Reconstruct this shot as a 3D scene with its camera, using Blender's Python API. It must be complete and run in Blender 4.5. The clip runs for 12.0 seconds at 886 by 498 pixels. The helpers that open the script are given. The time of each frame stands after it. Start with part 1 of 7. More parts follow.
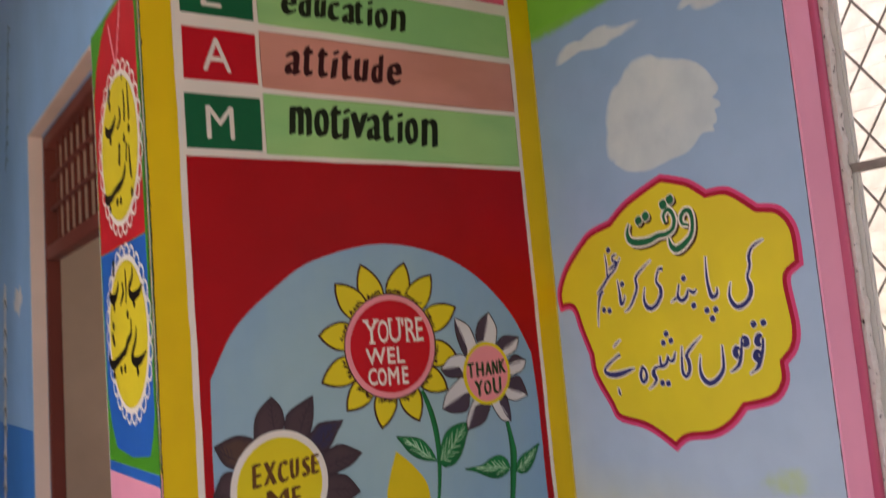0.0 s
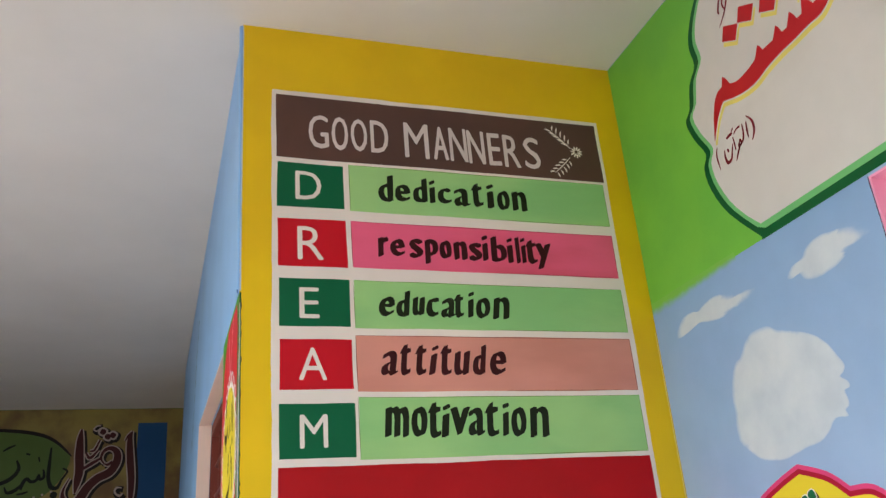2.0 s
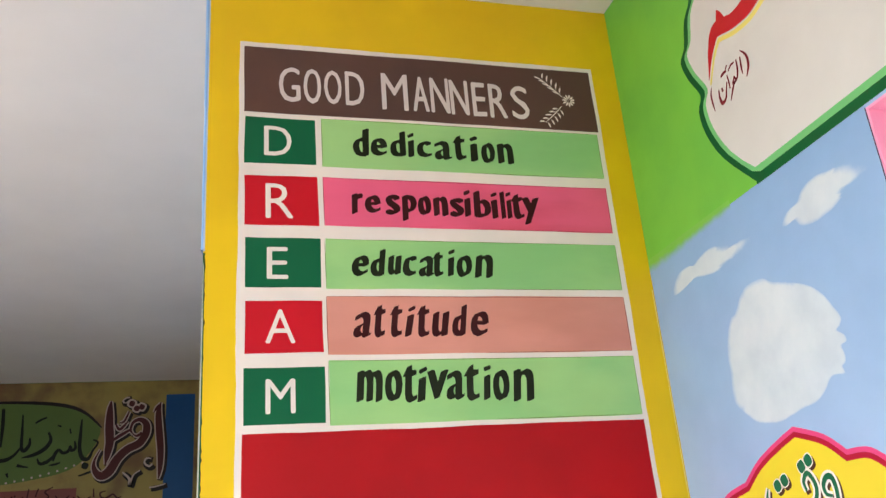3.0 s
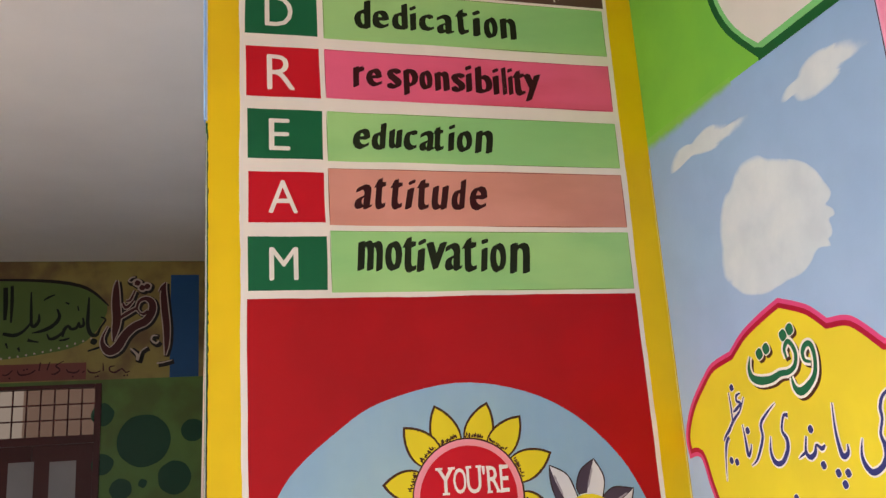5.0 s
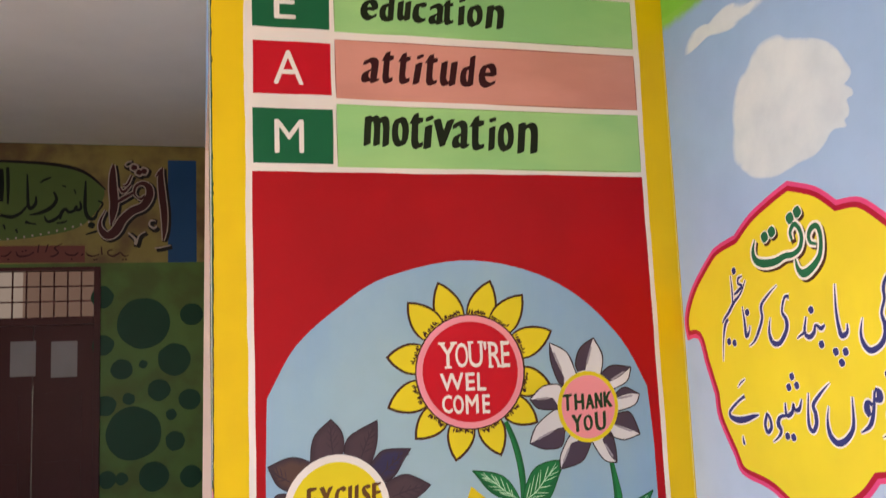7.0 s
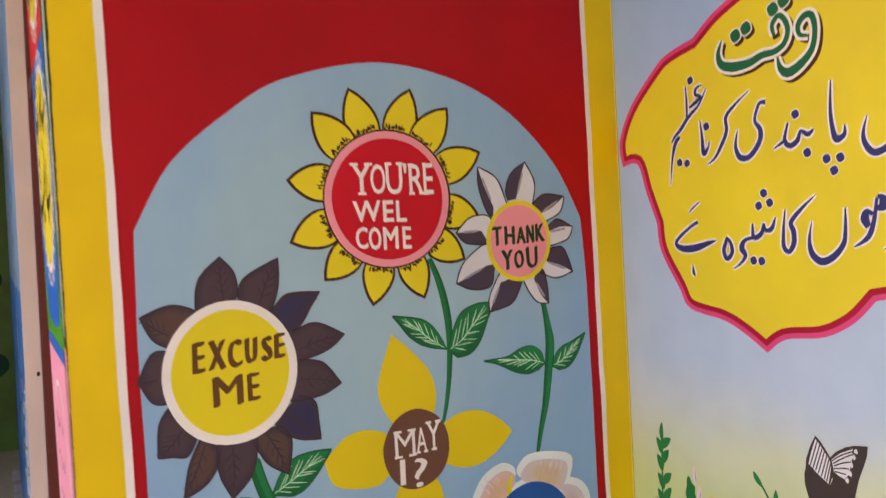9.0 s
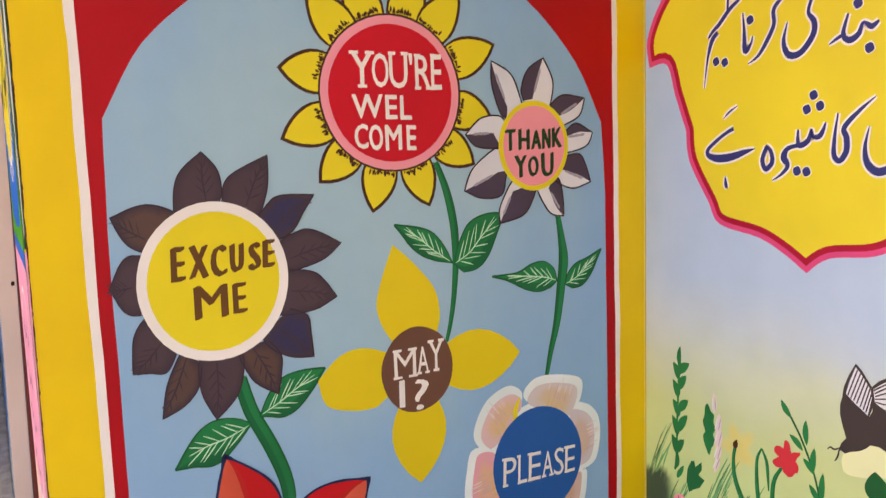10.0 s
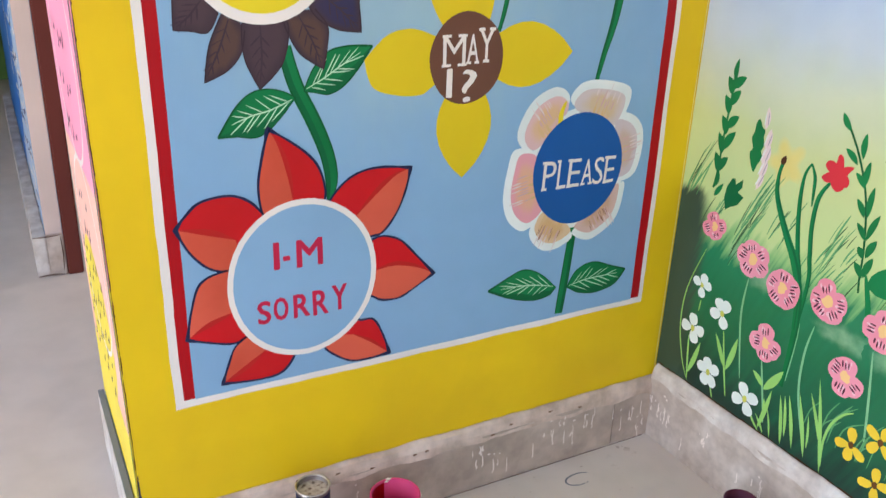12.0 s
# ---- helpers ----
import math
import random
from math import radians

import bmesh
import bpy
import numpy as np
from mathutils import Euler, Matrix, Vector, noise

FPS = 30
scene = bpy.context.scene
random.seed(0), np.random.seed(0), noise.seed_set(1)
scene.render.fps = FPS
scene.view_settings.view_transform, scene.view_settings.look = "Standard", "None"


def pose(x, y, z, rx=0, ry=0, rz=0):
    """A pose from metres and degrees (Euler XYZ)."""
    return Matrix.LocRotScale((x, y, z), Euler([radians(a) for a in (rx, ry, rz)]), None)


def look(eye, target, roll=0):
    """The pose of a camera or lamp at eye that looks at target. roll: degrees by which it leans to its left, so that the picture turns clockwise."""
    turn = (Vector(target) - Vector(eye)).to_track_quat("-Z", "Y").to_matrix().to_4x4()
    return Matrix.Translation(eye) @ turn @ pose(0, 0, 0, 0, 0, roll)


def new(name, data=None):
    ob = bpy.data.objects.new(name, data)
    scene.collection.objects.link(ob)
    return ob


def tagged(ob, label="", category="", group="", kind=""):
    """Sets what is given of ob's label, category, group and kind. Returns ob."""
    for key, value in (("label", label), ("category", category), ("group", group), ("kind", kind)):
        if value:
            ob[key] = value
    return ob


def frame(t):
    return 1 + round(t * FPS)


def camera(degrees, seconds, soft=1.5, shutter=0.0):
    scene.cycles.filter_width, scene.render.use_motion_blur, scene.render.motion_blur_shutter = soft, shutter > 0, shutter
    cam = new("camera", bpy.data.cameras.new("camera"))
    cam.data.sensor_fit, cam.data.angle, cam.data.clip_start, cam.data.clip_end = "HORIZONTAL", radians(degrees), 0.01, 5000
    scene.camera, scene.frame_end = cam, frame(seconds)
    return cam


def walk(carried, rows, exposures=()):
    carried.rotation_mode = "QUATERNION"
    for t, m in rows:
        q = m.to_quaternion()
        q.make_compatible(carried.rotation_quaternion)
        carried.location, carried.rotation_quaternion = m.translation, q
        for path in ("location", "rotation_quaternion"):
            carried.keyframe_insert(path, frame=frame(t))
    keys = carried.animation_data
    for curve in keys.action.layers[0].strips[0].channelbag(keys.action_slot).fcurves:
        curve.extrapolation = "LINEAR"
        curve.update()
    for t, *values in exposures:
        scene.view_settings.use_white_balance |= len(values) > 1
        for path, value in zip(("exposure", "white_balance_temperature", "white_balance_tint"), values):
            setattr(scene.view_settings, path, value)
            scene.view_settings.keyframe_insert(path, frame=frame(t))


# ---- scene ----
cam = camera(56.0, 12.0, soft=1.35, shutter=0.3)
PATH = [
    (0, (-0.541, -2.069, 1.552), (0.576, -0.422, 1.751), -5.0),
    (0.5, (-0.445, -2.284, 1.624), (0.452, -0.55, 2.06), -5.9),
    (1, (-0.295, -2.419, 1.664), (0.414, -0.641, 2.244), -4.8),
    (1.5, (-0.25, -2.37, 1.702), (0.384, -0.638, 2.477), -4.8),
    (2, (-0.181, -2.202, 1.713), (0.437, -0.463, 2.484), -5.0),
    (2.5, (-0.041, -2.139, 1.726), (0.528, -0.373, 2.472), -4.6),
    (3, (0.045, -2.121, 1.705), (0.56, -0.327, 2.423), -4.8),
    (3.5, (0.054, -2.132, 1.681), (0.564, -0.312, 2.333), -4.6),
    (3.7, (0.055, -2.135, 1.672), (0.566, -0.302, 2.289), -4.4),
    (5.3, (0.037, -2.144, 1.645), (0.554, -0.268, 2.104), -3.6),
    (5.5, (0.039, -2.142, 1.645), (0.556, -0.265, 2.101), -3.4),
    (6, (0.03, -2.148, 1.673), (0.551, -0.288, 2.19), -3.4),
    (6.5, (0.025, -2.132, 1.622), (0.547, -0.235, 1.979), -3.0),
    (7, (0.013, -2.114, 1.594), (0.539, -0.199, 1.827), -2.3),
    (7.2, (0.003, -2.095, 1.591), (0.532, -0.174, 1.763), -1.9),
    (8.8, (-0.128, -1.727, 1.479), (0.777, 0.056, 1.473), -3.2),
    (9, (-0.082, -1.65, 1.465), (0.845, 0.121, 1.407), -3.1),
    (9.5, (-0.026, -1.535, 1.436), (0.906, 0.226, 1.267), -2.5),
    (10, (-0.034, -1.481, 1.419), (0.901, 0.27, 1.179), -1.8),
    (10.5, (-0.048, -1.456, 1.374), (0.868, 0.29, 1.032), -1.6),
    (11, (-0.08, -1.433, 1.322), (0.819, 0.283, 0.824), -0.8),
    (11.5, (-0.101, -1.418, 1.282), (0.792, 0.242, 0.613), 0.3),
    (12, (-0.102, -1.409, 1.262), (0.766, 0.215, 0.482), 1.8),
]
walk(cam, [(t, look(eye, target, roll)) for t, eye, target, roll in PATH], [
    (0.0, 0.83, 7300, 16), (0.5, 0.83, 7000, 15), (1.0, 1.57, 6420, 7), (1.5, 1.62, 6430, 7), (2.0, 1.65, 6470, 8), (2.5, 1.92, 6480, 10), (3.0, 2.10, 6500, 9), (3.5, 1.86, 6750, 10),
    (5.5, 1.70, 7150, 14), (6.0, 1.77, 6980, 9), (6.5, 1.77, 7300, 17), (7.0, 1.78, 7400, 17), (9.0, 1.46, 7600, 18), (9.5, 1.72, 7600, 18), (10.0, 1.71, 7550, 18), (10.5, 1.75, 7500, 18),
    (11.0, 1.75, 7050, 13), (11.5, 1.74, 6560, 8), (12.0, 1.85, 6520, 9)])

# ---- world and light ----
W, F, FLOOR, CEIL = 1.293, 5.38, -0.05, 3.43


def lean(y, z=2.1):
    """How far the side wall stands out of square: nearly true up to the doorway, past it a little proud and out of plumb."""
    if y <= 0.525:
        return -0.008 * y
    past = -0.035 - 0.0104 * max(0.0, y - 1.69) - 0.014 * (2.1 - z)
    return -0.0042 + min(1.0, (y - 0.525) / 1.165) * (past + 0.0042)


BACK, LEFT = -4.6, -2.6

world = bpy.data.worlds.new("sky")
scene.world = world
world.use_nodes = True
_nt = world.node_tree
_sky = _nt.nodes.new("ShaderNodeTexSky")
_sky.sky_type, _sky.sun_disc = "NISHITA", False
_sky.sun_elevation, _sky.sun_rotation = radians(68), radians(-90)
_nt.links.new(_sky.outputs[0], _nt.nodes["Background"].inputs[0])
_nt.nodes["Background"].inputs[1].default_value = 0.15


def sun_lamp():
    lamp = bpy.data.lights.new("sun", "SUN")
    lamp.energy, lamp.angle, lamp.color = 5.0, radians(1.5), (1.0, 0.95, 0.88)
    ob = new("sun", lamp)
    ob.matrix_world = look((-4.2, -1.5, 12), (0.5, -1, 0))


def window_light(name, eye, target, width, height, watts, colour):
    lamp = bpy.data.lights.new(name, "AREA")
    lamp.shape, lamp.size, lamp.size_y = "RECTANGLE", width, height
    lamp.energy, lamp.color = watts, colour
    ob = new(name, lamp)
    ob.matrix_world = look(eye, target)


sun_lamp()
window_light("daylight_back", (-0.9, BACK + 0.02, 1.75), (-0.9, 0, 1.75), 2.8, 1.9, 1.6, (0.98, 0.98, 1.0))
window_light("daylight_left", (LEFT + 0.02, -0.98, 1.7), (0, -0.98, 1.7), 4.45, 3.0, 14.0, (0.96, 0.98, 1.0))
# added lamp at an unseen classroom opening, brightens the view through the doorway
window_light("classroom_fill", (3.35, 2.2, 1.7), (0, 2.2, 1.7), 1.2, 1.2, 14.0, (1.0, 0.95, 0.9))


# ---- materials ----
def lin(r, g, b):
    return tuple((c / 255 / 12.92) if c / 255 <= 0.04045 else ((c / 255 + 0.055) / 1.055) ** 2.4 for c in (r, g, b)) + (1.0,)


def knit(name):
    m = bpy.data.materials.new(name)
    m.use_nodes = True
    return m, m.node_tree.nodes, m.node_tree.links, m.node_tree.nodes["Principled BSDF"]


def noise_at(nodes, links, scale, detail=4.0, stretch=None):
    where = nodes.new("ShaderNodeTexCoord")
    n = nodes.new("ShaderNodeTexNoise")
    n.inputs["Scale"].default_value, n.inputs["Detail"].default_value = scale, detail
    if stretch:
        m = nodes.new("ShaderNodeMapping")
        m.inputs["Scale"].default_value = stretch
        links.new(where.outputs["Object"], m.inputs["Vector"])
        links.new(m.outputs["Vector"], n.inputs["Vector"])
    else:
        links.new(where.outputs["Object"], n.inputs["Vector"])
    return n.outputs["Fac"]


def ramp(nodes, links, fac, stops):
    r = nodes.new("ShaderNodeValToRGB")
    while len(r.color_ramp.elements) < len(stops):
        r.color_ramp.elements.new(0.5)
    for e, (p, c) in zip(r.color_ramp.elements, stops):
        e.position, e.color = p, c
    links.new(fac, r.inputs["Fac"])
    return r.outputs["Color"]


def mix(nodes, links, fac, a, b, mode="MIX"):
    n = nodes.new("ShaderNodeMix")
    n.data_type, n.blend_type = "RGBA", mode
    for value, socket in ((fac, 0), (a, 6), (b, 7)):
        if isinstance(value, (int, float)) or isinstance(value, tuple):
            n.inputs[socket].default_value = value
        else:
            links.new(value, n.inputs[socket])
    return n.outputs[2]


def bump(nodes, links, bsdf, fac, strength, distance=0.002):
    b = nodes.new("ShaderNodeBump")
    b.inputs["Strength"].default_value, b.inputs["Distance"].default_value = strength, distance
    links.new(fac, b.inputs["Height"])
    links.new(b.outputs["Normal"], bsdf.inputs["Normal"])


def tint(c, k):
    return tuple(min(1.0, v * k) for v in c[:3]) + (1.0,)


def paint(name, rgb, rough=0.48, vary=0.09, stretch=None, other=None):
    """Brushed wall enamel: slightly uneven coat, faint brush drag and plaster relief."""
    m, nodes, links, bsdf = knit(name)
    c = lin(*rgb)
    big = ramp(nodes, links, noise_at(nodes, links, 2.3, 3), [(0.3, tint(c, 1 - vary)), (0.72, tint(c, 1 + vary))])
    if other:
        patch = soft_step(nodes, links, noise_at(nodes, links, 3.1, 5, stretch), 0.4, 0.68)
        big = mix(nodes, links, patch, big, lin(*other))
    fine = ramp(nodes, links, noise_at(nodes, links, 17, 4, stretch or (1, 1, 0.8)), [(0.3, (1 - vary * 0.4,) * 3 + (1,)), (0.7, (1, 1, 1, 1))])
    links.new(mix(nodes, links, 1.0, big, fine, "MULTIPLY"), bsdf.inputs["Base Color"])
    bsdf.inputs["Roughness"].default_value, bsdf.inputs["Specular IOR Level"].default_value = rough, 0.22
    bump(nodes, links, bsdf, noise_at(nodes, links, 70, 6), 0.12)
    return m


def metal(name, rgb, rough=0.45, metallic=0.8):
    m, nodes, links, bsdf = knit(name)
    c = lin(*rgb)
    links.new(ramp(nodes, links, noise_at(nodes, links, 30, 5), [(0.3, tint(c, 0.75)), (0.7, tint(c, 1.15))]), bsdf.inputs["Base Color"])
    bsdf.inputs["Roughness"].default_value, bsdf.inputs["Metallic"].default_value = rough, metallic
    return m


def math_node(nodes, links, kind, a, b, c=0.0):
    n = nodes.new("ShaderNodeMath")
    n.operation = kind
    for k, value in enumerate((a, b, c)):
        if isinstance(value, (int, float)):
            n.inputs[k].default_value = value
        else:
            links.new(value, n.inputs[k])
    return n.outputs[0]


def slanted_strokes(nodes, links, where, across, along):
    """Noise drawn out along the lie of the grass, as brush drag."""
    join = nodes.new("ShaderNodeCombineXYZ")
    for k, way in enumerate(((0, 0.92 * across, 0.4 * across), (0, -0.4 * along, 0.92 * along))):
        dot = nodes.new("ShaderNodeVectorMath")
        dot.operation = "DOT_PRODUCT"
        links.new(where, dot.inputs[0])
        dot.inputs[1].default_value = way
        links.new(dot.outputs["Value"], join.inputs[k])
    n = nodes.new("ShaderNodeTexNoise")
    n.inputs["Scale"].default_value, n.inputs["Detail"].default_value = 1.0, 4.0
    links.new(join.outputs[0], n.inputs["Vector"])
    return n.outputs["Fac"]


def soft_step(nodes, links, value, low, high):
    n = nodes.new("ShaderNodeMapRange")
    n.interpolation_type = "SMOOTHSTEP"
    links.new(value, n.inputs["Value"])
    n.inputs["From Min"].default_value, n.inputs["From Max"].default_value = low, high
    return n.outputs[0]


def sky_paint(name="mural_sky_paint", over=None):
    """The mural's ground coat: blue sky fading through haze and lime to deep green, brushed by a painter.
    over: a second colour sponged on top, where the mesh carries its cover."""
    m, nodes, links, bsdf = knit(name)
    where = nodes.new("ShaderNodeTexCoord")
    split = nodes.new("ShaderNodeSeparateXYZ")
    links.new(where.outputs["Object"], split.inputs[0])
    broad, drag = noise_at(nodes, links, 4, 4), slanted_strokes(nodes, links, where.outputs["Object"], 55, 4)
    h = math_node(nodes, links, "MULTIPLY_ADD", broad, 0.16, split.outputs["Z"])
    near_ground = soft_step(nodes, links, split.outputs["Z"], 0.82, 0.62)
    h = math_node(nodes, links, "MULTIPLY_ADD", math_node(nodes, links, "SUBTRACT", drag, 0.5), math_node(nodes, links, "MULTIPLY", near_ground, 0.16), h)
    span = nodes.new("ShaderNodeMapRange")
    links.new(h, span.inputs["Value"])
    span.inputs["From Min"].default_value, span.inputs["From Max"].default_value = 0.18, 2.68
    c = ramp(nodes, links, span.outputs[0], [((z - 0.1) / 2.5, lin(*v)) for z, v in (
        (0.17, (15, 52, 40)), (0.28, (10, 94, 60)), (0.40, (8, 110, 68)), (0.52, (20, 124, 80)), (0.56, (140, 188, 116)), (0.60, (194, 211, 140)),
        (0.82, (197, 204, 142)), (0.93, (202, 206, 174)), (1.02, (193, 201, 207)), (1.12, (180, 196, 219)), (1.7, (162, 185, 216)), (2.6, (134, 168, 208)))])
    # a grey-green bank in the corner
    edge = math_node(nodes, links, "MULTIPLY_ADD", drag, 0.08, split.outputs["Y"])
    inner = soft_step(nodes, links, edge, -0.075, -0.03)
    low = math_node(nodes, links, "MULTIPLY_ADD", split.outputs["Y"], -0.3, h)
    under = soft_step(nodes, links, low, 0.74, 0.70)
    c = mix(nodes, links, math_node(nodes, links, "MULTIPLY", inner, under), c, lin(50, 74, 60))
    blot = ramp(nodes, links, noise_at(nodes, links, 9, 5), [(0.35, (0.93, 0.94, 0.95, 1)), (0.65, (1, 1, 1, 1))])
    c = mix(nodes, links, 1.0, c, blot, "MULTIPLY")
    if over:
        cover = nodes.new("ShaderNodeAttribute")
        cover.attribute_name = "cover"
        ragged = math_node(nodes, links, "MULTIPLY_ADD", noise_at(nodes, links, 34, 5), 0.5, cover.outputs["Fac"])
        top = ramp(nodes, links, noise_at(nodes, links, 9, 4), [(p, lin(*v)) for p, v in over])
        c = mix(nodes, links, soft_step(nodes, links, ragged, 0.32, 1.08), c, top)
    links.new(c, bsdf.inputs["Base Color"])
    bsdf.inputs["Roughness"].default_value = 0.45
    bump(nodes, links, bsdf, noise_at(nodes, links, 70, 6), 0.12)
    return m


def mottled(name, stops, scale, rough, relief=0.2, second=None, low=0.86):
    m, nodes, links, bsdf = knit(name)
    c = ramp(nodes, links, noise_at(nodes, links, scale, 6), [(p, lin(*v)) for p, v in stops])
    if second:
        s = ramp(nodes, links, noise_at(nodes, links, second, 5), [(0.35, (low, low, low, 1)), (0.6, (1, 1, 1, 1))])
        c = mix(nodes, links, 1.0, c, s, "MULTIPLY")
    links.new(c, bsdf.inputs["Base Color"])
    bsdf.inputs["Roughness"].default_value = rough
    bump(nodes, links, bsdf, noise_at(nodes, links, scale * 6, 6), relief)
    return m


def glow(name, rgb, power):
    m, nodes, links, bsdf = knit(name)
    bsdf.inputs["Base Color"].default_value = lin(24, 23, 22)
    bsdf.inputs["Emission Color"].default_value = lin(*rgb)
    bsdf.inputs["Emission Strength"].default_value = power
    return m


def blended(name, rim, heart):
    """Wet-blended petal paint: one colour at the rim, another where the brush began."""
    m, nodes, links, bsdf = knit(name)
    cover = nodes.new("ShaderNodeAttribute")
    cover.attribute_name = "cover"
    streak = math_node(nodes, links, "MULTIPLY_ADD", noise_at(nodes, links, 60, 4, (1, 1, 0.35)), 0.6, cover.outputs["Fac"])
    links.new(mix(nodes, links, soft_step(nodes, links, streak, 0.35, 1.15), lin(*rim), lin(*heart)), bsdf.inputs["Base Color"])
    bsdf.inputs["Roughness"].default_value, bsdf.inputs["Specular IOR Level"].default_value = 0.5, 0.22
    bump(nodes, links, bsdf, noise_at(nodes, links, 70, 6), 0.12)
    return m


def field_paint():
    """The arch's blue ground, brushed paler and greener round its middle flowers in broad strokes."""
    m, nodes, links, bsdf = knit("arched_field_paint")
    where, away = nodes.new("ShaderNodeTexCoord"), nodes.new("ShaderNodeVectorMath")
    away.operation = "DISTANCE"
    links.new(where.outputs["Object"], away.inputs[0])
    away.inputs[1].default_value = (0.56, 0.0, 1.36)
    stroke = math_node(nodes, links, "MULTIPLY_ADD", noise_at(nodes, links, 5, 4, (1, 1, 0.45)), 0.5, away.outputs["Value"])
    drag = math_node(nodes, links, "MULTIPLY_ADD", noise_at(nodes, links, 26, 3, (1, 1, 0.25)), 0.16, stroke)
    c = mix(nodes, links, soft_step(nodes, links, drag, 1.0, 0.5), lin(138, 174, 206), lin(160, 188, 199))
    fine = ramp(nodes, links, noise_at(nodes, links, 17, 4), [(0.3, (0.965, 0.965, 0.965, 1)), (0.7, (1, 1, 1, 1))])
    links.new(mix(nodes, links, 1.0, c, fine, "MULTIPLY"), bsdf.inputs["Base Color"])
    bsdf.inputs["Roughness"].default_value, bsdf.inputs["Specular IOR Level"].default_value = 0.48, 0.22
    bump(nodes, links, bsdf, noise_at(nodes, links, 70, 6), 0.12)
    return m


UNEVEN = {"dimmed_yellow": (112, 86, 58), "dimmed_lime": (80, 98, 46), "brown": (104, 70, 60), "strip_green": (146, 203, 130), "strip_pink": (228, 88, 114), "strip_salmon": (213, 141, 125), "grass_green": (108, 178, 68), "yellow": (234, 190, 27), "flower_pink": (230, 132, 150), "blossom_white": (206, 214, 206), "weed_green": (16, 104, 54), "flower_white": (222, 226, 222), "petal_white": (206, 198, 200), "flower_yellow": (236, 186, 40), "red": (170, 8, 18), "leaf": (12, 110, 58), "petal_red": (196, 22, 26), "petal_orange": (204, 78, 54), "cart_yellow": (226, 200, 54)}
P = {}
for _name, _rgb in {
    "yellow": (241, 199, 26), "white": (240, 227, 218), "red": (182, 8, 20), "brown": (92, 66, 59), "tile_green": (4, 98, 60),
    "tile_red": (204, 14, 34), "strip_green": (166, 212, 136), "strip_pink": (243, 102, 138), "strip_salmon": (224, 152, 136),
    "ink": (26, 17, 15), "ink_green": (26, 32, 12), "ink_maroon": (58, 12, 16), "field_blue": (140, 175, 206), "petal_yellow": (232, 206, 40), "outline": (76, 42, 22), "disc_pink": (244, 150, 160),
    "disc_red": (208, 16, 34), "plum_dark": (58, 41, 48), "plum_rib": (67, 50, 58), "leaf": (18, 126, 70), "leaf_shade": (10, 98, 54), "petal_blend": (190, 34, 30), "leaf_light": (190, 226, 190), "petal_white": (222, 217, 222),
    "may_yellow": (228, 196, 32), "corner_yellow": (246, 226, 150), "may_brown": (112, 72, 56), "please_blue": (28, 88, 158), "petal_red": (208, 22, 30),
    "petal_orange": (222, 96, 72), "navy": (34, 38, 72), "text_red": (198, 36, 70), "ty_green": (30, 58, 30), "ex_brown": (106, 66, 30),
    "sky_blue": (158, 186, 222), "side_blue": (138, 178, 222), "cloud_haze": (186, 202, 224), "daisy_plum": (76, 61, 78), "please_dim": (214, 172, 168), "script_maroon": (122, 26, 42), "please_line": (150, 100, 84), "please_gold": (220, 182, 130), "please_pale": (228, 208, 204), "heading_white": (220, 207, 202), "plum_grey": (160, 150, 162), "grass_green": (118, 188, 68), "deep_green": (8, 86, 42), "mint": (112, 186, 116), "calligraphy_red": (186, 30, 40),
    "soft_yellow": (226, 212, 112), "cart_yellow": (232, 207, 52), "cart_red": (176, 18, 50), "cart_pink": (222, 72, 124), "ink_blue": (50, 52, 110),
    "window_pink": (248, 160, 192), "shade_pink": (224, 104, 140), "panel_red": (206, 34, 46), "panel_blue": (32, 100, 190), "panel_green": (70, 150, 40), "panel_pink": (246, 158, 184),
    "peach": (246, 190, 172), "lemon": (240, 214, 70), "dado_blue": (60, 128, 206), "flower_pink": (238, 152, 168), "flower_white": (244, 244, 240),
    "flower_yellow": (232, 196, 58), "flower_red": (212, 50, 60), "blade": (98, 160, 104), "dash": (66, 100, 62), "stalk_pale": (128, 184, 136), "teal_green": (20, 100, 66), "spike": (226, 202, 200), "weed_green": (22, 120, 62), "pink_pale": (240, 188, 196), "blossom_white": (226, 230, 222), "heart_lime": (204, 200, 92), "heart_gold": (242, 196, 132), "lemon_cream": (228, 224, 172), "blade_lime": (150, 200, 106), "plum_ink": (92, 38, 56),
    # far-wall, banner and paper tones carry the dimness of the passage end
    "butterfly": (64, 52, 50), "dimmed_lime": (84, 116, 56), "dimmed_yellow": (146, 130, 72), "strip_green_line": (116, 140, 72), "strip_pink_line": (166, 40, 60), "strip_salmon_line": (140, 80, 62), "dot_green": (4, 60, 38), "dimmed_blue": (22, 72, 122),
    "dimmed_maroon": (70, 24, 25), "banner_cream": (178, 160, 150), "banner_ink": (9, 15, 6), "banner_green": (84, 106, 52), "banner_pink": (118, 62, 56), "cream": (208, 204, 200), "plaster_beige": (226, 202, 190),
    "door_maroon": (110, 52, 44), "mug_pink": (214, 66, 116), "post_grey": (212, 209, 205), "edge_grey": (126, 128, 136), "paper": (140, 134, 136), "classroom_wall": (208, 178, 154), "room_wall": (214, 206, 190),
}.items():
    P[_name] = paint("paint_" + _name, _rgb, vary=0.07, stretch=(0.55, 1, 1.6) if _name.startswith("strip") else None, other=UNEVEN.get(_name))
M_SKY = sky_paint()
M_FIELD = field_paint()
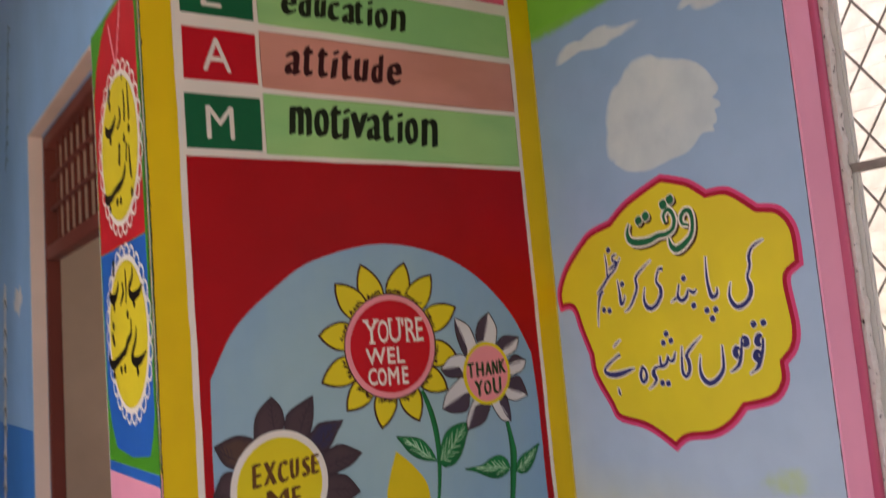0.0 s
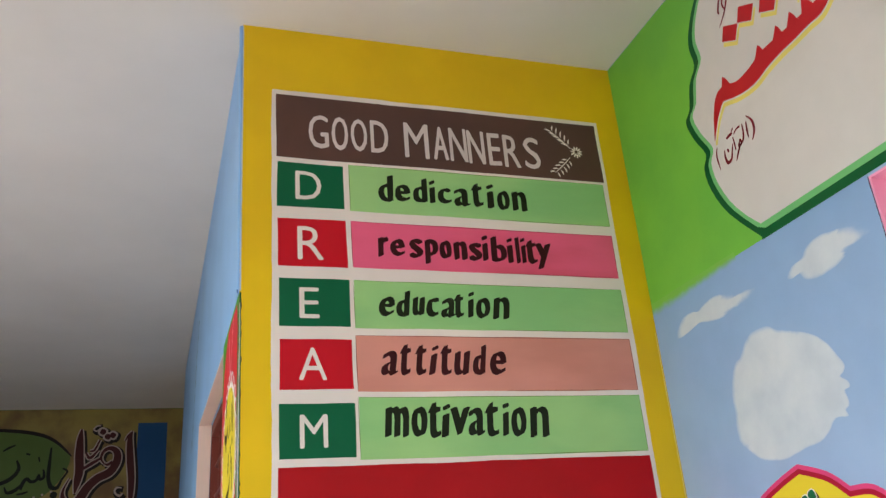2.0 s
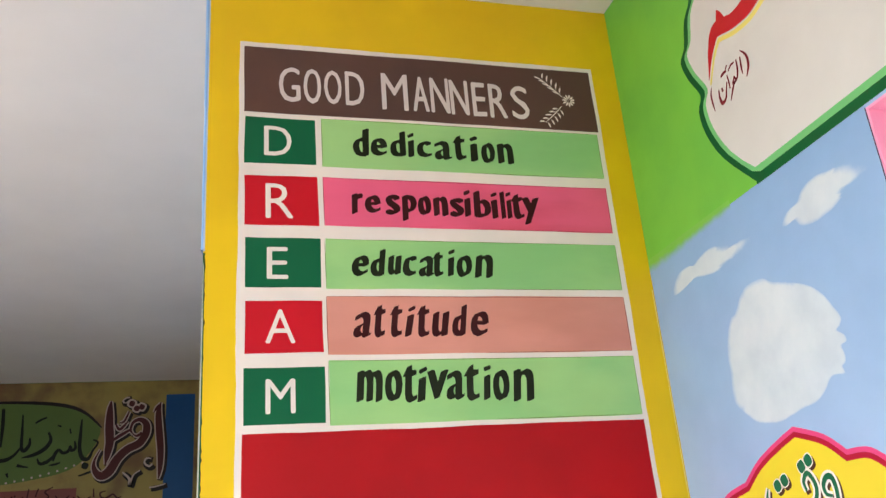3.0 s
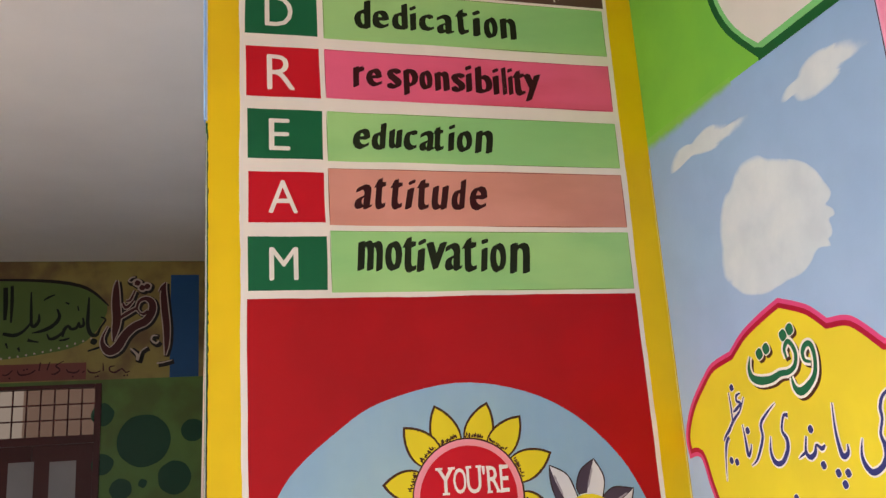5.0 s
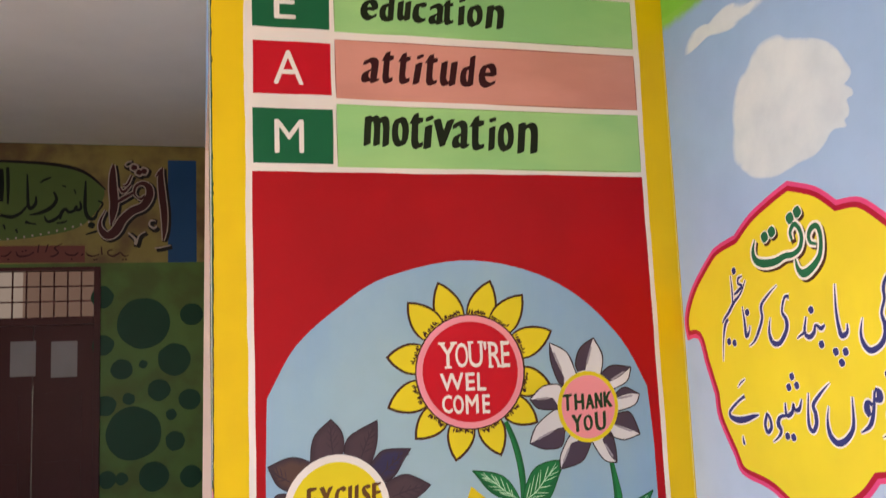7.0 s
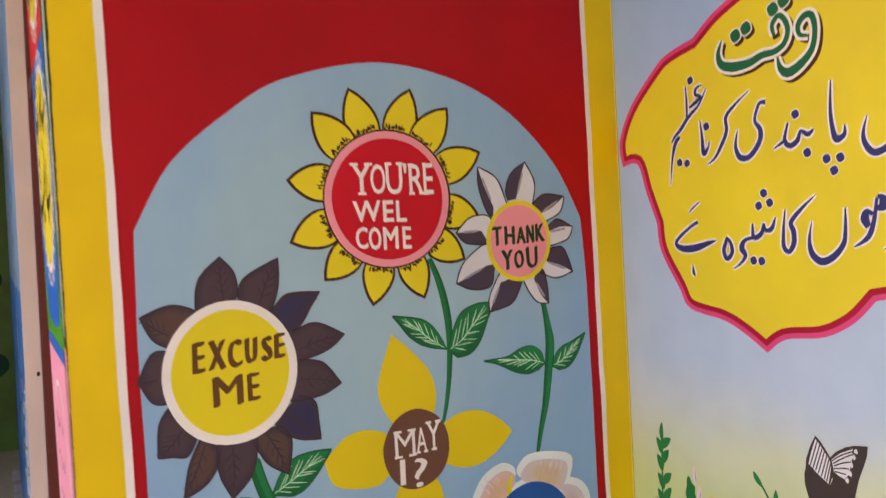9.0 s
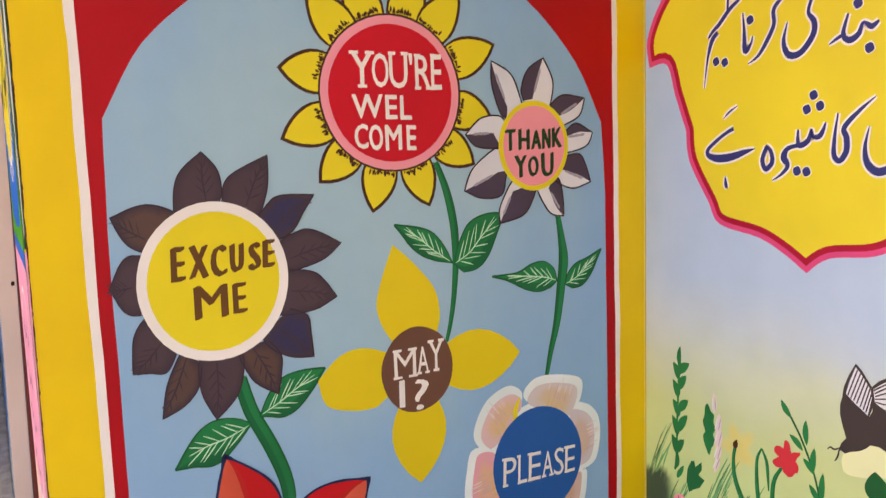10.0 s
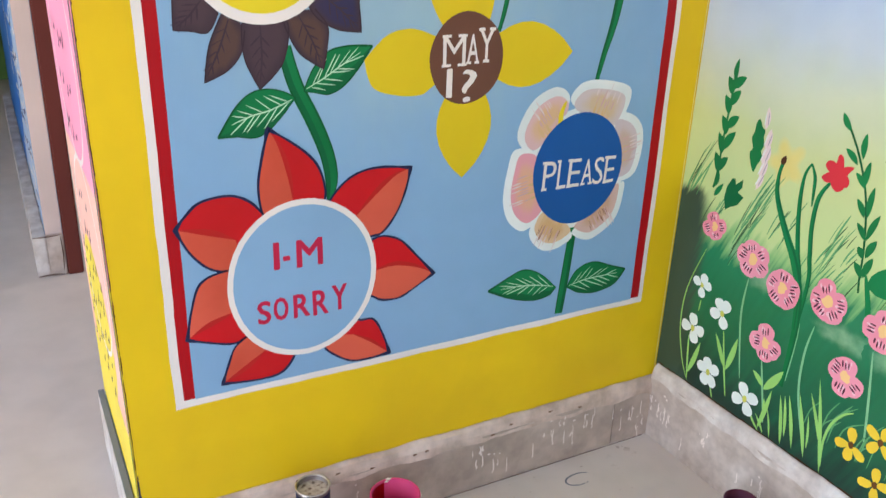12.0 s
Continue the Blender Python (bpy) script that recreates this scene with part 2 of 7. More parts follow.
M_CLOUD = sky_paint("cloud_paint", [(0.36, (190, 199, 208)), (0.5, (198, 206, 213)), (0.66, (207, 213, 218))])
M_FAINT = sky_paint("faint_bloom_paint", [(0.3, (212, 194, 106)), (0.7, (224, 206, 130))])
M_GREEN_SOFT = sky_paint("green_over_sky_paint", [(0.3, (112, 176, 66)), (0.7, (118, 184, 68))])
M_DRY_SPONGE = sky_paint("dry_brushed_paint", [(0.3, (150, 196, 150)), (0.7, (196, 218, 176))])
M_LIME_SPONGE = sky_paint("lime_sponged_paint", [(0.3, (176, 196, 120)), (0.7, (190, 206, 128))])
M_PETALS = [blended("blended_petal_paint", rim, heart) for rim, heart in (((224, 184, 182), (224, 182, 138)), ((212, 194, 192), (214, 186, 152)), ((210, 192, 194), (206, 176, 160)), ((214, 178, 166), (204, 162, 134)), ((222, 190, 152), (216, 172, 122)), ((230, 160, 168), (228, 172, 142)))]
M_PLUMS = [blended("blended_plum_paint", (70, 53, 60), heart) for heart in ((80, 60, 66), (56, 50, 80), (92, 66, 58))]
M_CEIL = mottled("whitewashed_ceiling", [(0.3, (208, 203, 198)), (0.7, (218, 213, 208))], 1.6, 0.85, 0.08)
M_FLOOR = mottled("cement_floor", [(0.25, (206, 193, 183)), (0.5, (216, 203, 193)), (0.75, (223, 211, 202))], 1.5, 0.5, 0.12, 9, 0.93)
M_LIMEWASH = mottled("limewashed_skirting", [(0.3, (180, 160, 146)), (0.5, (198, 180, 167)), (0.75, (220, 207, 197))], 11, 0.5, 0.2, 44, 0.9)
M_FILLET = mottled("white_plaster_fillet", [(0.3, (190, 172, 160)), (0.5, (214, 200, 190)), (0.75, (234, 226, 219))], 16, 0.75, 0.5, 60, 0.9)
M_TILE = mottled("skirting_tile", [(0.3, (172, 151, 136)), (0.7, (206, 184, 167))], 9, 0.35, 0.1, 40)
M_SMEAR = mottled("plaster_smear", [(0.3, (186, 160, 142)), (0.5, (216, 190, 172)), (0.75, (236, 214, 200))], 14, 0.75, 0.4, 50)
M_STEEL = metal("grille_steel", (146, 136, 128), 0.6, 0.3)
M_BRICK = mottled("whitewashed_brick", [(0.3, (214, 206, 198)), (0.7, (240, 236, 230))], 12, 0.9, 0.5)
M_DARKBRICK = mottled("rough_plaster_edge", [(0.31, (60, 44, 40)), (0.37, (224, 216, 210)), (0.8, (242, 236, 232))], 60, 0.9, 0.6)
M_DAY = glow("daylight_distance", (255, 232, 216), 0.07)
M_DULL_GLOW = glow("dull_glow_distance", (214, 168, 146), 0.05)


# ---- building helpers ----
def board(u, v, d=0.0):
    return (u, -d, v)


def sky(u, v, d=0.0):
    return (W - d, u, v)


def side(u, v, d=0.0):
    return (lean(u, v) - d, u, v)


def far(u, v, d=0.0):
    return (u, F - d, v)


def mesh_object(name, verts, faces, material, parent=None, label=""):
    me = bpy.data.meshes.new(name)
    me.from_pydata([tuple(v) for v in verts], [], faces)
    me.update()
    me.materials.append(material)
    ob = new(name, me)
    if parent is not None:
        ob.parent = parent
    return tagged(ob, label)


def part(name, bm, material, parent, label="", smooth=False):
    me = bpy.data.meshes.new(name)
    bm.to_mesh(me)
    bm.free()
    me.materials.append(material)
    if smooth:
        for p in me.polygons:
            p.use_smooth = True
    ob = new(name, me)
    if parent is not None:
        ob.parent = parent
    return tagged(ob, label)


def thing(name, label, category, group="", kind=""):
    return tagged(new(name), label, category, group, kind)


def box_bm(x0, y0, z0, x1, y1, z1, bevel=0.0, skew=False):
    bm = bmesh.new()
    bmesh.ops.create_cube(bm, size=1.0)
    for v in bm.verts:
        v.co = Vector((x0 + (v.co.x + 0.5) * (x1 - x0), y0 + (v.co.y + 0.5) * (y1 - y0), z0 + (v.co.z + 0.5) * (z1 - z0)))
        if skew:
            v.co.x += lean(v.co.y, v.co.z)
    if bevel:
        bmesh.ops.bevel(bm, geom=list(bm.edges), offset=bevel, segments=2, affect="EDGES")
    return bm


def box(name, x0, y0, z0, x1, y1, z1, material, parent=None, bevel=0.0, label="", skew=False):
    return part(name, box_bm(x0, y0, z0, x1, y1, z1, bevel, skew), material, parent, label)


def smooth_line(points, steps=6, closed=False):
    """Catmull-Rom through a few hand-placed points."""
    p = [Vector(q) for q in points]
    if len(p) < 3:
        return [p[0].lerp(p[1], k / steps) for k in range(steps + 1)]
    n, out = len(p), []
    for i in range(n if closed else n - 1):
        a, b, c, d = (p[(i + k) % n] if closed else p[min(max(i + k, 0), n - 1)] for k in (-1, 0, 1, 2))
        for k in range(steps):
            t = k / steps
            out.append(0.5 * (2 * b + (c - a) * t + (2 * a - 5 * b + 4 * c - d) * t * t + (3 * b - a - 3 * c + d) * t ** 3))
    return out if closed else out + [p[-1]]


def pairs(text):
    """'u,v u,v' in centimetres on the wall."""
    return [tuple(float(c) / 100 for c in q.split(",")) for q in text.split()]


def coat_depth(d):
    """Paint lies in coats a quarter as thick as the nominal steps; what sits on the skirting keeps its place."""
    return d * 0.25 if d < 0.0125 else d


class Coat:
    """One coat of paint on a wall plane: flat shapes a hair's breadth proud of what lies under them."""

    def __init__(self, plane, depth):
        self.plane, self.depth, self.verts, self.faces = plane, coat_depth(depth), [], []

    def lift(self):
        self.depth += 0.000003
        return self.depth

    def poly(self, outline):
        d, base = self.lift(), len(self.verts)
        self.verts += [self.plane(u, v, d) for u, v in outline]
        flat = [Vector((u, v, 0)) for u, v in outline]
        from mathutils.geometry import tessellate_polygon
        self.faces += [tuple(base + i for i in f) for f in tessellate_polygon([flat])]
        return self

    def rect(self, u0, v0, u1, v1, wob=0.0):
        if not wob:
            return self.poly([(u0, v0), (u1, v0), (u1, v1), (u0, v1)])
        pts, n = [], 9
        for a, b in (((u0, v0), (u1, v0)), ((u1, v0), (u1, v1)), ((u1, v1), (u0, v1)), ((u0, v1), (u0, v0))):
            for k in range(n):
                q = Vector(a).lerp(Vector(b), k / n)
                pts.append((q.x + wob * noise.noise((q.x * 6, q.y * 6, 1.7)), q.y + wob * noise.noise((q.x * 6, q.y * 6, 8.1))))
        return self.poly(pts)

    def disc(self, u, v, ru, rv=None, n=40, wob=0.0):
        rv = rv or ru
        return self.poly([(u + (ru + wob * noise.noise((math.cos(a) * 1.5, math.sin(a) * 1.5, u * 9))) * math.cos(a),
                           v + (rv + wob * noise.noise((math.cos(a) * 1.5, math.sin(a) * 1.5, v * 9))) * math.sin(a))
                          for a in (2 * math.pi * k / n for k in range(n))])

    def ribbon(self, line, widths):
        d, base, n = self.lift(), len(self.verts), len(line)
        for i, (p, w) in enumerate(zip(line, widths)):
            t = line[min(i + 1, n - 1)] - line[max(i - 1, 0)]
            t = t.normalized() if t.length else Vector((1, 0))
            nrm = Vector((-t.y, t.x)) * w / 2
            for q in (p + nrm, p - nrm):
                self.verts.append(self.plane(q.x, q.y, d))
        self.faces += [(base + 2 * i, base + 2 * i + 1, base + 2 * i + 3, base + 2 * i + 2) for i in range(n - 1)]
        return self

    def line(self, points, w, closed=False, taper=False):
        pts = smooth_line(points, 6, closed)
        if closed:
            pts = pts + pts[:1]
        n = len(pts) - 1
        return self.ribbon(pts, [w * (1 if not taper else max(0.12, math.sin(math.pi * (0.06 + 0.9 * i / n)) ** 0.6)) for i in range(n + 1)])

    def pen(self, points, thick, thin=0.28, nib=55, grow=0.0):
        """A reed-pen stroke: broad across the nib's angle, fine along it, with pointed ends."""
        pts = smooth_line(points, 6)
        n, ws, na = len(pts) - 1, [], radians(nib)
        for i, p in enumerate(pts):
            t = pts[min(i + 1, n)] - pts[max(i - 1, 0)]
            a = math.atan2(t.y, t.x)
            ends = min(1.0, 0.25 + 5 * min(i, n - i) / n)
            ws.append(thick * max(thin, abs(math.sin(a - na))) * ends + grow)
        return self.ribbon(pts, ws)

    def brush(self, text, grow=0.0, su=0.0, sv=0.0):
        """A stroke with its own width at every point: 'u,v,w' in centimetres."""
        pts = smooth_line([tuple(float(c) / 100 for c in q.split(",")) for q in text.split()], 6)
        return self.ribbon([Vector((p.x + su, p.y + sv)) for p in pts], [max(p.z, 0.001) + 2 * grow * min(1.0, 0.4 + p.z / 0.004) for p in pts])

    def nuqta(self, u, v, s, turn=0.35, squash=1.0):
        pts = []
        for k in range(16):
            a = turn + k * math.pi / 8
            r = s / (abs(math.cos(a - turn)) ** 1.5 + abs(math.sin(a - turn)) ** 1.5) ** (1 / 1.5)
            pts.append((u + r * squash * math.cos(a), v + r * math.sin(a)))
        return self.poly(pts)

    def petal(self, root, tip, width, lean=0.0, belly=0.42, half=0, grow=0.0, n=9):
        """A pointed petal from root to tip. half: +1 or -1 paints one side of the midrib only."""
        a, b = Vector(root), Vector(tip)
        ax = b - a
        nrm = Vector((-ax.y, ax.x)).normalized()
        b = b + ax.normalized() * grow * 1.6
        ax = b - a
        rim = lambda s: [a + ax * t + nrm * (s * (width / 2 + grow) * math.sin(math.pi * min(1, t ** (math.log(0.5) / math.log(belly)))) ** 0.8 + lean * math.sin(math.pi * t))
                         for t in (k / n for k in range(n + 1))]
        mid = [a + ax * t + nrm * lean * math.sin(math.pi * t) for t in (k / n for k in range(n + 1))]
        one, two = (rim(1), rim(-1)) if not half else (rim(half), mid)
        return self.poly([(q.x, q.y) for q in one] + [(q.x, q.y) for q in reversed(two[1:-1])])

    def done(self, name, material, parent=None, label=""):
        return mesh_object(name, self.verts, self.faces, material, parent, label)


def glyph_mesh(text, weight, shear):
    c = bpy.data.curves.new("lettering", "FONT")
    c.body, c.offset, c.shear, c.resolution_u = text, weight, shear, 3
    ob = bpy.data.objects.new("lettering", c)
    scene.collection.objects.link(ob)
    me = bpy.data.meshes.new_from_object(ob.evaluated_get(bpy.context.evaluated_depsgraph_get()))
    verts, faces = [v.co.copy() for v in me.vertices], [tuple(p.vertices) for p in me.polygons]
    bpy.data.objects.remove(ob)
    bpy.data.curves.remove(c)
    bpy.data.meshes.remove(me)
    return verts, faces


SERIFS = {"P": "bl tl", "L": "bl tl", "E": "bl tl", "R": "bl tl br", "I": "bc tc", "Y": "tl tr bc", "A": "bl br", "M": "bl br tl tr", "U": "tl tr", "T": "bc"}


def lettering(plane, depth, spec, material, parent, bold=0.0, shear=0.0, sway=0.0010, serif=False, thin=0.0, nib=None):
    """Hand-painted letters. spec: each letter followed by its box on the wall, left, foot, right and top in centimetres.
    nib: the angle at which a flat brush was held, which gives broad uprights and fine bows; without it the brush is round."""
    verts_out, faces_out, layer = [], [], 0
    depth = coat_depth(depth)
    for item in spec.split():
        letter, (u0, v0, u1, v1) = item[0], (float(c) / 100 for c in item[1:].split(","))
        verts, faces = glyph_mesh(letter, -thin, shear)
        x0, x1 = min(v.x for v in verts), max(v.x for v in verts)
        y0, y1 = min(v.y for v in verts), max(v.y for v in verts)
        if nib is not None:
            du, dv = bold * math.cos(radians(nib)), bold * math.sin(radians(nib))
            shifts = [(du * k / 4, dv * k / 4) for k in range(-4, 5)]
            a0, a1, b0, b1 = u0 + du, u1 - du, v0 + dv, v1 - dv
        else:
            turns = [2 * math.pi * k / 8 for k in range(8)] if bold else []
            shifts = [(0, 0)] + [(bold * math.cos(a), bold * math.sin(a)) for a in turns]
            a0, a1, b0, b1 = u0 + bold, u1 - bold, v0 + bold, v1 - bold
        for su, sv in shifts:
            base, layer = len(verts_out), layer + 1
            for v in verts:
                u = a0 + (v.x - x0) / (x1 - x0) * (a1 - a0) + su
                w = b0 + (v.y - y0) / (y1 - y0) * (b1 - b0) + sv
                verts_out.append(plane(u + sway * noise.noise((u * 34, w * 34, 3.0)), w + 1.5 * sway * noise.noise((u * 26, w * 26, 9.0)), depth + 0.000003 * layer))
            faces_out += [tuple(base + k for k in f) for f in faces]
        if serif:
            wd, ht = u1 - u0, v1 - v0
            for spot in SERIFS.get(letter, "").split():
                cu = {"l": u0 + 0.16 * wd, "r": u1 - 0.14 * wd, "c": (u0 + u1) / 2}[spot[1]]
                cv = {"b": v0 + 0.035 * ht, "t": v1 - 0.035 * ht}[spot[0]]
                base, layer = len(verts_out), layer + 1
                for du, dv in ((-0.2, -0.045), (0.2, -0.045), (0.2, 0.045), (-0.2, 0.045)):
                    verts_out.append(plane(cu + du * wd, cv + dv * ht, depth + 0.000003 * layer))
                faces_out.append((base, base + 1, base + 2, base + 3))
    return mesh_object("lettering", verts_out, faces_out, material, parent)


def sponge(plane, name, rim, rings, material, parent, depth=0.0004):
    """A sponged or blended patch: nested rings with the paint's cover on each."""
    cu, cv = sum(q[0] for q in rim) / len(rim), sum(q[1] for q in rim) / len(rim)
    n, verts, cover = len(rim), [], []
    for g, c in rings:
        verts += [plane(cu + (u - cu) * g, cv + (v - cv) * g, depth) for u, v in rim]
        cover += [c(u - cu, v - cv) if callable(c) else c for u, v in rim]
    faces = [(j * n + k, j * n + (k + 1) % n, (j + 1) * n + (k + 1) % n, (j + 1) * n + k) for j in range(len(rings) - 1) for k in range(n)]
    verts.append(plane(cu, cv, depth))
    cover.append(rings[-1][1])
    faces += [((len(rings) - 1) * n + k, (len(rings) - 1) * n + (k + 1) % n, len(verts) - 1) for k in range(n)]
    ob = mesh_object(name, verts, faces, material, parent)
    layer = ob.data.attributes.new("cover", "FLOAT", "POINT")
    layer.data.foreach_set("value", cover)
    return ob


# ---- the shell of the building ----
def structure(ob, label, category):
    return tagged(ob, label, category, kind="structure")


WALL = box("wall_board", 0.0, 0.0, FLOOR, W + 0.15, 0.14, CEIL, P["yellow"])
structure(WALL, "bright yellow painted end wall of the passage", "wall")

# the mural wall with its window opening
SILL, HEAD, JAMB, JAMB2 = 0.95, 2.505, -0.93, -2.05
mural_wall = thing("wall_mural", "sky-painted passage wall with a deep pink window opening", "wall", kind="structure")
box("wall_piece", W, JAMB, FLOOR, W + 0.15, -0.002, CEIL, M_SKY, mural_wall)
box("wall_piece", W, JAMB2, FLOOR, W + 0.15, JAMB, SILL, M_SKY, mural_wall)
box("wall_piece", W, JAMB2, HEAD, W + 0.15, JAMB, CEIL, P["sky_blue"], mural_wall)
box("wall_piece", W, -2.6, FLOOR, W + 0.15, JAMB2, CEIL, P["sky_blue"], mural_wall)
box("wall_piece", W, BACK, FLOOR, W + 0.15, -2.6, CEIL, P["sky_blue"], mural_wall)

# side wall with the classroom doorway
D0, D1, DTOP = 0.525, 1.69, 2.515
side_wall = thing("wall_side", "pale blue painted wall round a classroom doorway", "wall", kind="structure")
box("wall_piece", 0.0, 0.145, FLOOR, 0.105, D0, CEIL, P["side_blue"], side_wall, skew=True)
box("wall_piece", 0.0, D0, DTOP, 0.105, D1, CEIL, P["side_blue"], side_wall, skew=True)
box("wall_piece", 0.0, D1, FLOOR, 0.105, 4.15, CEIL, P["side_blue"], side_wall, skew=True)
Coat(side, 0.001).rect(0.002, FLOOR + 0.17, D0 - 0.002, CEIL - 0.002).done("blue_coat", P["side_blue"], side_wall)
# beige plaster reveal of the doorway
box("reveal", 0.0, D1 - 0.004, FLOOR, 0.055, D1, DTOP, P["plaster_beige"], side_wall, skew=True)
box("reveal", 0.0, D0, DTOP - 0.004, 0.05, D1 - 0.004, DTOP, P["plaster_beige"], side_wall, skew=True)
box("reveal", 0.0, D0, FLOOR, 0.05, D0 + 0.004, DTOP - 0.004, P["plaster_beige"], side_wall, skew=True)
structure(box("wall_return", 0.1, 4.15, FLOOR, 0.3, F, CEIL, P["dimmed_yellow"]), "mustard painted return wall at the passage end", "wall")

# far wall with a door opening and its fanlight
far_wall = thing("wall_far", "lime and mustard painted wall at the dim end of the passage", "wall", kind="structure")
FX0, FX1, FTOP = -1.95, -0.922, 2.38
box("wall_piece", FX1, F, FLOOR, 0.3, F + 0.15, CEIL, P["dimmed_lime"], far_wall)
box("wall_piece", LEFT, F, FLOOR, FX0, F + 0.15, CEIL, P["dimmed_lime"], far_wall)
box("wall_piece", FX0, F, FTOP, FX1, F + 0.15, CEIL, P["dimmed_lime"], far_wall)

left_wall = thing("wall_left", "plain pale wall with a wide open bay", "wall", kind="structure")
box("wall_piece", LEFT - 0.15, BACK, FLOOR, LEFT, -3.65, CEIL, P["room_wall"], left_wall)
box("wall_piece", LEFT - 0.15, 1.35, FLOOR, LEFT, F + 0.15, CEIL, P["room_wall"], left_wall)
box("wall_piece", LEFT - 0.15, -3.65, FLOOR, LEFT, 1.35, 0.15, P["room_wall"], left_wall)
box("wall_piece", LEFT - 0.15, -3.65, 3.25, LEFT, 1.35, CEIL, P["room_wall"], left_wall)
back_wall = thing("wall_back", "plain pale wall with a wide daylight opening", "wall", kind="structure")
box("wall_piece", LEFT, BACK - 0.15, FLOOR, -2.35, BACK, CEIL, P["room_wall"], back_wall)
box("wall_piece", 0.55, BACK - 0.15, FLOOR, W + 0.15, BACK, CEIL, P["room_wall"], back_wall)
box("wall_piece", -2.35, BACK - 0.15, FLOOR, 0.55, BACK, 0.75, P["room_wall"], back_wall)
box("wall_piece", -2.35, BACK - 0.15, 2.75, 0.55, BACK, CEIL, P["room_wall"], back_wall)

floor = structure(box("floor", LEFT, BACK, FLOOR - 0.1, 3.5, F + 0.15, FLOOR, M_FLOOR), "scuffed grey cement floor with paint smears", "floor")
ceiling = structure(box("ceiling", LEFT - 0.15, BACK - 0.15, CEIL, W + 0.15, F + 0.15, CEIL + 0.12, M_CEIL), "whitewashed plaster ceiling", "ceiling")
structure(box("ceiling_classroom", W + 0.151, 0.0, CEIL, 3.5, F + 0.15, CEIL + 0.12, M_CEIL), "whitewashed classroom ceiling", "ceiling")

# the classroom behind the doorway
room = thing("wall_classroom", "dim beige classroom walls seen through the doorway", "wall", kind="structure")
# the opening in this wall is assumed, to hold the classroom lamp
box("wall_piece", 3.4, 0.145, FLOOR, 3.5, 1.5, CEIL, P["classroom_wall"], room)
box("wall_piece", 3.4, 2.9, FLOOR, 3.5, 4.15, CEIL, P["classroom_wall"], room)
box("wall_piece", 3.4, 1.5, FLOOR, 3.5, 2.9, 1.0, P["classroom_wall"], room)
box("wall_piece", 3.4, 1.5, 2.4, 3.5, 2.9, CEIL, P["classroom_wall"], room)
box("wall_piece", 0.31, 4.15, FLOOR, 3.5, 4.3, CEIL, P["classroom_wall"], room)
box("wall_piece", W + 0.16, 0.02, FLOOR, 3.5, 0.14, CEIL, P["classroom_wall"], room)


# ---- skirting ----
def skirting(parent, plane, pieces, front, split, top, seed, tile=None, fillet=None, sag=0.005):
    """Grey tiles with a rough hand-floated plaster fillet sloping back to the wall."""
    for a, b in pieces:
        n = max(2, int((b - a) / 0.04))
        verts, faces = [], []
        for k in range(n + 1):
            u = a + (b - a) * k / n
            d = front + 0.0012 * noise.noise((u * 5, seed, 0.5))
            verts += [plane(u, FLOOR, 0.002), plane(u, FLOOR, d), plane(u, split + 0.012, d), plane(u, split + 0.012, 0.002)]
        for k in range(n):
            o = 4 * k
            faces += [(o + i, o + (i + 1) % 4, o + 4 + (i + 1) % 4, o + 4 + i) for i in range(4)]
        faces += [(0, 1, 2, 3), (4 * n, 4 * n + 3, 4 * n + 2, 4 * n + 1)]
        mesh_object("tile", verts, faces, tile or M_TILE, parent)
    a, b = min(p[0] for p in pieces), max(p[1] for p in pieces)
    n, verts, faces = int((b - a) / 0.008), [], []
    for k in range(n + 1):
        u = a + (b - a) * k / n
        w1, w2, w3 = (noise.fractal((u * f, seed + j, 0.3), 1.0, 2.0, 4) for j, f in ((1, 9), (5, 14), (9, 22)))
        low, high = split + sag * w1, top + 0.003 * w2
        prof = [(low, front - 0.004), (low, front + 0.0016), (low + (high - low) * 0.5, front - 0.001 + 0.002 * w3), (high - 0.006, front * 0.62 + 0.003 * w1), (high, front * 0.3), (high + 0.001, 0.0012)]
        verts += [plane(u, v, d) for v, d in prof]
    for k in range(n):
        o = 6 * k
        faces += [(o + i, o + i + 1, o + 7 + i, o + 6 + i) for i in range(5)]
    mesh_object("fillet", verts, faces, fillet or M_SMEAR, parent)


def drips_on(parent, plane, depth, spots, rng):
    """White runs and spatters of paint in little clusters."""
    runs, blots = Coat(plane, depth), Coat(plane, depth + 0.0004)
    for cu, cv, spread, count in spots:
        for _ in range(count):
            u, v = cu + rng.gauss(0, spread), cv + rng.gauss(0, 0.016)
            if rng.random() < 0.7:
                long = rng.uniform(0.008, 0.042)
                runs.line([(u, v), (u + rng.uniform(-0.003, 0.003), v - long * 0.6), (u + rng.uniform(-0.004, 0.004), v - long)], rng.uniform(0.0018, 0.0045), taper=True)
                blots.disc(u, v - long, rng.uniform(0.0014, 0.003), rng.uniform(0.002, 0.004), 9, 0.002)
            else:
                blots.disc(u, v, rng.uniform(0.0012, 0.004), rng.uniform(0.001, 0.003), 9, 0.002)
    runs.done("paint_runs", P["white"], parent, "white paint runs")
    blots.done("paint_spots", P["white"], parent, "white paint spots")


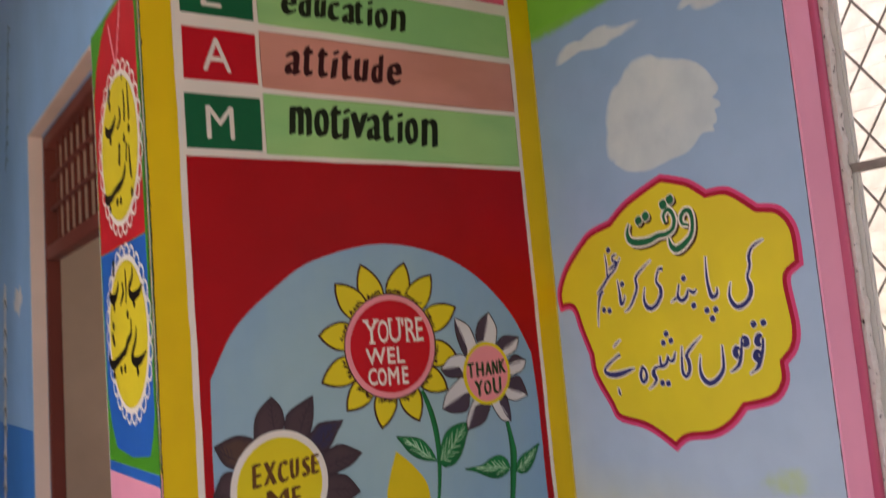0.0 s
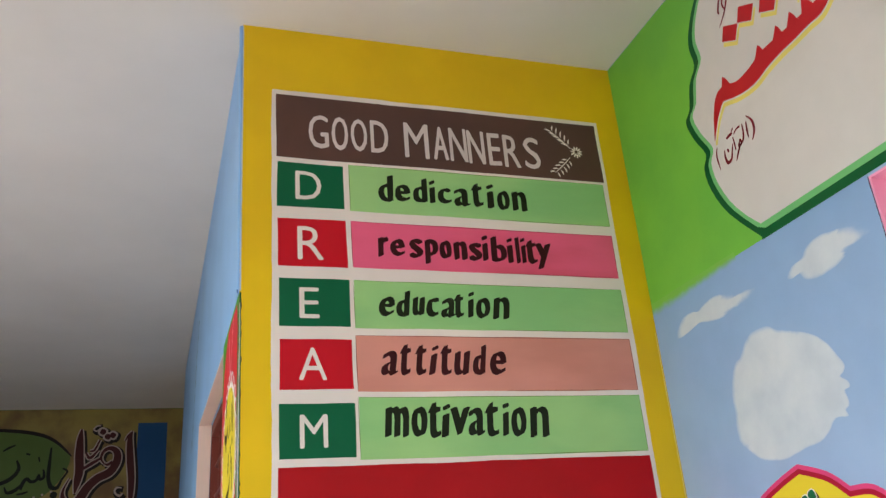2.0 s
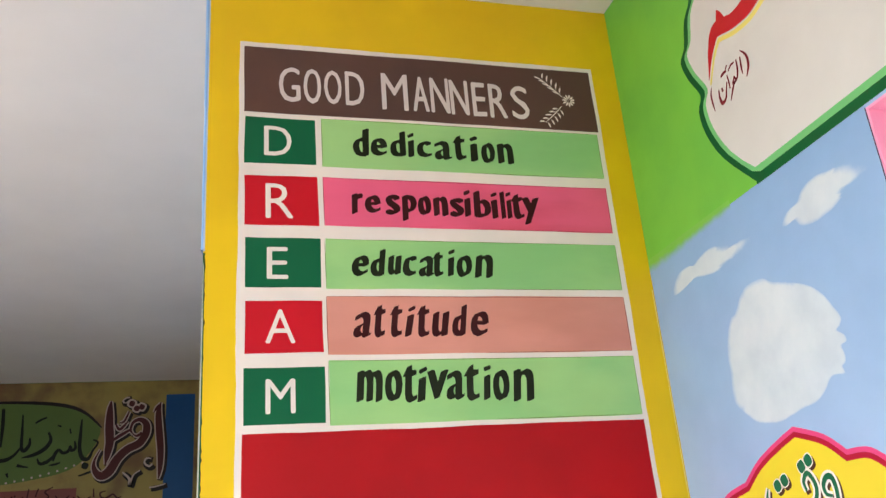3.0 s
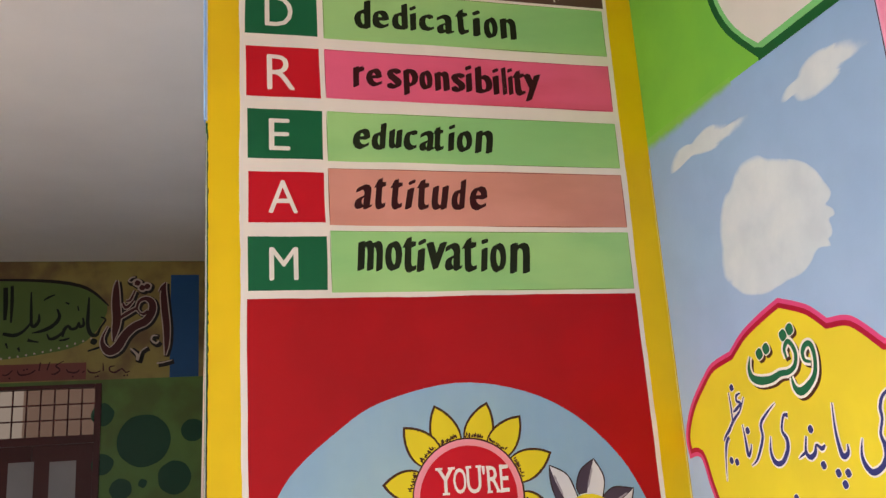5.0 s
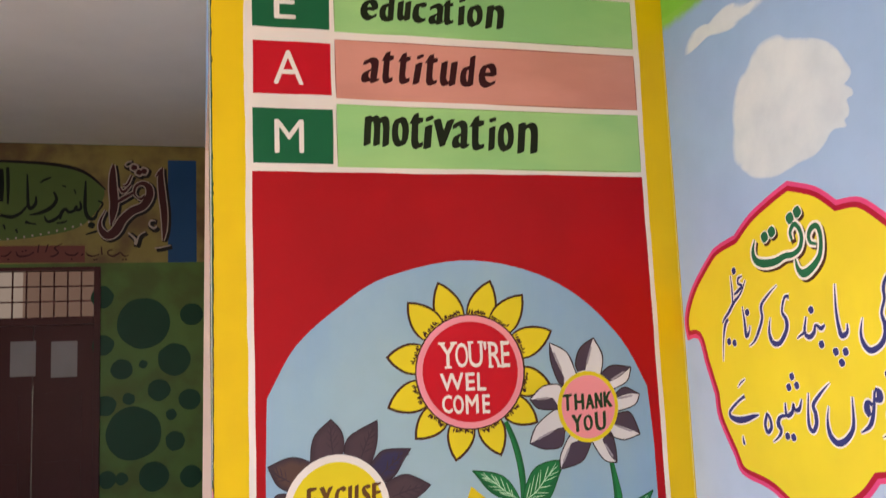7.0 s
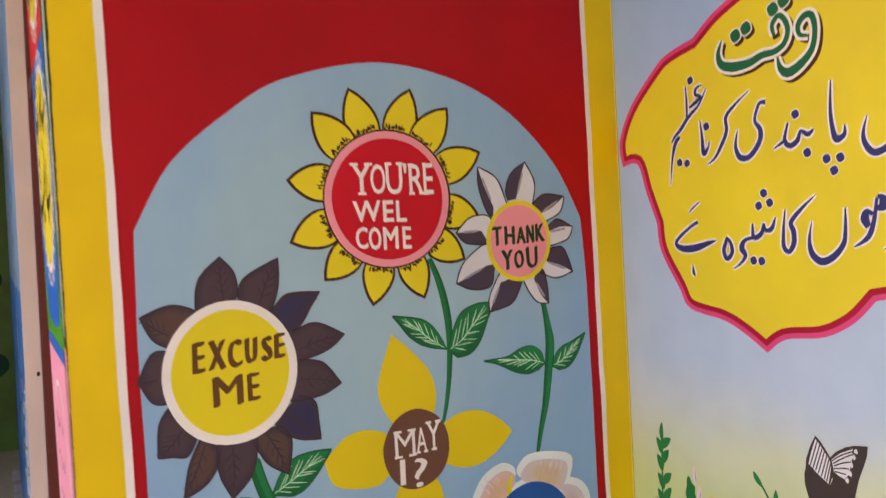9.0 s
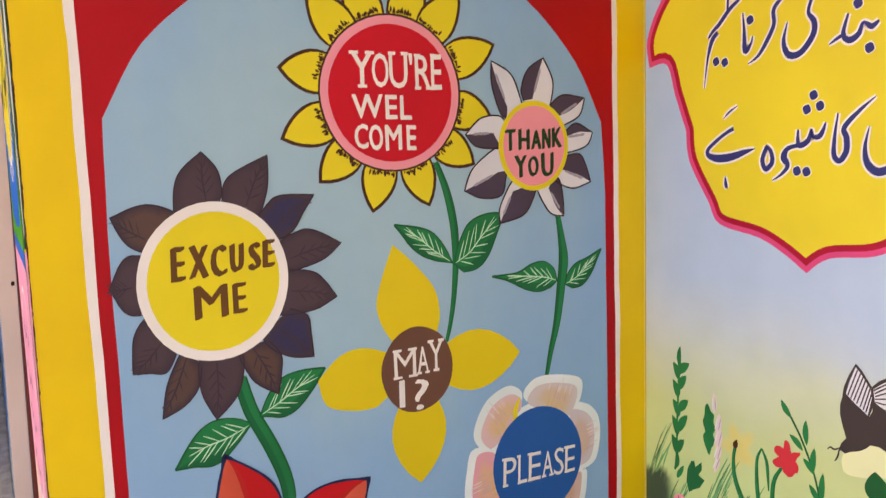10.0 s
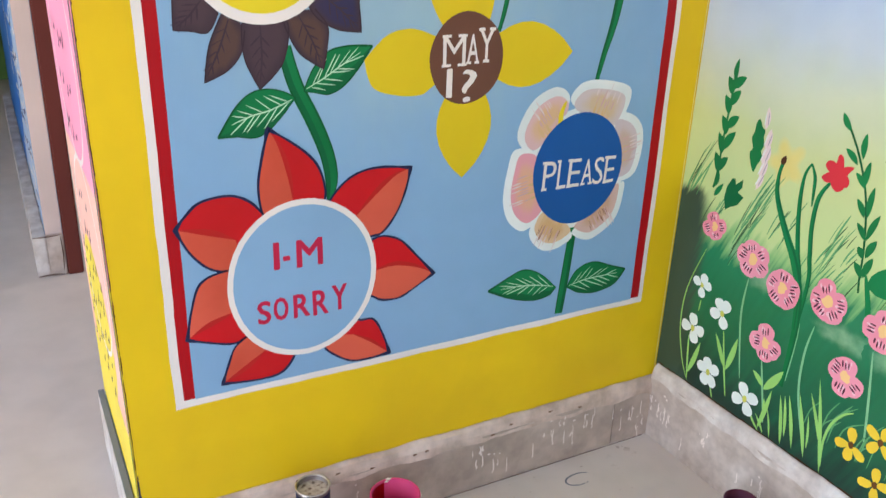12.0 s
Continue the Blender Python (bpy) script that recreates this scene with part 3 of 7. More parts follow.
_rng = random.Random(4)
sk = thing("baseboard_board", "grey tile skirting with paint drips and a plaster fillet", "baseboard", kind="structure")
skirting(sk, board, [(0.0, 1.155), (1.1575, W - 0.003)], 0.018, 0.081, 0.121, 2.0, sag=0.011)
drips_on(sk, board, 0.0205, [(0.76, 0.05, 0.02, 7), (0.80, 0.02, 0.02, 5), (0.95, 0.05, 0.015, 7), (1.02, 0.065, 0.02, 8), (1.08, 0.07, 0.012, 6), (1.21, 0.04, 0.03, 9), (1.25, 0.0, 0.02, 5), (0.5, 0.05, 0.05, 5)], _rng)
chips = Coat(board, 0.0215)
for _u, _v in ((0.48, 0.098), (0.585, 0.1), (0.615, 0.101), (0.79, 0.092), (0.84, 0.107), (0.40, 0.11), (1.04, 0.1), (0.95, 0.112)):
    chips.disc(_u, _v, 0.006, 0.0022, 9, 0.004)
chips.done("chips", P["ex_brown"], sk, "dark chips in the plaster fillet")
sk2 = thing("baseboard_mural", "grey tile skirting with a rough white fillet", "baseboard", kind="structure")
skirting(sk2, sky, [(-2.4, -1.802), (-1.8, -1.202), (-1.2, -0.602), (-0.6, -0.012)], 0.018, 0.118, 0.158, 7.0, M_LIMEWASH, M_FILLET, 0.012)
drips_on(sk2, sky, 0.0205, [(-0.05, 0.07, 0.02, 12), (-0.1, 0.05, 0.04, 7), (-0.22, 0.06, 0.01, 5), (-0.38, 0.05, 0.03, 8), (-0.5, 0.03, 0.03, 6)], _rng)

# dark gap where the fillet has come away from the painted wall
crack = Coat(sky, 0.004)
crack.ribbon([Vector((-0.01 - 0.95 * j / 120, 0.1605 + 0.0022 * noise.noise((j * 0.35, 1, 4)))) for j in range(121)], [max(0.0006, 0.0035 + 0.005 * noise.noise((j * 0.5, 6, 2))) for j in range(121)])
crack.done("dark_gap", P["outline"], sk2, "dark ragged gap above the fillet")

# marks on the floor
gap = Coat(lambda u, v, d: (u, v, FLOOR + d), 0.0016)
gap.ribbon([Vector((0.5 + 0.76 * j / 60, -0.0205 - 0.0015 * abs(noise.noise((j * 0.6, 0, 0))))) for j in range(61)], [0.0022 + 0.0018 * noise.noise((j * 0.8, 3, 0)) for j in range(61)])
gap.done("joint_line", P["outline"], floor, "dark line along the skirting")
stains = Coat(lambda u, v, d: (u, v, FLOOR + d), 0.0008)
stains.line([(1.06 + 0.055 * math.cos(a), -0.27 + 0.05 * math.sin(a)) for a in (k * math.pi / 8 for k in range(16))], 0.004, closed=True)
stains.line([(1.0 + 0.04 * math.cos(a), -0.1 + 0.02 * math.sin(a)) for a in (k * math.pi / 5 for k in range(1, 9))], 0.005, taper=True)
stains.done("paint_ring", P["edge_grey"], floor, "faint ring left by a tin")
specks = Coat(lambda u, v, d: (u, v, FLOOR + d), 0.0012)
for _k in range(40):
    _u, _v = _rng.uniform(0.45, 1.26), -0.03 - abs(_rng.gauss(0, 0.14))
    specks.disc(_u, _v, _rng.uniform(0.001, 0.004), _rng.uniform(0.001, 0.003), 8, 0.002)
for _k in range(7):
    _u, _v = _rng.uniform(1.08, 1.2), _rng.uniform(-0.1, -0.03)
    specks.disc(_u, _v, _rng.uniform(0.003, 0.012), _rng.uniform(0.003, 0.008), 12, 0.008)
specks.done("paint_specks", M_FILLET, floor, "white paint specks and smears")
sk3 = thing("baseboard_side", "limewashed skirting with a grey chipped top edge", "baseboard", kind="structure")
part("tile", box_bm(-0.017, 0.0, FLOOR, -0.002, D0, 0.112, 0.003, True), M_FILLET, sk3)
part("edge", box_bm(-0.016, 0.001, 0.112, -0.002, D0, 0.117, 0.001, True), P["edge_grey"], sk3, "bare grey top edge")
part("tile", box_bm(-0.045, D1 - 0.028, FLOOR, -0.002, 4.15, 0.105, 0.004, True), M_FILLET, sk3)
part("tile", box_bm(-0.002, D1 - 0.028, FLOOR, 0.055, D1 - 0.005, 0.105, 0.004, True), M_LIMEWASH, sk3)
cracks = Coat(lambda u, v, d: (lean(D1, v) + u, D1 - 0.0285 - d, v), 0.001)
cracks.line([(-0.043, 0.106), (0.0, 0.104), (0.05, 0.107)], 0.004, taper=True)
cracks.line([(0.047, 0.1), (0.049, 0.03), (0.045, -0.03)], 0.004, taper=True)
cracks.line([(-0.04, -0.045), (0.0, -0.042), (0.045, -0.046)], 0.005, taper=True)
cracks.done("joint_line", P["outline"], sk3, "dark lines in the joints")


# ---- the classroom doorway: steel frame with a barred fanlight ----
def doorway():
    door = thing("door_1", "maroon steel door frame with a barred fanlight", "door frame", kind="structure")
    fx = 0.056
    part("jamb", box_bm(fx, D1 - 0.035, FLOOR, fx + 0.052, D1 - 0.005, DTOP - 0.006, 0.004, True), P["door_maroon"], door)
    part("jamb", box_bm(fx, D0 + 0.005, FLOOR, fx + 0.05, D0 + 0.035, DTOP - 0.006, 0.004, True), P["door_maroon"], door)
    part("head", box_bm(fx, D0 + 0.035, DTOP - 0.06, fx + 0.05, D1 - 0.035, DTOP - 0.006, 0.004, True), P["door_maroon"], door)
    part("transom", box_bm(fx, D0 + 0.035, 1.985, fx + 0.05, D1 - 0.035, 2.045, 0.004, True), P["door_maroon"], door)
    for k in range(9):
        y = D0 + 0.06 + (k + 1) * (D1 - D0 - 0.12) / 10
        part("bar", box_bm(fx + 0.022, y - 0.006, 2.045, fx + 0.034, y + 0.006, DTOP - 0.06, 0.002, True), P["door_maroon"], door)
    for z in (2.19, 2.32):
        part("rail", box_bm(fx + 0.018, D0 + 0.035, z, fx + 0.038, D1 - 0.035, z + 0.016, 0.003, True), P["door_maroon"], door)
    hole = Coat(lambda u, v, d: (lean(D1, v) + u, D1 - 0.0045 - d, v), 0.001)
    hole.disc(0.045, 1.007, 0.006, 0.009, 14, 0.003).done("bolt_hole", P["ink"], door, "dark bolt hole")
    # the leaf stands open into the classroom against the near jamb
    leaf_ob = part("leaf", box_bm(fx + 0.062, D0 + 0.01, FLOOR + 0.01, fx + 0.95, D0 + 0.05, 1.98, 0.004, True), P["door_maroon"], door, "open maroon door leaf")
    return door


doorway()


# ---- the window: pink reveal, steel mesh, whitewashed brick outside ----
def window():
    win = thing("window_1", "deep pink window opening with a diamond steel mesh", "window", kind="structure")
    d, lip = 0.138, 0.098
    for name, y0, y1, z0, z1 in (("reveal", JAMB - 0.006, JAMB, SILL, HEAD), ("reveal", JAMB2, JAMB2 + 0.006, SILL, HEAD),
                                 ("reveal", JAMB2 + 0.006, JAMB - 0.006, HEAD - 0.006, HEAD), ("window_sill", JAMB2 + 0.006, JAMB - 0.006, SILL, SILL + 0.02)):
        part(name, box_bm(W + 0.0005, y0, z0, W + lip, y1, z1), P["window_pink"], win)
    # outer strip of the reveal: its shade is painted as a deeper pink
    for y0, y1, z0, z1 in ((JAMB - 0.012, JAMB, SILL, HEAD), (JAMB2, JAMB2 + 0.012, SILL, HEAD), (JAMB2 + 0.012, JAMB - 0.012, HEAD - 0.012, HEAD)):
        part("shaded_edge", box_bm(W + lip + 0.001, y0, z0, W + d, y1, z1, 0.0055), P["shade_pink"], win, "deeper pink strip standing in for the reveal's shaded outer edge", smooth=True)
    x = W + d
    # ragged plaster edge, built in short knobs
    rng = random.Random(8)
    for y, s in ((JAMB - 0.014, -1), (JAMB2 + 0.014, 1)):
        verts, faces, n = [], [], 150
        for k in range(n + 1):
            z = SILL + (HEAD - SILL) * k / n
            w = 0.004 + 0.008 * max(0.0, noise.fractal((z * 22, s, 0.4), 1.0, 2.0, 4) + 0.35) + rng.uniform(0, 0.003)
            verts += [(x + 0.002, y - s * 0.012, z), (x + 0.002, y + s * w * 0.6, z), (x + 0.012, y + s * w, z), (x + 0.024, y + s * w * 0.8, z), (x + 0.024, y - s * 0.012, z)]
        for k in range(n):
            o = 5 * k
            faces += [(o + i, o + i + 1, o + 6 + i, o + 5 + i) for i in range(4)]
        mesh_object("plaster_edge", verts, faces, M_DARKBRICK, win, "chipped white plaster edge")
    part("plaster_edge", box_bm(x + 0.002, JAMB2 + 0.014, HEAD - 0.014, x + 0.03, JAMB - 0.014, HEAD, 0.003), M_DARKBRICK, win, "chipped white plaster edge")
    part("cross_bar", box_bm(x + 0.026, JAMB2, 1.856, x + 0.05, JAMB, 1.88, 0.003), M_STEEL, win, "flat steel cross bar")
    part("post", box_bm(x + 0.03, JAMB - 0.034, SILL, x + 0.05, JAMB - 0.012, HEAD, 0.004), P["post_grey"], win, "pale grey upright strip behind the mesh")
    # crossing wires
    pitch, r = 0.172, 0.0034
    h, wd = HEAD - SILL, JAMB - JAMB2
    for s, off in ((1, 0.054), (-1, 0.062)):
        k = -14
        while k < 24:
            c = SILL + k * pitch
            pts = []
            for y in (JAMB, JAMB2):
                z = c + s * (y - JAMB) * 1.48 + (0.057 if s == 1 else 0.048)
                pts.append((y, z))
            (ya, za), (yb, zb) = pts
            t0, t1 = 0.0, 1.0
            for lim, sign in ((SILL, 1), (HEAD, -1)):
                fa, fb = sign * (za - lim), sign * (zb - lim)
                if fa < 0 and fb < 0:
                    t1 = -1
                elif fa < 0:
                    t0 = max(t0, fa / (fa - fb))
                elif fb < 0:
                    t1 = min(t1, fa / (fa - fb))
            if t1 - t0 > 0.05:
                a = Vector((x + off, ya + t0 * (yb - ya), za + t0 * (zb - za)))
                b = Vector((x + off, ya + t1 * (yb - ya), za + t1 * (zb - za)))
                bm = bmesh.new()
                bmesh.ops.create_cone(bm, cap_ends=True, segments=6, radius1=r, radius2=r, depth=(b - a).length)
                bm.transform(Matrix.Translation((a + b) / 2) @ (b - a).to_track_quat("Z", "Y").to_matrix().to_4x4())
                part("wire", bm, M_STEEL, win)
            k += 1
    return win


window()


# ---- the lettered board ----
def brushed(points, amount=0.0022, step=0.03):
    """An outline with the waver of a hand-held brush."""
    out = []
    for a, b in zip(points, points[1:] + points[:1]):
        a, b = Vector(a), Vector(b)
        n = max(1, int((b - a).length / step))
        for k in range(n):
            q = a.lerp(b, k / n)
            out.append((q.x + amount * noise.noise((q.x * 7, q.y * 7, 2.2)) + 0.35 * amount * noise.noise((q.x * 30, q.y * 30, 5.0)),
                        q.y + amount * noise.noise((q.x * 7, q.y * 7, 7.4)) + 0.35 * amount * noise.noise((q.x * 30, q.y * 30, 9.0))))
    return out


manners = thing("good_manners_board", "painted good manners board with white borders and lettered strips", "painted sign")
Coat(board, 0.001).poly(brushed([(0.087, 0.348), (1.216, 0.348), (1.214, 1.0), (1.209, 2.0), (1.208, 3.2), (0.087, 3.2)], 0.0036)).done("border", P["white"], manners, "off-white painted border")
heading = Coat(board, 0.002).rect(0.1, 2.964, 1.198, 3.185, 0.003).done("heading_panel", P["brown"], manners, "dark brown heading panel")
lettering(board, 0.003, "G19.9,300.4,26.1,312.2 O27.1,300.3,32.2,312.2 O33.1,300.6,38.3,312.1 D39.3,300.5,45.1,312.2 M50.3,299.8,58.4,312.5 A59.8,299.9,64.9,312.1 N65.4,299.9,71.4,312.2 N71.7,299.6,77.5,311.9 E78.7,299.6,83.2,311.6 R84.2,299.4,89.9,311.5 S91.5,299.5,97.4,311.3", P["heading_white"], heading, 0.0028, sway=0.0018, thin=0.015)
sprig = Coat(board, 0.003)
sprig.line(pairs("102.0,315.0 104.6,312.8 107.4,310.2 109.2,308.4"), 0.0042, taper=True)
sprig.line(pairs("102.2,298.8 104.8,301.2 107.0,303.4 108.6,305.2"), 0.0034, taper=True)
for stalk, sides in (("102.8,314.4 104.2,313.2 105.6,311.9 107.0,310.6 108.2,309.4", ((-2.3, 0.9), (0.5, 2.6))), ("102.6,299.2 103.9,300.4 105.2,301.7 106.4,302.9 107.5,304.0", ((-2.2, -0.2), (0.9, -2.0)))):
    for k, (u, v) in enumerate(pairs(stalk)):
        for j, (du, dv) in enumerate(sides):
            g = 0.0115 * (1.0 - 0.1 * abs(k - 2)) * (1 + 0.15 * noise.noise((u * 60, j, 2.0)))
            root = Vector((u + 0.003 * (1 if du > 0 else -1), v + 0.15 * dv * g))
            sprig.petal(root, root + Vector((du, dv)) * g, 0.0056, 0.0015 * (1 if j else -1), 0.55)
for k in range(11):
    a = 2 * math.pi * k / 11 + 0.2
    way = Vector((math.cos(a), math.sin(a)))
    sprig.petal(Vector((1.112, 3.073)) + way * 0.004, Vector((1.112, 3.073)) + way * (0.023 + 0.004 * noise.noise((a, 1, 1))), 0.0058, 0.0, 0.6)
sprig.done("sprig", P["white"], heading, "white painted leaf sprig")

STRIP_LABEL = {"strip_green": "light green word strip", "strip_pink": "pink word strip", "strip_salmon": "salmon word strip"}
for tile, strip, ink, (tu0, tv0, tu1, tv1), (sv0, sv1), letter, word, slant in (
    ("tile_green", "strip_green", "ink_green", (0.104, 2.802, 0.303, 2.948), (2.798, 2.955), "D15.7,282.7,23.4,292.1",
     "d40.9,283.8,45.7,292.9 e46.0,284.1,51.0,290.0 d51.8,284.2,56.7,292.7 i57.2,284.2,59.3,292.3 c59.9,284.4,64.4,289.9 a65.2,283.8,70.6,290.2 t71.1,284.0,75.0,292.5 i76.4,283.7,79.0,292.4 o79.8,283.3,84.3,290.5 n85.0,283.4,90.1,290.6", 0.0),
    ("tile_red", "strip_pink", "ink_maroon", (0.105, 2.613, 0.305, 2.764), (2.616, 2.765), "R16.1,263.5,23.6,274.0",
     "r39.8,265.5,43.2,272.0 e43.5,265.8,48.1,271.6 s49.4,265.5,53.8,271.9 p54.2,263.9,58.7,271.9 o58.9,265.6,63.0,271.9 n63.5,265.6,68.0,271.7 s68.4,265.4,72.8,271.7 i72.9,265.6,75.0,274.2 b75.8,265.4,81.1,274.0 i81.2,265.3,83.3,273.8 l84.1,265.2,85.5,274.3 i86.0,265.3,87.6,274.1 t87.4,265.2,91.3,273.7 y91.0,263.7,96.5,272.5", 0.0),
    ("tile_green", "strip_green", "ink_green", (0.107, 2.436, 0.307, 2.576), (2.433, 2.577), "E16.4,245.9,22.0,255.1",
     "e39.1,247.0,43.9,253.1 d44.3,246.9,48.9,255.1 u49.1,247.3,53.3,253.1 c53.3,247.1,57.5,253.2 a57.8,247.0,62.4,253.1 t62.1,246.9,65.2,254.7 i66.1,247.1,68.7,255.3 o68.8,246.9,73.6,253.6 n74.0,246.8,79.9,253.9", 0.16),
    ("tile_red", "strip_salmon", "ink_maroon", (0.108, 2.257, 0.309, 2.399), (2.25, 2.412), "A16.0,228.4,23.6,237.5",
     "a38.7,229.6,43.7,236.8 t44.4,229.6,47.9,238.9 t48.9,229.7,52.5,238.8 i52.6,229.8,56.2,238.4 t56.4,229.5,60.0,238.8 u60.3,229.6,65.7,236.8 d66.1,229.9,71.0,238.8 e71.4,229.8,76.8,237.0", 0.22),
    ("tile_green", "strip_green", "ink_green", (0.106, 2.075, 0.309, 2.219), (2.068, 2.235), "M16.0,210.2,23.4,219.0",
     "m38.9,212.5,46.1,220.9 o46.5,212.4,51.3,220.8 t51.4,212.0,55.3,222.1 i55.0,212.2,58.2,221.4 v58.1,212.7,64.1,220.5 a63.0,212.4,68.0,220.3 t68.2,211.9,72.5,221.8 i73.2,212.1,76.0,221.7 o76.1,211.8,81.0,220.3 n81.6,211.5,88.1,220.4", 0.12),
):
    t = Coat(board, 0.002).rect(tu0, tv0, tu1, tv1, 0.003).done("letter_tile", P[tile], manners, "red letter tile" if tile == "tile_red" else "dark green letter tile")
    lettering(board, 0.003, letter, P["white"], t, 0.003, thin=0.022)
    s = Coat(board, 0.002).rect(0.32, sv0, 1.192, sv1, 0.003).done("word_strip", P[strip], manners, STRIP_LABEL[strip])
    edge = Coat(board, 0.0026)
    for rim in ([(0.3205, sv0 + 0.004), (0.3195, sv1 - 0.002)], [(0.3215, sv1 - 0.001), (1.19, sv1 - 0.001)], [(0.76, sv0 + 0.001), (1.19, sv0 + 0.001)], [(1.191, sv0 + 0.002), (1.191, sv1 - 0.002)]):
        edge.line(rim, 0.0019, taper=True)
    edge.done("strip_edge", P[strip + "_line"], s)
    lettering(board, 0.003, word, P[ink], s, 0.0066, slant + 0.03, sway=0.0016, thin=0.008, nib=24)
Coat(board, 0.002).poly(brushed([(0.103, 0.364), (1.203, 0.364), (1.201, 0.9), (1.197, 1.5), (1.194, 2.054), (0.103, 2.054)], 0.0024)).done("red_field", P["red"], manners, "deep red painted field")
arch = [(0.124, 0.3625), (1.178, 0.3625), (1.176, 0.9), (1.174, 1.30)]
arch += [(q.x, q.y) for q in smooth_line([(1.164, 1.465), (1.094, 1.597), (0.973, 1.717), (0.827, 1.791), (0.64, 1.82), (0.435, 1.778), (0.316, 1.708), (0.203, 1.609), (0.131, 1.486)], 5)]
arch += [(0.125, 1.3), (0.126, 0.98)]
Coat(board, 0.003).poly(brushed(arch, 0.0014)).done("arched_field", M_FIELD, manners, "pale blue arched field")


# ---- painted flowers on the board ----
GROUP = "painted flowers on the board"


def drawn(text, c=None):
    """A petal or leaf as a painter draws it: one side up to the tip, the other back down, and perhaps a rib."""
    groups = [pairs(g) for g in text.split("/")]
    one, two = groups[0] + groups[1], groups[1] + groups[2]
    if c is not None:
        one, two = [tuple(c.lerp(Vector(one[0]), 0.8))] + one, two + [tuple(c.lerp(Vector(two[-1]), 0.8))]
    one, two = smooth_line(one, 6), smooth_line(two, 6)
    rib = smooth_line(groups[3] + groups[1], 6) if len(groups) > 3 else None
    return one, two, rib


def flat(*lines):
    return [(q.x, q.y) for line in lines for q in line]


def drawn_line(coat, one, two, w):
    pts = one + two[1:]
    return coat.ribbon(pts, [w * (0.75 + 0.5 * abs(noise.noise((p.x * 40, p.y * 40, 4.0)))) for p in pts])


def drawn_leaf(text, parent):
    one, two, _ = drawn(text)
    two = two + smooth_line([tuple(two[-2]), tuple(two[-1]), tuple(one[0])], 3)[4:]
    p = Coat(board, 0.0045).poly(flat(one, two[1:-1])).done("leaf", P["leaf"], parent)
    back = [one[0]] + list(reversed(two))
    at = lambda line, t: line[min(len(line) - 1, max(0, int(round(t * (len(line) - 1)))))]
    mid = lambda t: (at(one, t) + at(back, t)) / 2
    steps = [k / 12 for k in range(13)]
    low = back if sum(q.y for q in back) / len(back) < sum(q.y for q in one) / len(one) else one
    Coat(board, 0.0047).poly(flat([at(low, t) for t in steps], [at(low, t).lerp(mid(t), 0.5 + 0.25 * noise.noise((t * 6, low[0].x * 9, 1.0))) for t in reversed(steps[1:-1])])).done("shaded_rim", P["leaf_shade"], p)
    outline = Coat(board, 0.0050)
    for rim in (one, back):
        pts = [at(rim, k / 24) for k in range(25)]
        outline.ribbon(pts, [0.0022 + 0.0022 * (k / 24) ** 2 + 0.0012 * noise.noise((q.x * 40, q.y * 40, 4.0)) for k, q in enumerate(pts)])
    outline.done("leaf_outline", P["deep_green"], p)
    vein = Coat(board, 0.0054)
    vein.line([tuple(mid(t)) for t in (0.08, 0.35, 0.6, 0.84)], 0.0026, taper=True)
    for t in (0.14, 0.24, 0.34, 0.44, 0.54, 0.64):
        for rim in (one, back):
            t0, t1 = t + random.uniform(-0.03, 0.03), t + random.uniform(0.16, 0.24)
            vein.line([tuple(mid(t0)), tuple(mid(t1).lerp(at(rim, t1), random.uniform(0.5, 0.78)))], random.uniform(0.0016, 0.0027), taper=True)
    vein.done("veining", P["leaf_light"], p, "pale brushed veins")


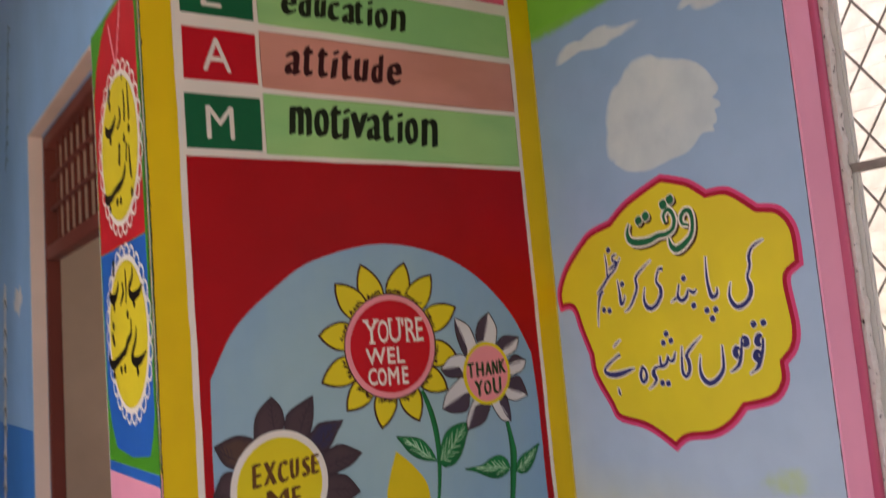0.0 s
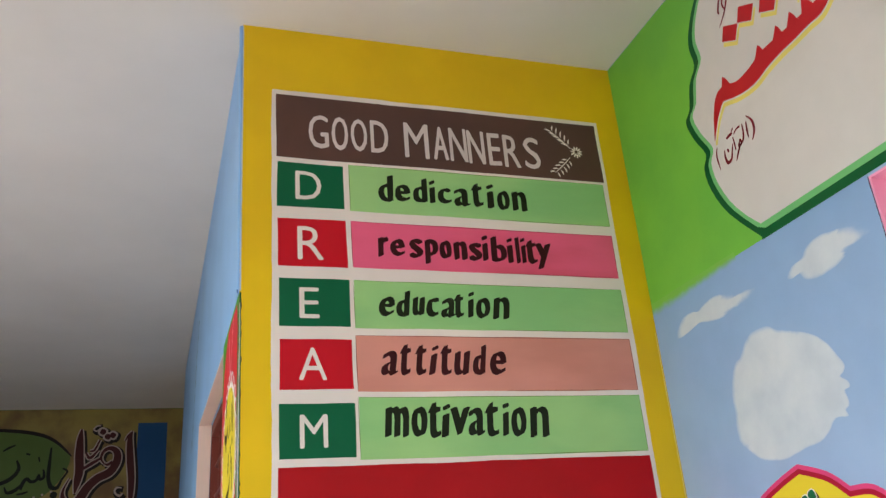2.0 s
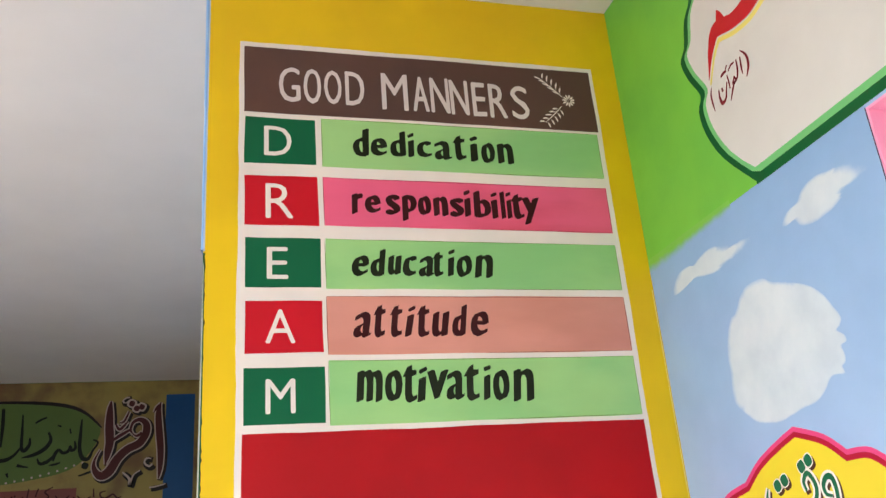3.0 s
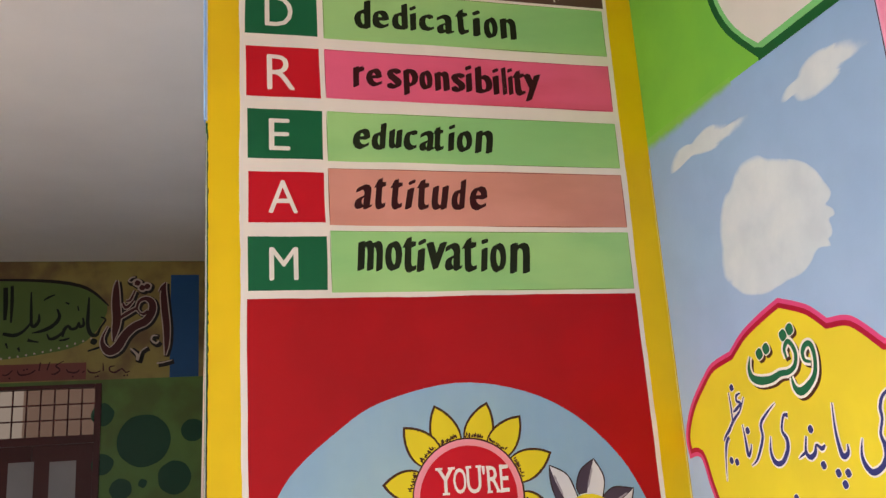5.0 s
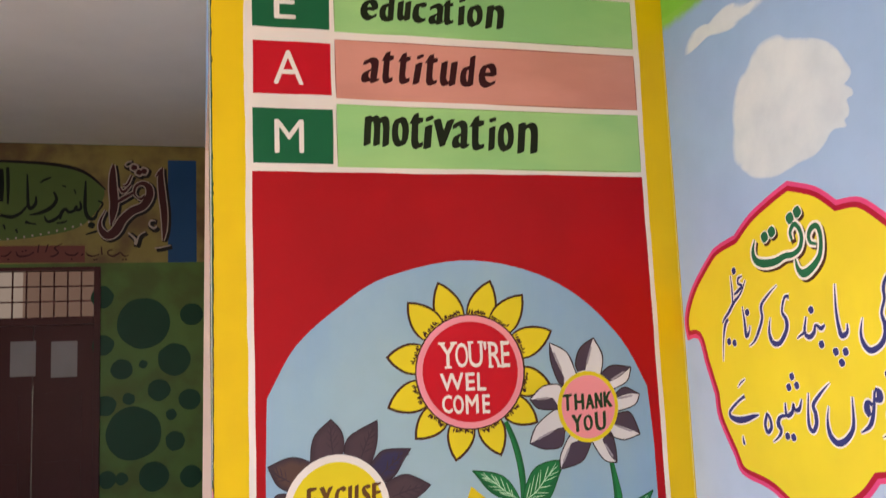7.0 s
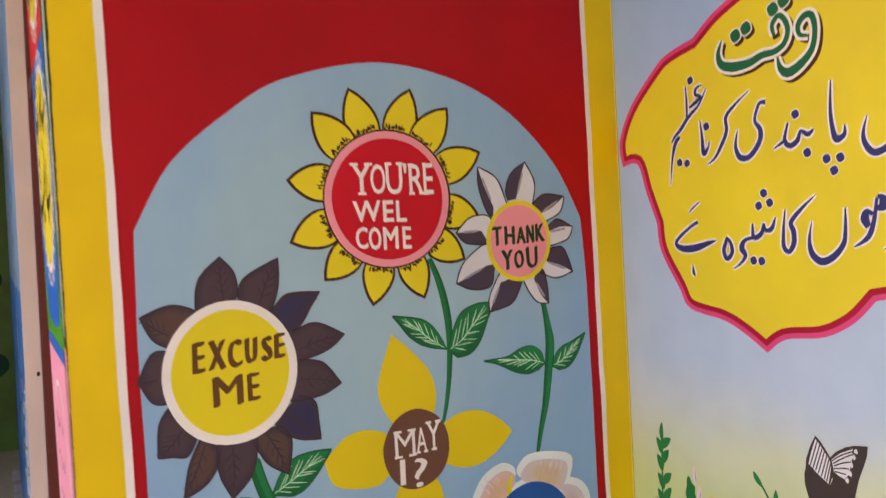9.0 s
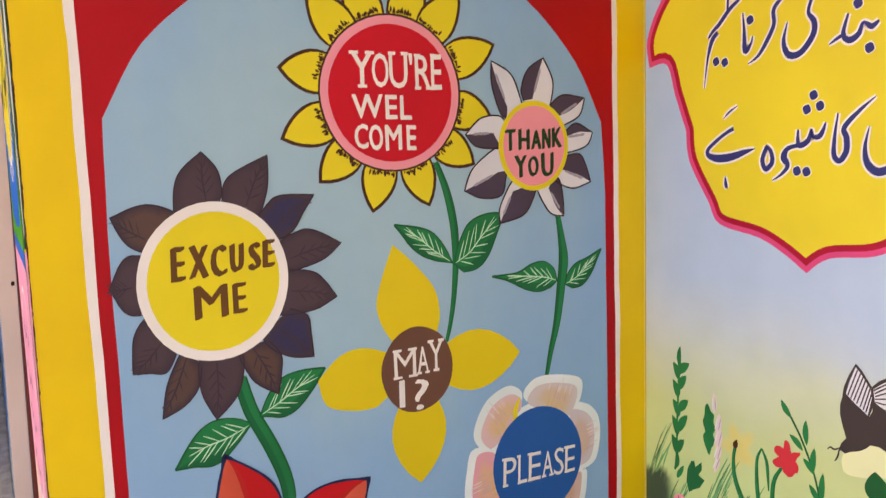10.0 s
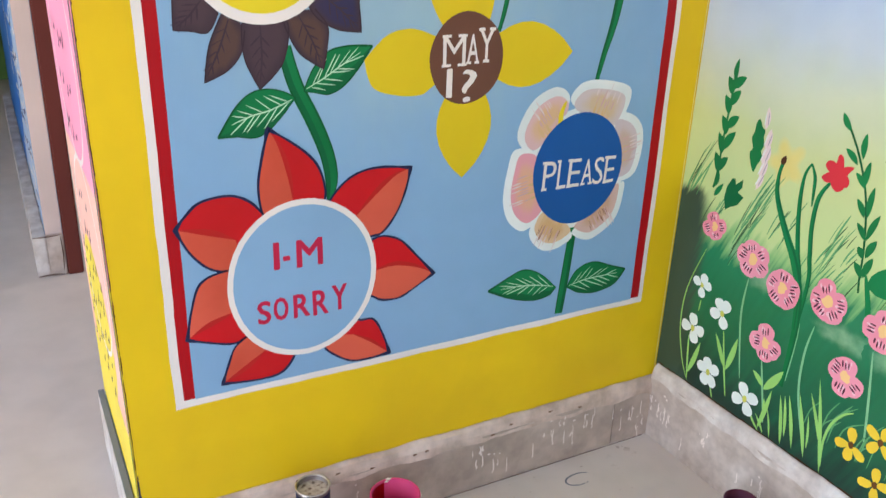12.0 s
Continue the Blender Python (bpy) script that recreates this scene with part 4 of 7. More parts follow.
def sunflower():
    c, r = Vector((0.656, 1.527)), 0.147
    f = thing("painted_sunflower", "yellow-petalled painted sunflower with a red lettered centre", "painted flower", GROUP)
    spots = pairs("61.0,166.6 57.8,175.7 67.5,167.4 71.8,175.9 74.1,165.6 80.6,172.1 79.4,159.4 88.3,162.4 80.4,149.2 87.2,148.2 76.7,141.4 83.0,138.8 70.2,137.7 72.7,131.2 62.8,137.6 60.7,130.7 56.2,140.7 50.5,136.7 51.3,147.5 43.7,144.7 51.2,157.7 43.8,157.2 55.0,164.5 49.6,170.7")
    for k, (base, tip) in enumerate(zip(spots[::2], spots[1::2])):
        root, w = c.lerp(Vector(base), 0.66), 0.072 if k < 5 or k in (9, 10, 11) else 0.066
        Coat(board, 0.0046 + 0.00016 * k).petal(root, tip, w, belly=0.46, grow=0.0054).done("petal_outline", P["outline"], f)
        p = Coat(board, 0.00468 + 0.00016 * k).petal(root, tip, w, belly=0.46).done("petal", P["petal_yellow"], f)
        ticks = Coat(board, 0.00662)
        way = (Vector(base) - c).normalized()
        n = Vector((-way.y, way.x))
        for j in range(13):
            q = c + way * (r + 0.001 + random.uniform(0.0, 0.005)) + n * (j - 6) * 0.0041
            ticks.line([tuple(q), tuple(q + way * random.uniform(0.004, 0.013) + n * random.uniform(-0.003, 0.003))], random.uniform(0.003, 0.0058), taper=True)
        ticks.done("dark_fringe", P["outline"], p, "dark brush ticks")
    Coat(board, 0.0068).disc(c.x, c.y, r + 0.004).done("disc_outline", P["outline"], f)
    Coat(board, 0.0074).disc(c.x, c.y, r, wob=0.002).done("pink_ring", P["disc_pink"], f)
    d = Coat(board, 0.0081).disc(c.x, c.y, 0.131, wob=0.002).done("disc", P["disc_red"], f)
    lettering(board, 0.0088, "Y57.1,153.8,61.8,160.5 O61.5,153.8,65.0,160.3 U65.1,153.7,69.0,160.5 '69.3,158.2,70.1,160.4 R70.6,153.5,74.1,160.2 E74.1,153.4,76.5,160.3", P["white"], d, 0.0006, serif=True)
    lettering(board, 0.0088, "W57.1,148.0,63.5,152.5 E64.0,147.7,66.5,152.4 L67.1,147.6,69.6,152.4", P["white"], d, 0.0012)
    lettering(board, 0.0088, "C57.4,142.3,60.2,146.9 O60.4,141.9,63.2,146.8 M63.7,141.8,67.3,146.7 E68.3,141.7,70.4,146.6", P["white"], d, 0.0012)


def stems(name, label, line, leaves, dark=0.3):
    """line: the stem's points with its width at each, in centimetres. dark: how far off the middle its dark stroke lies."""
    f = thing(name, label, "painted stem", GROUP)
    Coat(board, 0.0036).brush(line).done("stem", P["leaf"], f)
    spots = [tuple(float(c) for c in q.split(",")) for q in line.split()]
    for k, (off, wide, ink) in enumerate(((dark, 0.34, "leaf_shade"), (-0.46, 0.1, "deep_green"), (0.46, 0.1, "deep_green"))):
        Coat(board, 0.0040 + 0.0002 * k).brush(" ".join("%.2f,%.2f,%.2f" % (u + off * w, v, wide * w) for u, v, w in spots)).done("stem_shade" if k == 0 else "stem_outline", P[ink], f)
    for text in leaves:
        drawn_leaf(text, f)


def thank_you_flower():
    c = Vector((0.983, 1.418))
    f = thing("painted_daisy", "white and plum painted flower with a pink lettered centre", "painted flower", GROUP)
    for k, text in enumerate(("89.9,149.0 88.1,154.6 / 88.1,159.3 / 92.9,156.6 95.2,151.3 / 91.8,150.0 89.5,154.9",
                              "95.3,153.6 97.0,157.7 / 101.0,160.2 / 103.4,155.4 102.7,150.7 / 98.1,151.6 99.6,156.7",
                              "102.6,150.3 106.1,152.5 / 111.8,151.8 / 110.4,148.1 106.4,146.1 / 104.3,147.8 108.2,149.3",
                              "106.4,144.7 109.5,146.4 / 113.9,144.3 / 112.1,141.4 106.3,140.0 / 106.0,143.3 110.3,144.5",
                              "105.9,139.4 110.3,139.7 112.2,136.7 / 113.2,133.5 / 108.4,132.3 104.1,133.9 / 105.0,136.7 109.8,135.2",
                              "104.9,133.9 105.7,130.3 / 105.8,126.4 / 102.2,127.3 99.1,132.0 / 101.9,132.6 103.8,128.6",
                              "98.5,132.1 95.5,127.4 / 89.3,125.9 / 89.4,129.1 91.5,133.1 / 92.7,132.4 91.0,129.0",
                              "91.2,135.8 89.9,131.8 85.1,131.4 / 81.0,133.1 / 83.0,137.5 88.1,141.3 / 89.2,136.6 84.4,134.5",
                              "88.1,141.5 83.9,142.1 / 81.6,144.5 / 85.2,147.7 89.5,148.2 / 88.2,144.7 84.7,144.6")):
        one, two, rib = drawn(text, c)
        p = Coat(board, 0.0066 + 0.0001 * (k % 2)).poly(flat(one, two[1:])).done("petal", P["petal_white"], f)
        Coat(board, 0.0071).poly(flat(one, reversed(rib[:-1]))).done("shaded_half", P["daisy_plum"], p)
        soft = Coat(board, 0.0074)
        for j in range(3):
            q = rib[0].lerp(rib[-1], 0.15 + 0.2 * j)
            soft.line([tuple(q), tuple(q.lerp(rib[-1], 0.4))], 0.006, taper=True)
        soft.done("grey_streak", P["plum_grey"], p)
        drawn_line(Coat(board, 0.0076), one, two, 0.0040).done("petal_outline", P["plum_dark"], p)
    Coat(board, 0.0079).disc(c.x, c.y, 0.089, 0.095).done("yellow_ring", P["petal_yellow"], f)
    d = Coat(board, 0.0086).disc(c.x, c.y, 0.078, 0.085, wob=0.002).done("disc", P["disc_pink"], f)
    lettering(board, 0.0093, "T91.0,140.9,93.7,145.4 H94.3,141.0,97.2,145.4 A97.5,141.1,100.2,145.1 N100.3,141.1,102.6,145.4 K102.9,141.3,105.6,145.6", P["ty_green"], d, 0.0024, nib=24)
    lettering(board, 0.0093, "Y93.2,135.2,96.4,139.9 O96.6,135.3,99.4,139.7 U100.0,135.2,103.3,140.3", P["ty_green"], d, 0.0024, nib=24)


def excuse_flower():
    c = Vector((0.297, 1.197))
    f = thing("painted_dark_flower", "plum-petalled painted flower with a yellow lettered centre", "painted flower", GROUP)
    for k, text in enumerate(("23.4,132.4 24.3,138.5 / 28.6,142.6 / 31.1,139.6 31.8,135.7 31.1,133.3",
                              "31.7,134.0 33.1,138.1 / 40.3,141.7 / 40.1,136.4 38.8,132.1",
                              "39.5,132.5 42.2,134.3 / 48.8,134.1 / 46.5,130.9 44.5,127.8",
                              "44.1,127.1 47.9,127.7 / 53.7,124.7 / 49.9,121.8 43.3,120.1",
                              "43.7,120.5 48.6,119.3 / 52.4,114.5 / 47.9,112.5 41.4,112.2",
                              "46.3,111.6 46.9,107.7 / 47.2,103.5 / 42.8,104.1 39.1,106.2",
                              "40.9,104.8 40.7,101.0 / 40.0,97.4 / 35.8,100.3 33.5,104.4",
                              "33.9,104.3 32.5,98.7 / 28.4,94.6 / 26.1,99.7 25.8,104.8",
                              "25.5,100.9 22.9,98.1 / 19.1,96.4 / 20.2,102.2 22.5,107.1",
                              "20.3,104.6 17.4,104.9 / 14.8,105.1 / 15.3,111.3 17.4,114.5",
                              "18.2,125.7 15.2,127.6 / 13.0,132.1 / 18.8,134.0 24.2,132.0",
                              "17.2,115.2 14.3,115.9 / 12.1,120.2 / 14.7,125.0 17.9,125.3")):
        one, two, _ = drawn(text, c)
        tip = one[-1]
        way = (tip - c).normalized()
        n = Vector((-way.y, way.x))
        base = c + way * 0.14
        p = sponge(board, "petal", flat(one, two[1:]), [(1.0, 0.0), (0.86, 0.3), (0.6, 0.75), (0.3, 0.9)], M_PLUMS[(0, 0, 1, 0, 0, 1, 2, 0, 2, 0, 2, 0)[k]], f, 0.00155 + 0.00005 * (k % 3))
        drawn_line(Coat(board, 0.0072 + 0.0001 * (k % 3)), one, two, 0.0026).done("petal_outline", P["plum_dark"], p)
        st = Coat(board, 0.0078)
        st.line([tuple(base), tuple(base.lerp(tip, 0.5) + n * 0.003), tuple(base.lerp(tip, 0.9))], 0.0034, taper=True)
        for j in range(4):
            q = base.lerp(tip, 0.18 + 0.17 * j)
            for s in (-1, 1):
                st.line([tuple(q), tuple(q + way * 0.018 + n * s * 0.017 * (1 - 0.17 * j))], random.uniform(0.0016, 0.0034), taper=True)
        st.done("brushed_ribs", P["plum_rib"], p)
    Coat(board, 0.0086).disc(c.x, c.y, 0.133, 0.143, wob=0.002).done("white_ring", P["white"], f)
    d = Coat(board, 0.0093).disc(c.x, c.y, 0.116, 0.125, wob=0.002).done("disc", P["petal_yellow"], f)
    lettering(board, 0.01, "E22.1,120.3,24.7,126.4 X25.1,120.5,28.8,126.4 C29.0,120.5,32.0,126.2 U32.4,121.0,35.1,126.2 S35.7,121.1,38.1,126.1 E38.3,121.4,40.8,126.5", P["ex_brown"], d, 0.004, 0.06, thin=0.010, nib=24)
    lettering(board, 0.01, "M25.7,113.2,31.7,119.2 E32.5,113.5,35.1,119.1", P["ex_brown"], d, 0.0038, thin=0.012, nib=24)


def may_flower():
    c = Vector((0.69, 0.976))
    f = thing("painted_yellow_flower", "four-petalled yellow painted flower with a brown lettered centre", "painted flower", GROUP)
    for text in ("63.1,104.7 61.2,108.2 60.5,112.2 62.0,117.5 / 64.4,123.4 / 69.0,119.2 73.2,114.0 74.4,109.0 73.8,105.3", "61.3,92.5 59.1,91.3 54.1,91.6 49.3,93.5 / 47.7,98.5 / 52.2,102.7 57.2,103.7 62.2,102.1"):
        one, two, _ = drawn(text, c)
        Coat(board, 0.0054).poly(flat(one, two[1:])).done("petal", P["may_yellow"], f)
    for tip, w, lean in (((0.937, 0.977), 0.13, 0.0), ((0.688, 0.737), 0.124, 0.0)):
        way = (Vector(tip) - c).normalized()
        Coat(board, 0.0054).petal(c + way * 0.02, tip, w, lean, belly=0.5).done("petal", P["may_yellow"], f)
    d = Coat(board, 0.0064).disc(c.x, c.y, 0.081, 0.088, wob=0.002).done("disc", P["may_brown"], f)
    lettering(board, 0.0071, "M63.7,96.3,68.6,102.2 A68.9,96.6,71.5,102.2 Y71.5,96.7,74.9,103.2", P["white"], d, 0.0008, serif=True, thin=0.012)
    lettering(board, 0.0071, "I64.6,90.4,65.9,95.9 ?68.0,89.2,71.3,95.5", P["white"], d, 0.0012, thin=0.012)


def please_flower():
    c = Vector((0.979, 0.721))
    f = thing("painted_pale_flower", "white-edged pale pink painted flower with a blue lettered centre", "painted flower", GROUP)
    lobes = ("92.0,84.5 85.5,77.6 82.1,79.4 81.9,83.1 85.1,88.3 90.3,90.6 93.7,89.0 93.8,86.2",
             "106.1,81.8 94.9,86.6 96.3,90.6 101.3,91.4 109.1,89.7 110.4,86.7 108.4,82.1",
             "109.6,69.4 107.2,82.7 111.3,83.1 114.6,80.0 115.3,74.9 114.0,69.4 110.5,67.8",
             "98.8,58.4 110.1,67.5 111.3,64.0 109.8,58.8 105.9,55.7 102.3,54.6 98.4,56.3",
             "89.6,62.9 97.8,57.0 95.1,54.2 90.4,53.9 86.7,57.2 86.6,60.3",
             "89.0,63.0 84.8,59.5 80.7,62.2 79.0,67.4 79.7,74.0 81.2,78.1 86.1,77.1 88.4,70.0")
    for k, text in enumerate(lobes):
        rim = [(q.x, q.y) for q in smooth_line(pairs(text), 5, True)]
        u, v = sum(q[0] for q in rim) / len(rim), sum(q[1] for q in rim) / len(rim)
        shape = lambda g: [(u + (a - u) * (1 + g / math.hypot(a - u, b - v)), v + (b - v) * (1 + g / math.hypot(a - u, b - v))) for a, b in rim]
        edge = Coat(board, 0.0054 + 0.0001 * k).poly(shape(0.0))
        q = Vector((u, v)).lerp(c, 0.5)
        p = sponge(board, "petal", [(q.x + (a - q.x) * 0.84, q.y + (b - q.y) * 0.84) for a, b in rim], [(1.0, -0.1), (0.9, 0.05), (0.72, 0.3), (0.5, 0.7), (0.3, 0.95)], M_PETALS[k], f, 0.00165 + 0.00003 * k)
        edge.done("white_edge", P["flower_white"], p)
        way = (Vector((u, v)) - c).normalized()
        n = Vector((-way.y, way.x))
        for name, ink, count, reach, label in (("golden_strokes", "please_gold", 12 if k in (0, 1, 4, 5) else 7, 0.3, "soft golden brush strokes"), ("dim_strokes", "please_dim", 8, 0.12, ""), ("pale_strokes", "please_pale", 6, 0.0, "")):
            streaks = Coat(board, 0.0077 if ink == "please_gold" else 0.0076)
            for j in range(count):
                q = Vector((u, v)).lerp(c, reach) + n * random.uniform(-0.03, 0.03)
                streaks.line([tuple(q), tuple(q + way * random.uniform(0.016, 0.04))], random.uniform(0.0012, 0.0038), taper=True)
            streaks.done(name, P[ink], p, label)
        if k == 0:
            Coat(board, 0.0079).line(pairs("90.5,80.5 92.0,82.5 92.2,85.0 93.2,87.4"), 0.012, taper=True).done("yellow_streak", P["petal_yellow"], p)
        if k in (3, 4):
            for j in range(11):
                q = Vector((u, v)) + n * random.uniform(-0.03, 0.03) - way * random.uniform(0.0, 0.02)
                Coat(board, 0.0078).line([tuple(q), tuple(q + way * random.uniform(0.01, 0.024))], random.uniform(0.001, 0.002), taper=True).done("hair_line", P["please_line"], p)
    Coat(board, 0.0050).disc(c.x, c.y, 0.132, 0.138).done("white_ring", P["flower_white"], f)
    d = Coat(board, 0.0086).disc(c.x, c.y, 0.118, 0.126, wob=0.002).done("disc", P["please_blue"], f)
    lettering(board, 0.0093, "P88.6,68.2,92.1,74.6 L92.4,68.1,94.8,74.6 E95.2,68.1,98.6,74.5 A98.9,68.2,101.8,74.0 S102.1,67.9,104.8,74.1 E105.1,67.9,108.0,74.1", P["white"], d, 0.0007, 0.05, serif=True, thin=0.012)


def sorry_flower():
    c = Vector((0.35, 0.574))
    f = thing("painted_red_flower", "red and orange painted flower with a pale blue lettered centre", "painted flower", GROUP)
    for k, text in enumerate(("27.5,72.0 27.0,77.0 27.8,81.7 28.7,85.3 / 29.3,87.6 / 33.0,85.1 36.6,82.1 38.7,79.0 39.7,74.4 / 33.4,73.3 32.4,78.9 30.9,84.5",
                              "40.6,72.8 43.6,76.0 47.2,77.7 51.8,78.0 / 57.3,77.2 / 56.3,72.8 54.4,68.3 51.4,64.6 48.8,64.0 / 45.7,68.7 50.0,72.6 54.0,75.9",
                              "48.9,63.3 51.6,63.7 55.3,62.2 58.8,58.4 / 63.0,53.5 / 58.6,51.0 55.1,49.4 51.3,49.6 49.2,50.8 / 49.3,56.4 54.0,56.8 59.1,55.5",
                              "46.2,46.1 49.3,45.6 51.4,41.6 / 52.9,36.9 / 47.8,36.6 43.6,37.3 38.9,41.0 / 44.7,43.1 48.6,40.4",
                              "32.2,41.0 29.5,38.0 24.9,37.5 / 17.8,38.3 / 19.4,42.7 20.8,45.8 23.7,47.9 / 26.6,43.8 22.0,41.0",
                              "22.7,47.3 20.2,46.6 15.9,47.8 / 12.1,49.2 / 13.3,54.9 15.4,60.2 20.1,61.8 / 21.0,53.2 16.2,52.0",
                              "27.5,72.0 25.0,74.8 21.5,76.2 16.5,75.6 13.8,73.4 / 11.9,71.1 / 13.7,66.9 16.3,63.5 18.8,62.0 20.5,61.8 / 22.3,67.6 17.4,69.2")):
        one, two, rib = drawn(text, c)
        p = Coat(board, 0.0056).poly(flat(one, two[1:])).done("petal", P["petal_red"], f)
        half = flat(one, reversed(rib[:-1])) if k == 0 else flat(rib, two[1:])
        Coat(board, 0.0060).poly(half).done("orange_half", P["petal_orange"], p)
        n, side_of = len(rib), (one if k else list(reversed(two)))
        wet = [rib[j].lerp(side_of[min(len(side_of) - 1, int(j * len(side_of) / n))], 0.16 * math.sin(math.pi * j / n)) for j in range(n)]
        Coat(board, 0.0064).poly(flat(rib, reversed(wet[1:-1]))).done("wet_blend", P["petal_blend"], p)
        rim = one + two[1:]
        tip = one[-1]
        Coat(board, 0.0069).ribbon(rim, [0.0046 + 0.0018 * noise.noise((q.x * 30, q.y * 30, 4.0)) + 0.005 * max(0.0, 1 - (q - tip).length / 0.022) for q in rim]).done("petal_outline", P["navy"], p)
    Coat(board, 0.0074).disc(c.x, c.y, 0.150, 0.164, wob=0.002).done("white_ring", P["white"], f)
    d = Coat(board, 0.0081).disc(c.x, c.y, 0.139, 0.152, wob=0.002).done("disc", P["field_blue"], f)
    lettering(board, 0.0088, "I29.1,60.3,30.3,65.9 -30.9,61.9,32.3,62.9 M33.5,60.0,38.8,65.7", P["text_red"], d, 0.0018)
    lettering(board, 0.0088, "S25.4,49.4,28.1,54.3 O28.5,49.5,31.5,54.5 R32.5,49.4,35.8,54.5 R36.4,49.1,39.7,54.5 Y40.4,49.4,43.6,55.0", P["text_red"], d, 0.0014)


stems("painted_leaves", "green painted stem with two veined leaves", "32.9,101.6,2.6 34.7,95.0,2.8 38.0,87.8,2.9 40.3,81.5,2.8 41.0,76.4,2.4 40.4,72.6,1.0",
      ["36.2,93.7 38.0,97.5 40.9,100.4 44.8,101.2 / 49.3,101.0 / 46.9,97.6 43.9,94.3 41.0,92.9 38.4,93.3",
       "34.6,92.7 32.6,93.9 29.5,94.6 26.5,94.0 23.8,91.6 / 20.6,86.8 / 24.0,86.7 27.0,86.2 29.6,87.3 32.3,89.9"], -0.25)
stems("painted_leaves", "thin green painted stem with two veined leaves", "74.6,139.2,1.2 76.9,133.1,1.7 78.3,126.1,1.8 78.5,119.2,1.5 77.9,112.2,1.2 76.9,106.4,1.0 75.8,102.4,0.8",
      ["77.7,118.6 76.2,121.7 73.4,125.1 69.6,126.5 / 64.9,127.3 / 66.7,125.0 68.8,122.3 71.3,120.4 74.4,119.2",
       "78.1,118.3 79.4,122.6 81.9,126.5 86.1,128.1 / 90.5,128.0 / 88.7,124.2 86.5,119.6 83.7,116.9 80.3,116.4"])
stems("painted_leaves", "green painted stem with two veined leaves", "104.0,128.0,1.2 105.1,121.7,1.8 105.6,116.7,2.5 104.8,110.5,2.3 103.6,103.0,1.9 101.9,96.8,1.4 100.6,91.2,1.0",
      ["103.8,112.2 103.0,115.0 100.4,116.8 97.1,116.5 93.4,115.0 / 87.1,114.8 / 91.2,113.4 95.5,111.2 99.2,110.3 102.2,111.0",
       "106.0,111.2 106.9,113.8 109.2,115.7 112.4,116.7 / 116.1,118.3 / 114.8,115.8 113.1,112.8 110.7,110.5 107.9,110.1"], -0.28)
stems("painted_leaves", "green painted stem with two veined leaves", "98.2,60.0,1.9 97.6,52.0,2.2 96.9,44.0,2.3 96.2,36.9,2.1",
      ["94.8,44.0 90.0,48.3 85.5,50.0 81.2,48.6 / 76.6,46.5 / 82.4,43.6 88.8,41.8 93.4,42.3",
       "97.9,43.4 100.3,47.3 104.8,48.6 110.0,46.8 / 114.7,45.0 / 111.7,41.6 105.8,40.5 101.0,41.5"])
sunflower()
thank_you_flower()
excuse_flower()
may_flower()
please_flower()
sorry_flower()
corner = Coat(board, 0.001)
corner.ribbon([Vector((W - 0.003 + 0.0008 * noise.noise((j * 0.7, 1, 0)), 0.135 + 2.3 * j / 90)) for j in range(91)], [max(0.0004, 0.0022 + 0.002 * noise.noise((j * 0.5, 1, 5))) for j in range(91)])
corner.done("pale_corner_line", P["corner_yellow"], WALL, "pale uneven line in the corner")


# ---- the mural wall: green band, inscription, clouds, cartouche ----
rim_line = Coat(sky, 0.002)
rim_line.ribbon([Vector((JAMB + 0.0012 + 0.001 * noise.noise((j * 0.5, 2, 2)), SILL + (HEAD - SILL) * j / 80)) for j in range(81)], [max(0.0004, 0.0022 + 0.002 * noise.noise((j * 0.6, 3, 3))) for j in range(81)])
rim_line.done("rim_line", P["plum_ink"], mural_wall, "thin dark line round the pink opening")
band = Coat(sky, 0.001).rect(-2.55, 2.514, -0.002, CEIL - 0.002).done("green_band", P["grass_green"], mural_wall, "grass green painted band")

# towards the corner the green is brushed out softly over the sky
_rows, _cols = 8, 24
_verts = [sky(-0.002 - 0.44 * i / _cols, 2.528 - 0.058 * j / _rows, 0.0004) for j in range(_rows + 1) for i in range(_cols + 1)]
_faces = [(j * (_cols + 1) + i, j * (_cols + 1) + i + 1, (j + 1) * (_cols + 1) + i + 1, (j + 1) * (_cols + 1) + i) for j in range(_rows) for i in range(_cols)]
_soft = mesh_object("brushed_out_edge", _verts, _faces, M_GREEN_SOFT, mural_wall, "grass green edge brushed out over the sky")
_soft.data.attributes.new("cover", "FLOAT", "POINT").data.foreach_set("value", [max(0.0, 1.1 - 1.25 * j / _rows * (1 + 0.8 * max(0.0, i / _cols - 0.3))) for j in range(_rows + 1) for i in range(_cols + 1)])

shield = thing("painted_inscription", "white scalloped inscription panel edged in two greens", "painted sign")
left_edge = pairs("-65.2,342.3 -60.1,337.5 -52.2,332.3 -46.8,325.1 -45.2,319.5 -45.8,313.1 -41.7,308.8 -39.3,301.7 -36.3,298.7 -38.3,291.8 -42.0,284.7 -39.8,280.9 -40.8,273.5 -45.8,263.7 -56.1,252.1")


def shield_shape(du, dv):
    lf = [(q.x, q.y) for q in smooth_line([(u - du, v) for u, v in left_edge], 3)]
    lf = [(u, max(v, 2.512 + dv)) for u, v in lf]
    return [(-2.5, CEIL - 0.004)] + [(u, min(v, CEIL - 0.004)) for u, v in lf] + [(lf[-1][0], 2.512 + dv), (-2.5, 2.512 + dv)]


